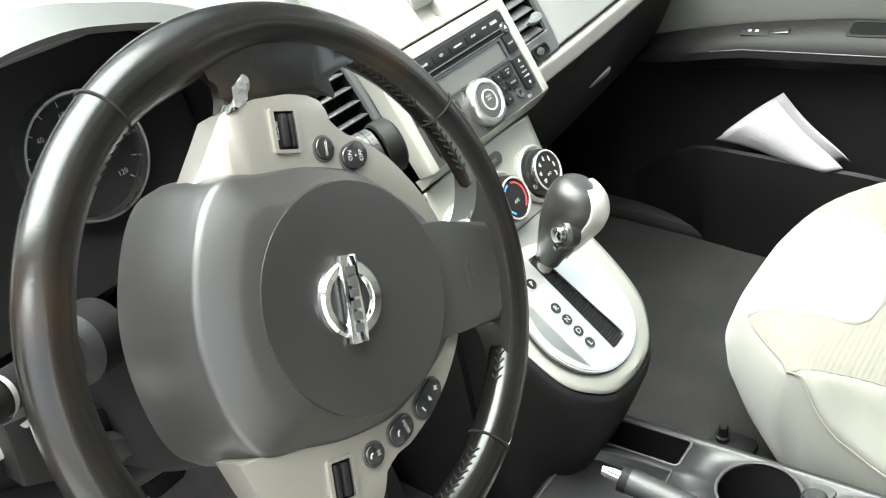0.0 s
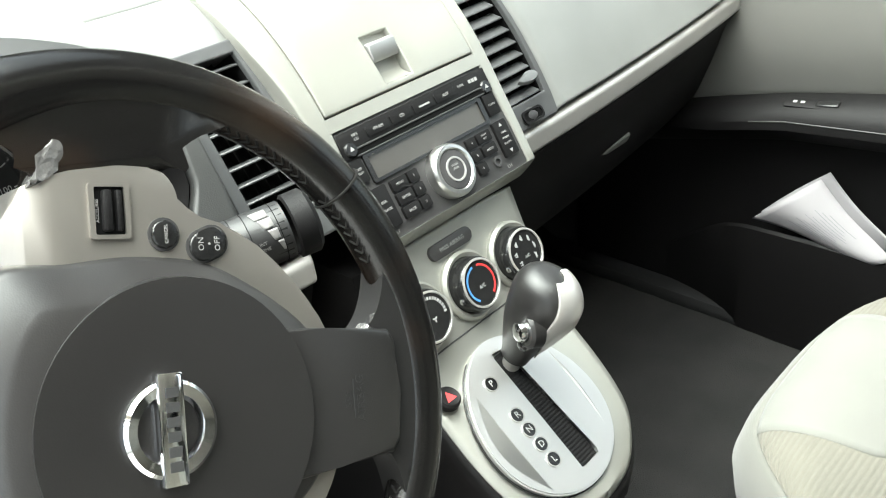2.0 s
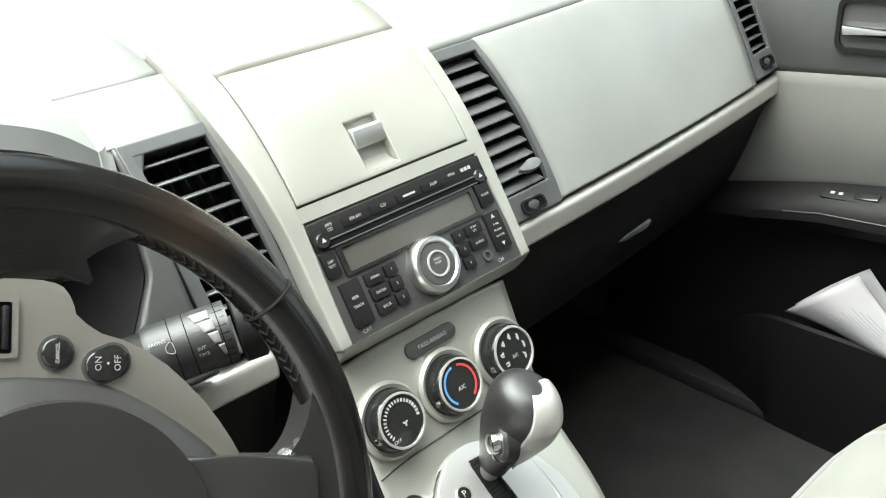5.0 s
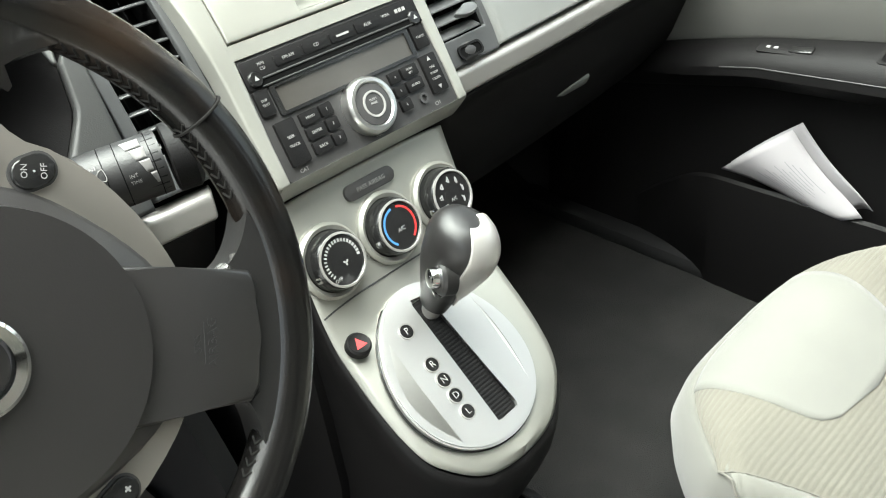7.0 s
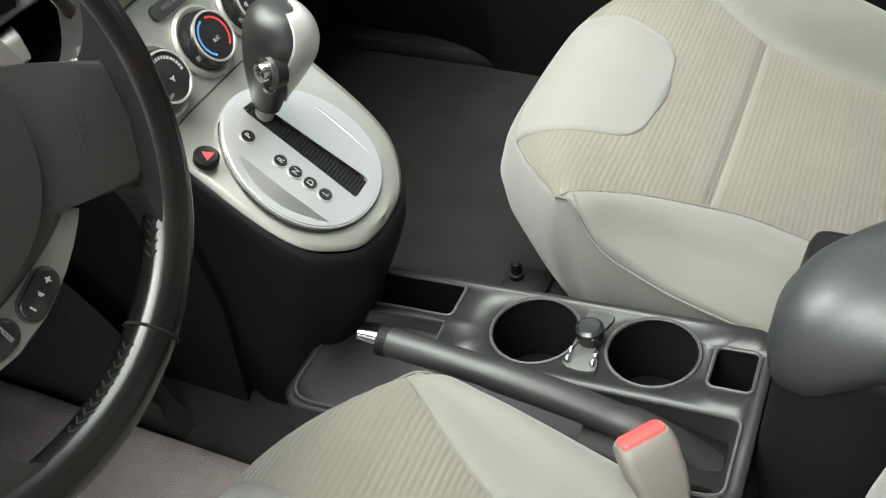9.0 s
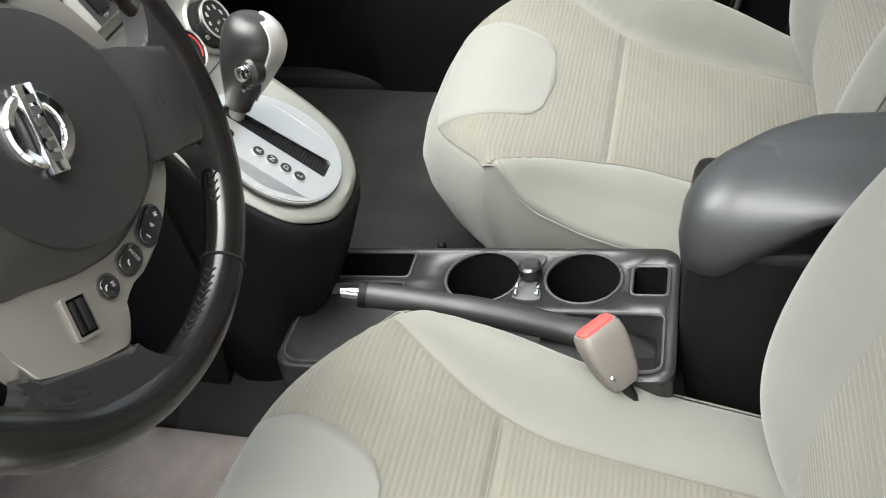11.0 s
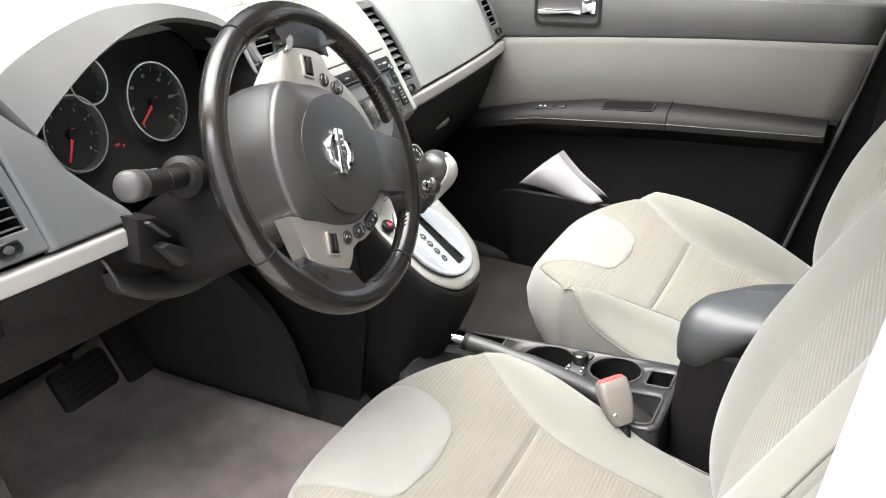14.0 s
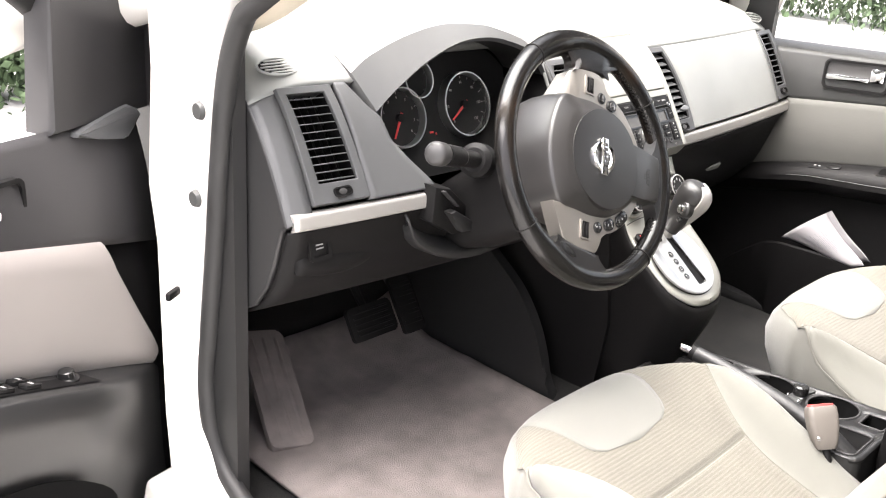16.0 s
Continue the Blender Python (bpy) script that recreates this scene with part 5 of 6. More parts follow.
def dial(x, label, kind):
    m = DM @ pose(x, 0, 0)
    d = thing("climate_dial", label, "dial", "climate dials", at=tuple(m.translation))
    part("bezel", lathe([(0.0300, -0.002), (0.0300, 0.003), (0.0275, 0.0055), (0.0245, 0.004)], m, 48, False), "silver", d)
    grip = lathe([(0.0240, 0.001), (0.0236, 0.010), (0.0226, 0.0160), (0.0212, 0.0178), (0.0190, 0.0178), (0.0186, 0.0172), (0.0, 0.0172)], m, 56, False)
    part("face_ring", lathe([(0.0214, 0.0172), (0.0211, 0.0186), (0.0196, 0.0188), (0.0190, 0.0172)], m, 56, False), "strip", d, "thin silver ring")
    kb = part("grip", grip, "gloss", d, "gloss black grip")
    part("pointer", lathe([(0.0028, 0.012), (0.0028, 0.0145), (0.0, 0.0150)], m @ pose(-0.0225, -0.006, 0), 16, False), "chrome", d)
    if kind == "temp":
        for mm, a0, a1 in (("blue", 100, 235), ("red", 80, -55)):
            n = 14
            aa = [radians(a0 + (a1 - a0) * i / n) for i in range(n + 1)]
            o = [(0.0164 * math.cos(a), 0.0164 * math.sin(a)) for a in aa] + [(0.0146 * math.cos(a), 0.0146 * math.sin(a)) for a in aa[::-1]]
            part("temperature_band", prism(o if mm == "blue" else o[::-1], 0.0003, m, base=0.0172), mm, kb, smooth=False)
        text("A/C", 0.0048, m, kb, "ink", 0.0, -0.003, 0.0176)
    elif kind == "fan":
        bs = [box((0.0026, 0.0012 + 0.00004 * i, 0.0003), m @ pose(0.0152 * math.cos(radians(215 - 10.5 * i)), 0.0152 * math.sin(radians(215 - 10.5 * i)), 0.0174, 0, 0, 215 - 10.5 * i)) for i in range(22)]
        part("fan_scale", merge(*bs), "ink", kb, smooth=False)
        text("OFF", 0.0042, m, kb, "ink", -0.010, -0.0125, 0.0176)
        part("fan_symbol", merge(*[prism(ellipse(0.0013, 0.0008, 14, (0.0014, 0)), 0.0003, m @ pose(0.002, -0.003, 0.0174, 0, 0, 30 + 120 * k)) for k in range(3)]), "ink", kb, smooth=False)
    else:
        bs = []
        for i in range(7):
            a = radians(215 - 42 * i)
            bs += [box((0.004, 0.0011, 0.0003), m @ pose(0.0125 * math.cos(a), 0.0125 * math.sin(a) + 0.0012, 0.0174, 0, 0, 20 * i)), box((0.0032, 0.0011, 0.0003), m @ pose(0.0125 * math.cos(a), 0.0125 * math.sin(a) - 0.0012, 0.0174, 0, 0, -15 * i)), box((0.0011, 0.0040, 0.0003), m @ pose(0.0125 * math.cos(a) + 0.001, 0.0125 * math.sin(a), 0.0174))]
        part("mode_symbols", merge(*bs), "ink", kb, smooth=False)
        text("A/C", 0.0040, m, kb, "ink", 0, -0.004, 0.0176)


dial(-0.0615, "fan speed dial with white scale and chrome ring", "fan")
dial(0.0, "temperature dial with blue and red bands", "temp")
dial(0.0615, "air mode dial with white symbols", "mode")

# ---- gear lever ----
lev = thing("gear_lever", "black leather gear lever with a silver crown, in park", "gear lever", at=(0.0, -0.06, 0.465))
base_p, top_p = Vector((0.001, -0.058, 0.462)), Vector((0.001, -0.100, 0.566))
ax = (top_p - base_p).normalized()
lx = Vector((1, 0, 0))
ly = ax.cross(lx)
LM = basis(base_p, lx, ly, ax)
part("stem", lathe([(0.008, 0.0), (0.0085, 0.02), (0.010, 0.032)], LM, 20), "strip", lev, "silver stem")
KNOB = ((0.012, 0.0100, 0.0125, 0.0), (0.022, 0.0120, 0.0145, 0.0), (0.034, 0.0150, 0.0175, 0.0), (0.047, 0.0185, 0.0215, -0.001), (0.062, 0.0220, 0.0255, -0.002), (0.080, 0.0245, 0.0290, -0.004), (0.095, 0.0240, 0.0290, -0.004), (0.106, 0.0200, 0.0240, -0.003), (0.1125, 0.0125, 0.0150, -0.002), (0.1145, 0.003, 0.004, -0.002))
KNOB = [(h, rx, ry, float(np.interp(h, [k[0] for k in KNOB], [k[3] for k in KNOB]))) for h, rx, ry in curve([k[:3] for k in KNOB], 4)]
KNOB_H = [k[0] for k in KNOB]
sec = []
for h, rx, ry, o in KNOB:
    sec.append([LM @ Vector((rx * math.cos(a), o + ry * math.sin(a), h)) for a in [2 * math.pi * i / 32 for i in range(32)]])
kn = part("knob", loft(sec), "knob_leather", lev, "black leather knob")
# silver crown: a broad band over the top and down the rear side
def crown(u, v):
    h = 0.0240 + (0.1140 - 0.0240) * v
    rx, ry, o = (float(np.interp(h, KNOB_H, [k[n] for k in KNOB])) for n in (1, 2, 3))
    f = max(0.0, (v - 0.6) / 0.4)
    half = math.radians(16 + 56 * min(1.0, v / 0.5) ** 0.8) * (1 - 0.12 * f * f * (3 - 2 * f))
    a = -math.pi / 2 + 0.38 + half * (2 * u - 1)
    return tuple(LM @ Vector(((rx + 0.0018) * math.cos(a), o + (ry + 0.0018) * math.sin(a), h + 0.0012 * v ** 4)))


part("crown", grid(crown, 36, 64), "strip", kn, "silver knob crown", solid=0.0015)
bmx = LM @ pose(-0.0225, -0.010, 0.072, 0, -90, 0) @ pose(0, 0, 0, -25, 0, 0)
part("button_collar", lathe([(0.0150, -0.008), (0.0145, 0.001), (0.0120, 0.0035), (0.0085, 0.0035), (0.008, 0.0)], bmx, 28, False), "knob_leather", kn)
part("release_button", lathe([(0.0078, -0.002), (0.0080, 0.007), (0.0072, 0.0095), (0.004, 0.0105), (0.0, 0.0107)], bmx, 28, False), "chrome", kn, "chrome release button")
part("lock_button", lathe([(0.0050, -0.006), (0.0048, 0.0015), (0.003, 0.0028), (0.0, 0.003)], LM @ pose(-0.0185, -0.010, 0.050, 0, -90, 0), 18, False), "gloss", kn)

# ---- low centre console with cup holders ----
cons = thing("centre_console", "dark plastic centre console with two cup holders", "centre console", at=(-0.04, -0.3, 0.28))


def top_z(y):
    return 0.254 + (-0.10 - y) * 0.080


XL, XR, YF, YR = -0.132, 0.052, -0.095, -0.487
HOLES = [("c", 0.005, -0.287, 0.040), ("c", 0.005, -0.392, 0.039), ("r", 0.002, -0.459, 0.044, 0.036), ("r", 0.0225, -0.1525, 0.041, 0.106), ("l", -0.083, -0.30, 0.070, 0.35)]
bm = bmesh.new()
outl = rrect(XR - XL, YF - YR, 0.02, 5, ((XL + XR) / 2, (YF + YR) / 2))
edges = []


def wire(pts):
    vs = [bm.verts.new((x, y, 0)) for x, y in pts]
    return [bm.edges.new((vs[i], vs[(i + 1) % len(vs)])) for i in range(len(vs))]


edges += wire(outl)
holes2d = []
for h in HOLES:
    if h[0] == "c":
        pts = ellipse(h[3], h[3], 28, (h[1], h[2]))
    elif h[0] == "r":
        pts = rrect(h[3], h[4], 0.006, 4, (h[1], h[2]))
    else:
        pts = bez((-0.006, -0.203), (-0.005, -0.103), (-0.022, -0.1005), 5) + bez((-0.098, -0.1005), (-0.124, -0.1005), (-0.124, -0.125), 5) + bez((-0.121, -0.455), (-0.121, -0.475), (-0.110, -0.475), 4) + bez((-0.054, -0.475), (-0.046, -0.475), (-0.046, -0.462), 4) + bez((-0.046, -0.225), (-0.046, -0.206), (-0.030, -0.2045), 4)
    holes2d.append(pts)
    edges += wire(pts)
bmesh.ops.triangle_fill(bm, use_beauty=True, edges=edges)
for v in bm.verts:
    v.co.z = top_z(v.co.y)
part("top", bm, "console", cons, "dark grey console top", solid=0.006)
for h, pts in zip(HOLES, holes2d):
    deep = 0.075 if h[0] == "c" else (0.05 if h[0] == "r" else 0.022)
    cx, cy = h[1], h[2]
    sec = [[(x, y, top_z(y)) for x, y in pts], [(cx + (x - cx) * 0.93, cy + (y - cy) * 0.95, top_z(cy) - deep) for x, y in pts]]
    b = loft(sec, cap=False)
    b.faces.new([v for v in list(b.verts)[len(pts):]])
    # Cups and small wells are blackened to hold the shade inside them.
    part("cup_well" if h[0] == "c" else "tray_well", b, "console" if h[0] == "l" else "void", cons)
    part("well_rim", tube([(x, y, top_z(y) + 0.0005) for x, y in pts], 0.0018, 6, None, True), "dark", cons)
part("outer_wall", loft([[(x, y, top_z(y)) for x, y in outl], [(x * 1.03, y, 0.08) for x, y in outl]], cap=False), "console", cons)
part("rear_slot", box((0.004, 0.05, 0.003), pose(-0.104, -0.44, 0.262, -5, 0, 0)), "void", cons)
kf = thing("coin_knob", "small dark knob with clear shiny studs between the cup holders", "knob", at=(0.004, -0.339, 0.273))
km = pose(0.004, -0.339, top_z(-0.339), -5, 0, 0)
part("knob_base", prism([(x, y) for x, y in curve([(0.030, 0.012), (0, 0.006), (-0.032, 0.016), (-0.034, -0.014), (0, -0.005), (0.030, -0.012)], 4, True)], 0.004, km, 0.001), "trim", kf)
part("knob_top", lathe([(0.0115, 0.004), (0.0125, 0.012), (0.012, 0.018), (0.009, 0.020), (0.0, 0.019)], km, 28, False), "gloss", kf)
for x, y in ((-0.018, 0.012), (-0.018, -0.010), (0.018, 0.008), (-0.028, 0.012), (-0.028, -0.01)):
    part("stud", box((0.007, 0.004, 0.004), km, 0.001, 1, at=(x, y, 0.006)), "chrome", kf)

# armrest box
arm = thing("armrest_box", "dark blue-grey vinyl armrest on the rear console box", "armrest", at=(0.01, -0.62, 0.35))
part("box_body", loft([[(-0.068, -0.49 + d, z), (0.078, -0.49 + d, z), (0.085, -0.90, z), (-0.075, -0.90, z)] for z, d in ((0.08, -0.03), (0.26, 0.002), (0.34, 0.0), (0.388, -0.005))]), "black", arm, bevel=0.012)
plan = curve([(-0.071, -0.520), (-0.064, -0.494), (-0.040, -0.485), (0.0, -0.494), (0.040, -0.525), (0.066, -0.575), (0.074, -0.65), (0.074, -0.86), (0.0, -0.88), (-0.068, -0.87), (-0.073, -0.70), (-0.073, -0.58)], 5, True)
sec = []
for f, g_ in ((0.0, -0.003), (0.04, 0.001), (0.30, 0.004), (0.60, 0.002), (0.78, -0.005), (0.90, -0.014), (0.97, -0.028), (1.0, -0.048)):
    row = []
    for x, y in plan:
        foot = 0.356 + 0.070 * max(0.0, min(1.0, (-0.515 - y) / 0.085))
        top = 0.442 + 0.010 * max(0.0, min(1.0, (-0.52 - y) / 0.15))
        d = Vector((x - 0.0, y + 0.68))
        k = max(0.05, 1 + g_ / max(0.02, d.length))
        cx, cy = min(max(x, -0.01), 0.01), min(max(y, -0.82), -0.56)
        e = Vector((x - cx, y - cy))
        e = e * max(0.1, 1 + g_ / max(0.02, e.length))
        row.append((cx + e.x, cy + e.y, foot + (top - foot) * f))
    sec.append(row)
part("pad", loft(sec), "vinyl", arm, "padded vinyl armrest top", angle=60)

# handbrake
hb_ = thing("handbrake", "black handbrake lever with a chrome button, lying down", "handbrake", at=(-0.08, -0.3, 0.29))
part("lever", tube(curve([(-0.0865, -0.190, 0.3195), (-0.084, -0.24, 0.314), (-0.080, -0.30, 0.303), (-0.077, -0.36, 0.290), (-0.076, -0.42, 0.272), (-0.076, -0.46, 0.25)], 5), [0.0125] * 9 + [0.0138] * 9 + [0.0165] * 8, 18), "console", hb_)
part("release_button", tube([(-0.0888, -0.168, 0.3225), (-0.0875, -0.178, 0.3213), (-0.0865, -0.194, 0.3195)], [0.0055, 0.0064, 0.0064], 16), "chrome", hb_, "chrome button")
part("collar", tube([(-0.0868, -0.186, 0.320), (-0.0862, -0.194, 0.3188)], 0.0132, 18), "black", hb_)
part("boot", loft([[(-0.080 + w * math.cos(a), y, z + 0.4 * w * math.sin(a)) for a in [2 * math.pi * i / 14 for i in range(14)]] for y, z, w in ((-0.36, 0.268, 0.026), (-0.42, 0.262, 0.032), (-0.47, 0.25, 0.032))]), "black", hb_)

# belt buckle of the driver's seat
bk = thing("belt_buckle", "beige seat belt buckle with a red press button", "seat belt buckle", at=(-0.14, -0.45, 0.28))
b0, b1 = Vector((-0.146, -0.452, 0.272)), Vector((-0.126, -0.415, 0.343))
d = (b1 - b0).normalized()
across = Vector((0.66, -0.75, 0))
bx = (across - d * d.dot(across)).normalized()
BM = basis(b0, bx, d.cross(bx), d)
sec = []
for h, w, t in ((0.020, 0.013, 0.009), (0.026, 0.016, 0.011), (0.034, 0.018, 0.012), (0.05, 0.0205, 0.0135), (0.068, 0.0215, 0.014), (0.078, 0.0205, 0.013), (0.081, 0.019, 0.0115)):
    sec.append([BM @ Vector((x, y, h)) for x, y in rrect(2 * w, 2 * t, 0.007, 5)])
part("buckle_body", loft(sec), "beige", bk)
part("press_button", prism(rrect(0.034, 0.017, 0.004), 0.003, BM, 0.001, base=0.0805), "buckle_red", bk, "red press button")
part("rivet", lathe([(0.003, 0), (0.002, 0.001), (0, 0.001)], BM @ pose(-0.012, -0.0122, 0.036, 90, 0, 0), 12, False), "chrome", bk)
part("buckle_stalk", tube([tuple(b0 + d * 0.022), tuple(b0 + d * 0.006), (-0.165, -0.470, 0.24), (-0.170, -0.49, 0.15)], 0.006, 10), "black", bk)
# ---- seats ----


def seat(x0, dy, dz, label, inner):
    s = thing("bucket_seat", label, "car seat", "front seats", at=(x0, -0.35 + dy, FLOOR))
    T = Matrix.Translation((x0, dy, dz))
    # cushion: profile along y, bolsters across x
    prof = curve([(-0.133, 0.215), (-0.121, 0.262), (-0.129, 0.299), (-0.157, 0.321), (-0.200, 0.328), (-0.27, 0.312), (-0.345, 0.283), (-0.45, 0.252), (-0.56, 0.226), (-0.62, 0.212)], 6)
    np_ = len(prof) - 1

    def at_prof(i):
        k = max(0, min(int(i), np_ - 1))
        f = i - k
        return tuple(prof[k][n] * (1 - f) + prof[k + 1][n] * f for n in (0, 1))

    run = [0.0]
    for p, q in zip(prof, prof[1:]):
        run.append(run[-1] + math.hypot(q[0] - p[0], q[1] - p[1]))

    def smooth(a, b, x):
        q = max(0.0, min(1.0, (x - a) / (b - a)))
        return q * q * (3 - 2 * q)

    def table(y, rows):
        return float(np.interp(-y, [-r[0] for r in rows], [r[1] for r in rows]))

    def half(y):
        return 0.234 - 0.030 * max(0.0, 1 - (-0.13 - y) / 0.12) ** 2

    def insert_half(y):
        """Half width of the ribbed insert: it spreads to the corners at the front."""
        return 0.142 + 0.078 * smooth(-0.40, -0.165, y)

    crest = curve([(-0.10, 0.300), (-0.135, 0.322), (-0.17, 0.330), (-0.205, 0.337), (-0.266, 0.349), (-0.334, 0.350), (-0.41, 0.334), (-0.485, 0.303), (-0.56, 0.264), (-0.65, 0.22)], 4)
    crest_low = curve([(-0.10, 0.300), (-0.135, 0.322), (-0.17, 0.330), (-0.205, 0.337), (-0.266, 0.347), (-0.334, 0.343), (-0.41, 0.312), (-0.485, 0.272), (-0.56, 0.240), (-0.65, 0.21)], 4)
    brim = [(-0.10, 0.342), (-0.20, 0.325), (-0.27, 0.315), (-0.34, 0.303), (-0.40, 0.287), (-0.50, 0.262), (-0.65, 0.235)]

    def lip_at(a, y):
        return 0.074 * min(1.0, abs(a) / half(y)) ** 3.6 * (1 - smooth(-0.10, -0.34, y))

    def surf(a, i, out=0.0):
        """The cushion's top skin: a metres across, i along the profile."""
        y, z = at_prof(i)
        w, n = half(y), insert_half(y)
        lip = lip_at(a, y)
        ya = y - lip
        if abs(a) > n:
            q = min(1.0, (abs(a) - n) / max(0.012, w - n))
            end = min(z - 0.006, table(ya, brim))
            mid = 0.5 * (z + end)
            low = a * inner > 0
            amp = max(0.004, table(ya, crest_low if low else crest) - (0.010 if low else 0.0) - mid) * smooth(-0.13, -0.24, y)
            k = q ** 1.4 if low else q
            h = z + (end - z) * q + amp * 4 * k * (1 - k)
            if low and inner < 0:
                # the side towards the console rolls over a narrow crown and falls away
                roll = smooth(-0.15, -0.26, y)
                h = z + (end - z) * q * (1 - roll) + roll * (0.009 * math.sin(math.pi * min(1.0, q / 0.55)) - 0.044 * q ** 1.8)
        else:
            h = z - 0.006 * (1 - (a / n) ** 2) * smooth(-0.20, -0.30, y)
            h -= 0.0055 * math.exp(-((y + 0.343) / 0.005) ** 2) * (1 - smooth(n - 0.012, n, abs(a)))
        return Vector((a, ya, h + out))

    def i_top(e):
        return 13.0 + 4.0 * smooth(0.50, 0.95, abs(e))

    def top(u, v):
        i = i_top(2 * u - 1) + (np_ - i_top(2 * u - 1)) * v
        return surf((2 * u - 1) * half(at_prof(i)[0]), i)

    part("cushion", grid(lambda u, v: tuple(T @ top(u, v)), 72, 76), "fabric", s, "beige cloth seat cushion", solid=0.006, angle=180)
    # the wall round the cushion: both sides and the front in one smooth skin
    rim_ = [top(1, 1 - j / 40) for j in range(40)] + [top(1 - j / 48, 0) for j in range(48)] + [top(0, j / 40) for j in range(41)]
    nor = []
    for j in range(len(rim_)):
        d = rim_[min(j + 1, len(rim_) - 1)] - rim_[max(j - 1, 0)]
        nor.append(Vector((d.y, -d.x, 0)).normalized() if d.length > 1e-6 else Vector((0, 1, 0)))
    nor = [n if (n.x * p.x > 0 or n.y > 0.3) else -n for n, p in zip(nor, rim_)]
    for _ in range(14):
        nor = [(nor[max(j - 1, 0)] + nor[j] * 2 + nor[min(j + 1, len(nor) - 1)]).normalized() for j in range(len(nor))]
    rows = []
    for f, o in ((0.0, 0.0), (0.05, 0.30), (0.14, 0.66), (0.30, 1.0), (0.50, 0.98), (0.75, 0.6), (1.0, -0.1)):
        rows.append([T @ (p + n * (o * ((0.007 - (0.0058 * smooth(0.5, 1.0, -n.x) if inner < 0 else 0.0)) + 0.020 * max(0.0, n.y) ** 3) - 0.030 * f * f) + Vector((0, 0, (0.135 - p.z) * f))) for p, n in zip(rim_, nor)])
    part("skirt", loft(rows, cap=False, closed=False), "fabric", s, "beige cloth side of the cushion", solid=0.004, angle=180)
    pitch = 0.0056
    i0 = i_top(0) + 0.2
    s0, s1 = float(np.interp(i0, range(np_ + 1), run)), run[-1] - 0.02
    n_rib = int((s1 - s0) / pitch)

    def ins(u, v, relief=1.0):
        """Ribs run straight across; the sheet follows the cushion's skin."""
        e = 2 * u - 1
        d = s0 + (s1 - s0) * v
        i = float(np.interp(d, run, range(np_ + 1)))
        for _ in range(3):
            y = at_prof(i)[0]
            i = float(np.interp(max(d - lip_at(e * insert_half(y), y), float(np.interp(i_top(e * 0.93) + 0.2, range(np_ + 1), run)) + 0.002 * v), run, range(np_ + 1)))
        a = e * (insert_half(at_prof(i)[0]) - 0.002)
        rib = relief * 0.0007 * abs(math.sin(math.pi * ((v * n_rib) % 1.0))) ** 0.7
        sink = -0.0025 * max(0.0, (abs(e) - 0.95) / 0.05)
        return surf(a, i, 0.0024 + rib + sink)

    part("insert", grid(lambda u, v: tuple(T @ ins(u, v)), 30, n_rib * 5), "rib", s, "taupe ribbed cloth insert", angle=180)
    for e in (0, 1):
        part("seam", tube([T @ (ins(e, j / 40, 0.0) + Vector((0, 0, 0.0010))) for j in range(41)], 0.0008, 6), "seam", s)
    i_seam = min(range(np_ * 4), key=lambda k: abs(at_prof(k / 4)[0] + 0.343)) / 4
    part("seam", tube([T @ surf(x, i_seam, 0.003) for x in np.linspace(-0.145, 0.145, 13)], 0.0007, 6), "seam", s)
    # plain light patch on the front of the cushion
    patch = []
    for j in range(25):
        f = j / 24
        i = i_top(0) + 0.15 + (30.0 - i_top(0)) * f
        w = 0.112 * math.sqrt(max(0.0, 1 - 0.55 * max(0.0, (f - 0.40) / 0.60) ** 2.0 - 0.45 * max(0.0, (f - 0.85) / 0.15) ** 3)) + 0.002
        patch.append([T @ (surf((2 * q / 20 - 1) * w - 0.020, i, 0.0040 - 0.0003 * abs(2 * q / 20 - 1) ** 10) ) for q in range(21)])
    part("front_patch", loft(patch, cap=False, closed=False), "fabric_light", s, "smooth pale cloth patch", solid=0.0015)
    for e in (-1, 1):
        part("seam", tube([T @ (surf(e * half(at_prof(j)[0]), j) + Vector((e * 0.002, 0, 0.0005))) for j in range(17, np_ + 1, 2)], 0.0012, 6), "seam", s)
    for x in (-0.18, 0.18):
        part("rail", box((0.035, 0.52, 0.035), T @ pose(x, -0.36, FLOOR + 0.02 - dz), 0.004), "black", s, "black seat rail")
        part("rail_foot", prism(rrect(0.040, 0.055, 0.008), 0.012, T @ pose(x * 0.63, -0.140, FLOOR + 0.002 - dz), 0.003), "black", s, "black foot of the seat rail")
        part("rail_bolt", lathe([(0.009, 0.0), (0.009, 0.006), (0.006, 0.007), (0.006, 0.022), (0.004, 0.024), (0.0, 0.024)], T @ pose(x * 0.63, -0.127, FLOOR + 0.014 - dz), 14, False), "black", s)
    # backrest
    bp = curve([(-0.560, 0.20), (-0.545, 0.27), (-0.552, 0.35), (-0.580, 0.45), (-0.625, 0.55), (-0.672, 0.65), (-0.712, 0.75), (-0.742, 0.83), (-0.765, 0.86)], 5)
    nb = len(bp) - 1

    def back(e, v, out=0.0):
        y, z = bp[round(v * nb)]
        w = 0.222 + 0.024 * math.sin(math.pi * min(1.0, v * 1.15)) - 0.05 * max(0.0, v - 0.75) / 0.25
        a = abs(e)
        bol = 0.040 * math.sin(min(1.0, max(0.0, a - 0.52) / 0.36) * math.pi * 0.55) - 0.10 * max(0.0, a - 0.86) ** 1.2 * 3
        fade = 0.35 + 0.65 * math.sin(math.pi * min(1.0, 0.15 + v))
        n = Vector((0, 0.93, 0.36))
        return Vector((e * w, y - 0.045, z)) + n * (bol * fade + out)

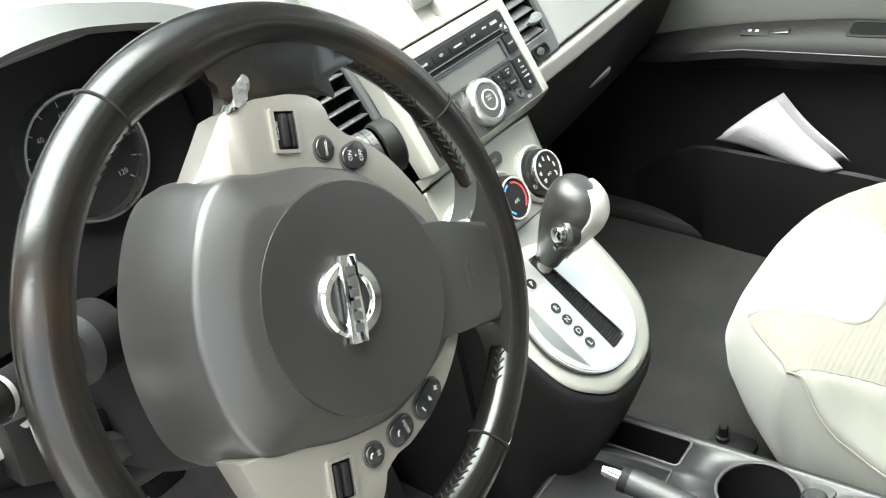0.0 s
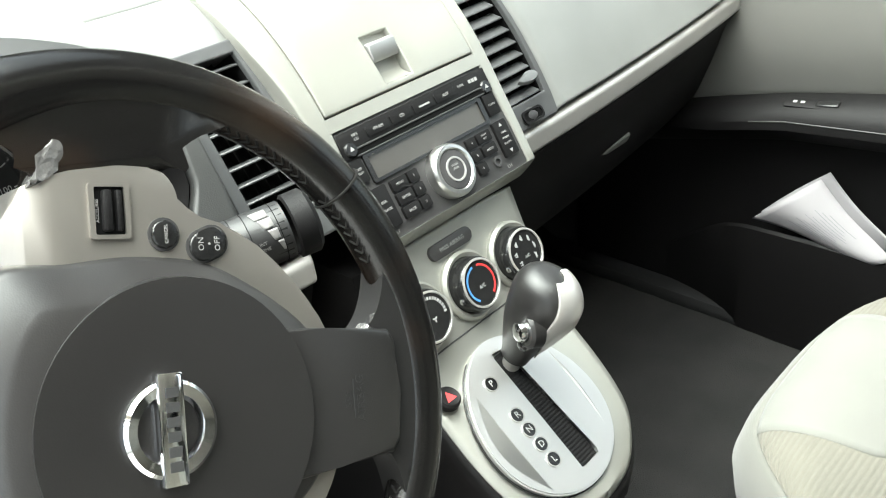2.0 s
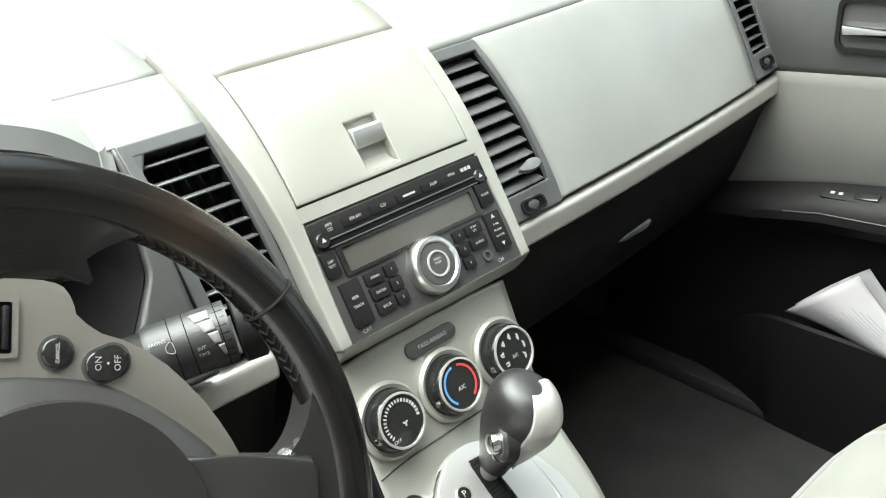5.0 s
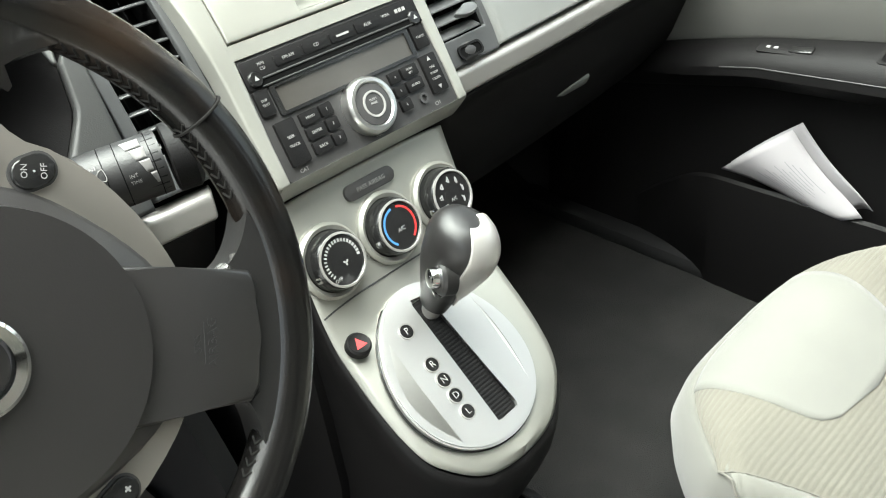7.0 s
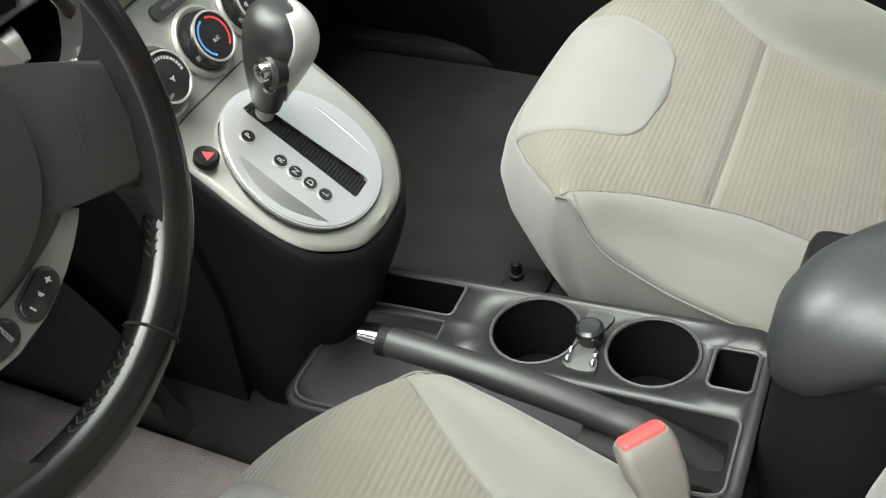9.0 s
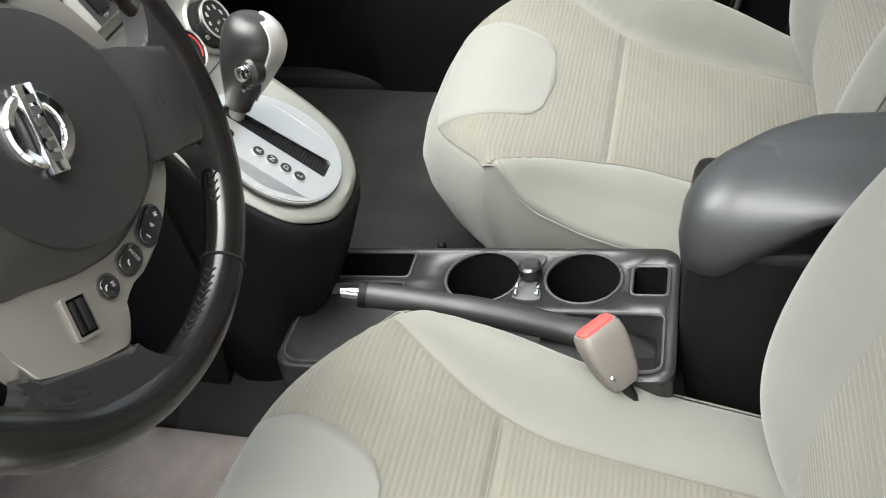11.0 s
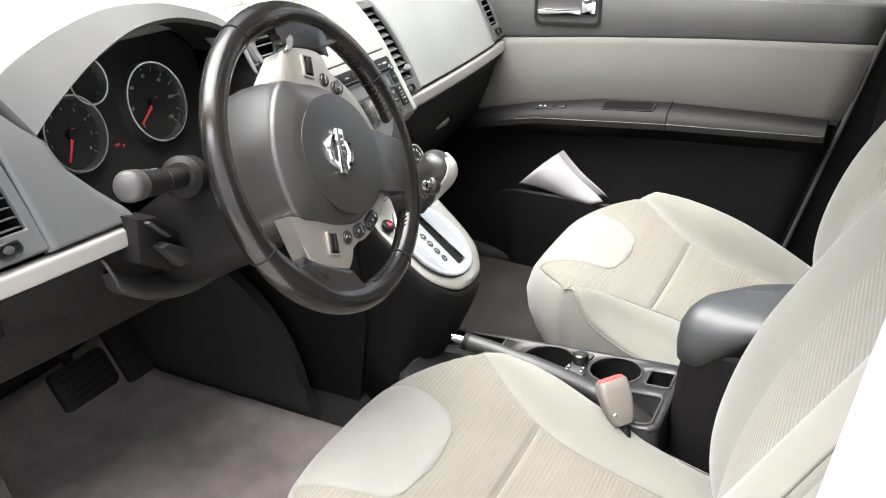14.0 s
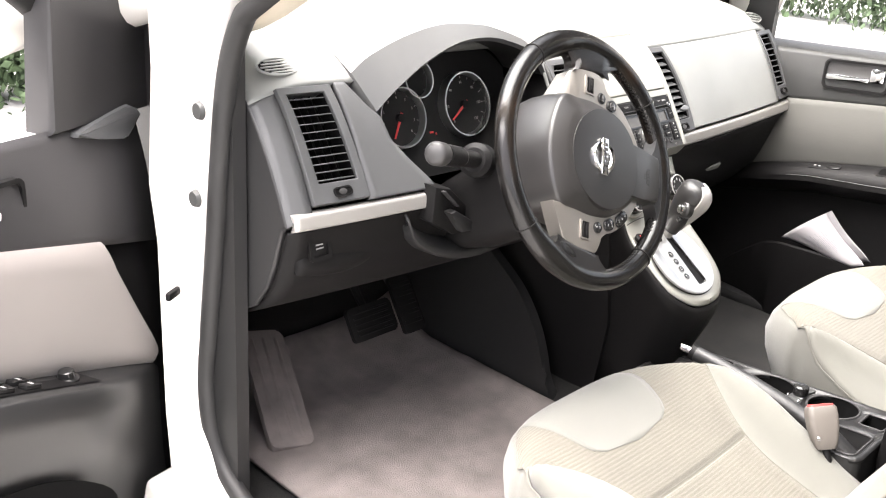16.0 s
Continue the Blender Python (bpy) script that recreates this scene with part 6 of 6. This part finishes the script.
    part("backrest", grid(lambda u, v: tuple(T @ back(2 * u - 1, v)), 44, nb), "fabric", s, "beige cloth backrest", solid=0.012)

    def bins(u, v):
        i = 0.04 + 0.90 * v
        k = min(int(i * nb), nb - 1)
        p, q = back((2 * u - 1) * 0.52, k / nb), back((2 * u - 1) * 0.52, (k + 1) / nb)
        f = i * nb - k
        return p.lerp(q, f) + Vector((0, 0.93, 0.36)) * (0.004 + 0.0015 * abs(math.sin(math.pi * v * 104)) ** 0.6)

    part("back_insert", grid(lambda u, v: tuple(T @ bins(u, v)), 20, 104 * 5), "rib", s, "taupe ribbed cloth insert", angle=180)
    rows = []
    for j in range(nb + 1):
        l, r = back(-1, j / nb), back(1, j / nb)
        thick = 0.11 - 0.03 * j / nb
        rows.append([T @ p for p in (l, l + Vector((-0.006, -0.04, -0.01)), l + Vector((0.03, -thick, -0.03)), r + Vector((-0.03, -thick, -0.03)), r + Vector((0.006, -0.04, -0.01)), r)])
    part("back_shell", loft(rows, closed=False, cap=False), "fabric", s, solid=0.004)
    for e in (-1, 1):
        part("seam", tube([T @ (back(e * 0.97, j / nb) + Vector((0, 0.001, 0.001))) for j in range(nb + 1)], 0.0014, 6), "seam", s)
    # headrest
    hr = [[T @ (Vector((0, -0.80 - 0.05, 0.955)) + Vector((0.125 * x, 0.045 * y, 0.075 * z))) for x, y, z in ((math.cos(a) * math.sin(b), math.sin(a) * math.sin(b), math.cos(b)) for a in [2 * math.pi * i / 24 for i in range(24)])] for b in [math.pi * (j + 0.5) / 14 for j in range(14)]]
    part("headrest", loft(hr), "fabric", s)
    for x in (-0.06, 0.06):
        part("headrest_post", tube([T @ Vector((x, -0.815, 0.82)), T @ Vector((x, -0.84, 0.93))], 0.006, 10), "chrome", s)
    return s


seat(-0.340, 0.0, 0.0, "beige cloth driver's seat with a pale front patch", 1)
seat(0.322, -0.056, 0.020, "beige cloth passenger seat with a pale front patch", -1)

# ---- passenger door, closed ----
pd = thing("passenger_door", "closed passenger door with beige cloth and black trim", "car door", at=(0.70, -0.2, 0.1))


def belt(y):
    """Lower edge of the upper trim; it climbs to the rear."""
    return float(np.interp(y, (-0.72, -0.62, -0.356, -0.128, 0.077, 0.33), (0.672, 0.665, 0.646, 0.625, 0.602, 0.570)))


def rest(y):
    """Upper edge of the armrest."""
    return float(np.interp(y, (-0.70, -0.485, -0.29, -0.15, -0.016, 0.116, 0.25), (0.524, 0.521, 0.515, 0.503, 0.479, 0.446, 0.405)))


def sheet(x, ys, zf0, zf1, bulge=0.0, ny=20, nz=10):
    def f(u, v):
        y = ys[0] + (door_rear(0.5 * (zf0(-0.6) + zf1(-0.6))) - ys[0]) * u
        z0, z1 = zf0(y), zf1(y)
        y += (door_rear(z0 + (z1 - z0) * v) - door_rear(0.5 * (z0 + z1))) * u ** 6
        return (x(y, v) if callable(x) else x - bulge * math.sin(math.pi * v), y, z0 + (z1 - z0) * v)
    return grid(f, ny, nz)


def door_rear(z):
    """The door's rear edge leans back as it climbs."""
    return -0.545 - 0.235 * (z - 0.233)


YB, YE = 0.33, -0.70
part("upper_trim", sheet(lambda y, v: 0.676 + 0.012 * v * v - 0.004 * math.sin(math.pi * v), (YB, YE), lambda y: belt(y), lambda y: 0.708 + 0.035 * (0.08 - y)), "trim", pd, "charcoal upper door trim", solid=0.01)
part("sill_top", sheet(lambda y, v: 0.684 + 0.075 * v, (YB, YE), lambda y: 0.708 + 0.035 * (0.08 - y), lambda y: 0.718 + 0.035 * (0.08 - y)), "trim", pd, solid=0.004)
part("cloth_panel", sheet(lambda y, v: 0.668 + 0.006 * (1 - v) - 0.010 * math.sin(math.pi * v), (YB, YE), lambda y: rest(y) - 0.01, lambda y: belt(y) + 0.001), "shaded_door_cloth", pd, "door panel of beige cloth, darkened for shade", solid=0.006)
# armrest: a swelling shelf with a window switch and a pull cup
sec = []
for i in range(25):
    y = 0.20 - 0.79 * i / 24
    z = rest(y)
    w = 0.050 * (min(1.0, max(0.0, (0.24 - y) / 0.16)) ** 0.6)
    lo = float(np.interp(y, (-0.6, -0.296, -0.02, 0.2), (0.502, 0.482, 0.456, 0.405)))
    sec.append([(0.680, y, lo - 0.050), (0.668 - w * 0.5, y, lo - 0.036), (0.664 - w, y, lo - 0.012), (0.664 - w, y, lo), (0.668 - w * 0.85, y, lo + 0.6 * (z - lo)), (0.668 - 0.4 * w, y, z - 0.004), (0.680, y, z)])
part("armrest", loft(sec), "black", pd, "dark door armrest")
part("armrest_joint", tube([(0.6135, y, float(np.interp(y, (-0.6, -0.296, -0.02, 0.2), (0.502, 0.482, 0.456, 0.405)))) for y in np.linspace(0.02, -0.585, 14)], 0.0009, 6), "trim", pd)
part("armrest_joint", tube([(0.613, -0.297, 0.470), (0.613, -0.297, 0.483), (0.625, -0.297, 0.504), (0.645, -0.297, 0.513), (0.668, -0.297, 0.517)], 0.0015, 6), "black", pd)
ax_ = Vector((0, -1, 0.10)).normalized()
up_ = Vector((1, 0, 0.40)).normalized()
swm = basis((0.637, -0.060, 0.4792), ax_, up_, ax_.cross(up_))
part("switch_plate", prism(rrect(0.085, 0.020, 0.004), 0.0016, swm, 0.0006), "black", pd)
part("window_switch", box((0.030, 0.012, 0.005), swm @ pose(0.012, 0, 0.0015, 0, -6, 0), 0.002), "gloss", pd)
part("switch_mark", merge(box((0.005, 0.004, 0.0004), swm, at=(-0.030, 0.0, 0.0018)), box((0.005, 0.004, 0.0004), swm, at=(-0.020, 0.0, 0.0018))), "ink", pd, smooth=False)
up_ = Vector((1, 0, 0.44)).normalized()
cup = basis((0.641, -0.215, 0.5015), ax_, up_, ax_.cross(up_))
part("pull_cup", ring_prism(rrect(0.110, 0.032, 0.008), rrect(0.100, 0.024, 0.006), 0.0018, cup), "black", pd)
part("pull_cup", prism(rrect(0.100, 0.024, 0.006), 0.001, cup), "void", pd)
# inner handle in its recess
hm = basis((0.668, -0.064, 0.676), (0, -1, 0.06), (0.10, 0.06, 1), (-1, 0, 0.1))
part("handle_bezel", ring_prism(rrect(0.140, 0.062, 0.012), rrect(0.130, 0.052, 0.010), 0.006, hm), "black", pd)
part("handle_cup", prism(rrect(0.130, 0.052, 0.010), 0.001, hm), "dark", pd)
part("door_handle", box((0.092, 0.012, 0.010), hm, 0.003, at=(-0.016, -0.006, 0.006)), "chrome", pd, "chrome inner door handle")
part("handle_pivot", box((0.030, 0.030, 0.012), hm, 0.004, at=(0.046, 0.005, 0.006)), "chrome", pd, "chrome handle pivot")
part("lock_knob", box((0.012, 0.014, 0.004), hm, 0.002, at=(0.050, 0.004, 0.013)), "strip", pd)
# lower door with its map pocket
part("lower_trim", sheet(lambda y, v: 0.690, (YB, YE), lambda y: 0.06, lambda y: rest(y) - 0.004), "black", pd, "black lower door trim", solid=0.01)
lip = curve([(0.20, 0.150), (0.10, 0.235), (0.03, 0.280), (-0.06, 0.288), (-0.14, 0.288), (-0.22, 0.286), (-0.32, 0.27)], 6)
sec = []
for k, (y, z) in enumerate(lip):
    q_ = min(1.0, (k + 0.5) / 16)
    w = 0.004 + 0.058 * (q_ * q_ * (3 - 2 * q_)) * math.sin(math.pi * min(1.0, 0.5 + 0.5 * max(0.0, (k - 24) / 14))) ** 0.5
    sec.append([(0.690, y, 0.06), (0.690 - w * 0.75, y, 0.10), (0.690 - w, y, z - 0.05), (0.690 - w, y, z - 0.004), (0.690 - w + 0.004, y, z), (0.690 - w + 0.010, y, z - 0.004), (0.690 - w + 0.012, y, z - 0.05), (0.688, y, z - 0.08)])
part("map_pocket", loft(sec), "black", pd, "black door map pocket")
# Lighter plastic along the crease stands in for its faint highlight.
part("panel_crease", tube(curve([(0.684, 0.04, 0.30), (0.684, 0.0, 0.375), (0.684, -0.04, 0.402), (0.684, -0.14, 0.412), (0.684, -0.24, 0.420), (0.684, -0.42, 0.435)], 6), 0.004, 8), "console", pd)
part("door_edge", loft([[(0.664, door_rear(z) + 0.004, z), (0.700, door_rear(z) + 0.006, z), (0.745, door_rear(z) - 0.02, z), (0.745, door_rear(z) - 0.16, z), (0.700, door_rear(z) - 0.16, z), (0.676, door_rear(z) - 0.016, z)] for z in np.linspace(0.06, 0.74, 10)]), "black", pd)
part("edge_strip", tube([(0.662, door_rear(z) - 0.004, z) for z in np.linspace(0.10, 0.70, 14)], 0.0045, 8), "trim", pd, "dark weather strip on the door's rear edge")
part("kick_strip", box((0.05, 1.0, 0.03), pose(0.672, -0.12, 0.108), 0.010), "console", pd)

# rolled leaflet in the map pocket
pp = thing("paper", "rolled white printed leaflet standing in the door pocket", "paper", at=(0.64, -0.1, 0.31))
tip, top_, low = Vector((0.628, 0.006, 0.300)), Vector((0.640, -0.076, 0.377)), Vector((0.632, -0.185, 0.288))
low2 = Vector((0.636, -0.150, 0.280))


def leaf(u, v):
    a = tip.lerp(top_, u)
    b = low2.lerp(low, u)
    p = a.lerp(b, v)
    return tuple(p + Vector((-0.016 * math.sin(math.pi * u) * (1 - 0.6 * v), 0, 0.004 * math.sin(3 * u + 5 * v))))


part("sheet", grid(leaf, 14, 14), "paper", pp, "white paper with faint print", solid=0.0008)
part("inner_sheet", grid(lambda u, v: tuple(Vector(leaf(u, v)) + Vector((0.014 + 0.014 * math.sin(math.pi * u), -0.006, 0.006))), 14, 10), "paper", pp, solid=0.0008)
for k in range(12):
    u = 0.26 + 0.050 * k
    v0 = 0.22 + 0.05 * (k % 3)
    v1 = v0 + 0.26 + 0.14 * ((k * 7) % 5) / 5
    bm = loft([[Vector(leaf(u + w, v)) + Vector((-0.0016, 0, 0.0004)) for v in np.linspace(v0, v1, 8)] for w in (0, 0.010)], closed=False, cap=False)
    part("print_line", bm, "greyink", pp, smooth=False)

# ---- driver's door, standing open ----
hinge = Vector((-0.775, 0.36, 0.0))
OPEN = 68
DO = Matrix.Translation(hinge) @ pose(0, 0, 0, 0, 0, -OPEN)
# in the door's own frame: y runs back from the hinge as minus, x = 0 is its inner face, outer side at minus x
dd = thing("driver_door", "open driver's door, beige cloth and dark trim inside, white outside", "car door", at=tuple(hinge))


def dsheet(xf, y0, y1, z0, z1, ny=16, nz=10):
    return grid(lambda u, v: tuple(DO @ Vector((xf(u, v), y0 + (y1 - y0) * u, z0(u) + (z1(u) - z0(u)) * v))), ny, nz)


part("outer_skin", dsheet(lambda u, v: -0.10 - 0.03 * math.sin(math.pi * v), 0.02, -0.98, lambda u: -0.10, lambda u: 0.68), "paint", dd, "white painted door skin", solid=0.01)
part("door_shell", loft([[DO @ Vector(p) for p in ((-0.10, y, -0.08), (-0.005, y, -0.05), (-0.005, y, 0.66), (-0.10, y, 0.68))] for y in (0.01, -0.97)]), "paint", dd)
def rest_z(y):
    """Upper edge of the door's armrest; it climbs to the rear."""
    return 0.308 + 0.36 * min(0.32, max(-0.06, -y))


def cloth_top(y):
    return 0.523 + 0.247 * min(0.35, max(-0.15, -0.076 - y))


part("upper_trim", dsheet(lambda u, v: 0.016 - 0.03 * v * v, 0.03, -0.97, lambda u: cloth_top(0.03 - 1.0 * u) - 0.005, lambda u: 0.675 + 0.015 * u), "door_trim", dd, "charcoal upper door trim", solid=0.012)
part("lower_trim", dsheet(lambda u, v: 0.006 + 0.012 * math.sin(math.pi * v), 0.06, -0.96, lambda u: 0.0, lambda u: cloth_top(0.06 - 1.02 * u) - 0.004), "black", dd, "black door trim", solid=0.008)
FRONT = curve([(0.0, 0.006), (0.12, 0.015), (0.45, -0.024), (0.78, -0.062), (1.0, -0.078)], 6)


def cloth(u, v):
    y = float(np.interp(v, [f[0] for f in FRONT], [f[1] for f in FRONT]))
    y = y + (-0.93 - y) * u ** 1.5
    z0, z1 = rest_z(y) - 0.006, cloth_top(y)
    rim_ = min(1.0, 8 * v, 8 * (1 - v), 30 * u)
    return tuple(DO @ Vector((0.018 + 0.014 * rim_ ** 0.5, y, z0 + (z1 - z0) * v)))


part("cloth_panel", grid(cloth, 24, 20), "lit_door_insert", dd, "door panel of beige cloth, light put into its colour", solid=0.008)
sec = []
for i in range(24):
    y = 0.028 - 0.90 * i / 23
    w = 0.020 + 0.075 * min(1.0, max(0.0, (0.03 - y) / 0.20)) ** 0.7
    z = rest_z(y) + 0.002
    sec.append([DO @ Vector(p) for p in ((0.0, y, 0.05), (0.030, y, 0.06), (0.5 * w + 0.012, y, z - 0.16), (w, y, z - 0.05), (w, y, z - 0.018), (w - 0.006, y, z - 0.008), (w - 0.02, y, z - 0.004), (0.0, y, z))])
part("armrest", loft(sec), "console", dd, "dark armrest with switches", bevel=0.004)
part("door_pocket", prism(curve([(0.14, 0.16), (0.20, 0.235), (0.32, 0.29), (0.5, 0.30), (0.6, 0.22), (0.5, 0.12), (0.25, 0.10)], 5, True), 0.002, DO @ basis((0.078, 0, 0), (0, -1, 0), (0, 0, 1), (1, 0, 0))), "void", dd)
kz = rest_z(-0.185)
kx = DO @ pose(0.052, -0.185, kz - 0.003)
part("mirror_knob", lathe([(0.016, 0.0), (0.016, 0.004), (0.011, 0.006), (0.010, 0.014), (0.007, 0.016), (0.0, 0.016)], kx, 24, False), "gloss", dd, "round mirror adjuster")
part("switch_plate", grid(lambda u, v: tuple(DO @ Vector((0.030 + 0.046 * u, -0.15 - 0.22 * v, rest_z(-0.15 - 0.22 * v) - 0.0005))), 2, 8), "black", dd)
for i in range(4):
    yy = -0.255 - 0.040 * (i // 2)
    sm_ = DO @ pose(0.044 + 0.020 * (i % 2), yy, rest_z(yy) + 0.002, -20, 0, 0)
    part("window_switch", box((0.014, 0.026, 0.008), sm_, 0.002), "gloss", dd)
    part("switch_mark", box((0.008, 0.004, 0.0005), sm_, at=(0, 0, 0.0043)), "ink", dd)
dh = DO @ basis((0.014, -0.262, 0.612), (0, -1, 0), (0, 0, 1), (1, 0, 0))
part("handle_bezel", ring_prism(rrect(0.140, 0.066, 0.012), rrect(0.130, 0.054, 0.010), 0.008, dh), "black", dd)
part("handle_cup", prism(rrect(0.130, 0.054, 0.010), 0.001, dh), "dark", dd)
part("door_handle", box((0.092, 0.012, 0.010), dh, 0.003, at=(0.016, -0.006, 0.006)), "chrome", dd, "chrome inner door handle")
# window frame and mirror cover of the open door
wf = curve([(-0.03, -0.01, 0.72), (-0.035, -0.08, 0.82), (-0.06, -0.30, 0.98), (-0.10, -0.55, 1.10), (-0.13, -0.80, 1.16), (-0.13, -0.95, 1.14), (-0.06, -0.97, 0.75)], 6)
part("window_frame", tube([DO @ Vector(p) for p in wf], 0.022, 10), "black", dd, "black window frame")
part("mirror_cover", prism([(0.128, 0.676), (0.112, 0.84), (0.105, 1.0), (0.0, 0.93), (-0.05, 0.84), (-0.065, 0.75), (-0.055, 0.68)], 0.042, DO @ basis((-0.036, 0, 0), (0, -1, 0), (0, 0, 1), (1, 0, 0)), 0.006), "door_trim", dd, "black triangular mirror cover")
part("mirror_foot", prism(curve([(0.093, 0.668), (0.070, 0.678), (0.003, 0.692), (-0.012, 0.690), (-0.030, 0.676), (0.0, 0.650), (0.012, 0.650)], 2, True), 0.018, DO @ basis((-0.004, 0, 0), (0, -1, 0), (0, 0, 1), (1, 0, 0)), 0.004), "bezel", dd)
b = grid(lambda u, v: tuple(DO @ Vector((-0.04 - 0.07 * v, -0.16 - 0.78 * u, 0.74 + v * (0.10 + 0.28 * min(1, 0.2 + u))))), 6, 6)
pane = part("window_pane", b, "glass", dd, "clear door glass", solid=0.004)
pane.visible_shadow = False
part("mirror_housing", loft([[DO @ Vector((-0.20 + 0.085 * c * f, -0.02 + 0.05 * d_, 0.80 + 0.07 * s_ * f)) for c, s_ in [(math.cos(2 * math.pi * i / 20), math.sin(2 * math.pi * i / 20)) for i in range(20)]] for d_, f in ((-1, 0.95), (-0.6, 1.0), (0.3, 0.9), (0.9, 0.5))]), "paint", dd, "white door mirror housing")
part("check_strap", box((0.03, 0.008, 0.012), pose(-0.782, 0.222, 0.463, 0, 0, 30), 0.003), "black", shell)

# ---- pedals, footrest, mat ----
for nm, x, y, z, w, h, lab in (("brake_pedal", -0.380, 0.272, 0.283, 0.098, 0.060, "worn black rubber brake pedal"), ("accelerator_pedal", -0.272, 0.300, 0.275, 0.05, 0.11, "black hanging metal accelerator pedal")):
    p = thing(nm, lab, "pedal", at=(x, y, z))
    m = slope((x, y, z), (0.55, 0.83))
    part("pad", prism(rrect(w, h, 0.008), 0.010, m, 0.003), "black", p)
    for k in range(5):
        part("tread_rib", box((w * 0.8, h * 0.07, 0.003), m, 0.001, 1, at=(0, h * (-0.32 + 0.16 * k), 0.0105)), "black", p)
    part("pedal_arm", tube(curve([(x, y + 0.01, z + 0.01), (x + 0.01, y + 0.09, z + 0.09), (x + 0.02, y + 0.12, z + 0.20)], 5), 0.008, 8), "black", p)
fr = thing("footrest", "grey ribbed rubber footrest beside the carpet", "footrest", at=(-0.6, 0.4, 0.12))
fy_ = Vector((0.055, 0.160, 0.100)).normalized()
fx_ = (Vector((1, 0, 0)) - fy_ * fy_.x).normalized()
fm = basis((-0.536, 0.335, 0.172), fx_, fy_, fx_.cross(fy_))
part("rest_pad", prism(rrect(0.078, 0.23, 0.012), 0.014, fm, 0.005), "mat", fr)
for k in range(3):
    part("rest_rib", box((0.008, 0.20, 0.006), fm, 0.003, 1, at=(-0.022 + 0.022 * k, 0, 0.014)), "mat", fr)
tagged(part("floor_mat", grid(lambda u, v: (-0.635 + 0.495 * u, -0.42 + 0.90 * v, floor_z(-0.635 + 0.495 * u, -0.42 + 0.90 * v) + 0.010 + 0.0018 * noise.noise((u * 14, v * 20, 3))), 30, 44), "mat", None, solid=0.008), "dusty grey-brown carpet floor mat, worn with pale spots", "floor mat")
spots = thing("mat_stains", "pale worn patches on the floor mat", "stain", kind="stuff")
for x, y, r in ((-0.36, 0.13, 0.022), (-0.44, 0.02, 0.03)):
    part("stain", grid(lambda u, v: (x + r * v * math.cos(6.283 * u) * (1 + 0.3 * math.sin(19 * u)), y + 0.4 * r * v * math.sin(6.283 * u), floor_z(-0.34, y) + 0.0135), 24, 3), "beige", spots)

# ---- outside: far hedge and trees beyond the windows ----
def tree(x, y, h, seed):
    rnd = random.Random(seed)
    t = thing("tree", "leafy green tree standing far from the car", "tree", "far trees", at=(x, y, -0.3))
    part("trunk", tube([(x, y, -0.4), (x + 0.1, y, h * 0.3), (x - 0.05, y + 0.1, h * 0.62)], [0.22, 0.16, 0.07], 8), "bark", t)
    verts, faces = [], []
    for _ in range(1500):
        a, b = rnd.uniform(0, 6.283), rnd.gauss(0, 0.42)
        rr = (0.30 + 0.1 * math.sin(3 * a + seed)) * h * rnd.uniform(0.35, 1.0)
        c = Vector((x + rr * math.cos(a) * math.cos(b), y + rr * math.sin(a) * math.cos(b), h * 0.66 + rr * 1.15 * math.sin(b)))
        q = Euler((rnd.uniform(0, 6), rnd.uniform(0, 6), 0)).to_matrix()
        s = rnd.uniform(0.10, 0.24)
        n0 = len(verts)
        verts += [c + q @ Vector((s * i, s * 0.6 * j, 0)) for i, j in ((-1, 0), (0, -1), (1, 0), (0, 1))]
        faces.append((n0, n0 + 1, n0 + 2, n0 + 3))
    me = bpy.data.meshes.new("crown")
    me.from_pydata([tuple(v) for v in verts], [], faces)
    me.materials.append(M["leaf"])
    o = new("crown", me)
    o.parent = t
    o.matrix_parent_inverse = Matrix.Translation(-t.location)


for i, (x, y, h) in enumerate(((16, 6, 6.0), (20, -1, 7.0), (15, 13, 6.5), (24, 8, 8.0), (-10, 17, 7.0), (26, 16, 7.5))):
    tree(x, y, h, i)


def hedge(name, x0, y0, x1, y1, h, w, seed, size=1.0):
    """A row of shrubs: many small leaves in an uneven mass."""
    rnd = random.Random(seed)
    verts, faces = [], []
    for _ in range(20000):
        f = rnd.random()
        q = rnd.gauss(0, 0.34)
        top = h * (0.75 + 0.25 * noise.noise((f * 9, seed, 0)))
        c = Vector((x0 + (x1 - x0) * f, y0 + (y1 - y0) * f, -0.32 + top * rnd.random() ** 0.8))
        n = Vector((y1 - y0, x0 - x1, 0)).normalized()
        c += n * q * w * (1.1 - 0.6 * (c.z + 0.32) / h)
        r = Euler((rnd.uniform(0, 6), rnd.uniform(0, 6), 0)).to_matrix()
        k = rnd.uniform(0.018, 0.045) * size
        n0 = len(verts)
        verts += [c + r @ Vector((k * i, k * 0.6 * j, 0)) for i, j in ((-1, 0), (0, -1), (1, 0), (0, 1))]
        faces.append((n0, n0 + 1, n0 + 2, n0 + 3))
    me = bpy.data.meshes.new(name)
    me.from_pydata([tuple(v) for v in verts], [], faces)
    me.materials.append(M["leaf"])
    return tagged(new(name, me), "dense green leafy hedge beside the car park", "hedge", kind="stuff")


hedge("hedge", -1.2, 4.75, 1.75, 4.60, 1.5, 0.6, 3)
hedge("hedge", 10.51, 0.63, 10.51, 7.63, 1.5, 0.9, 5, 1.35)
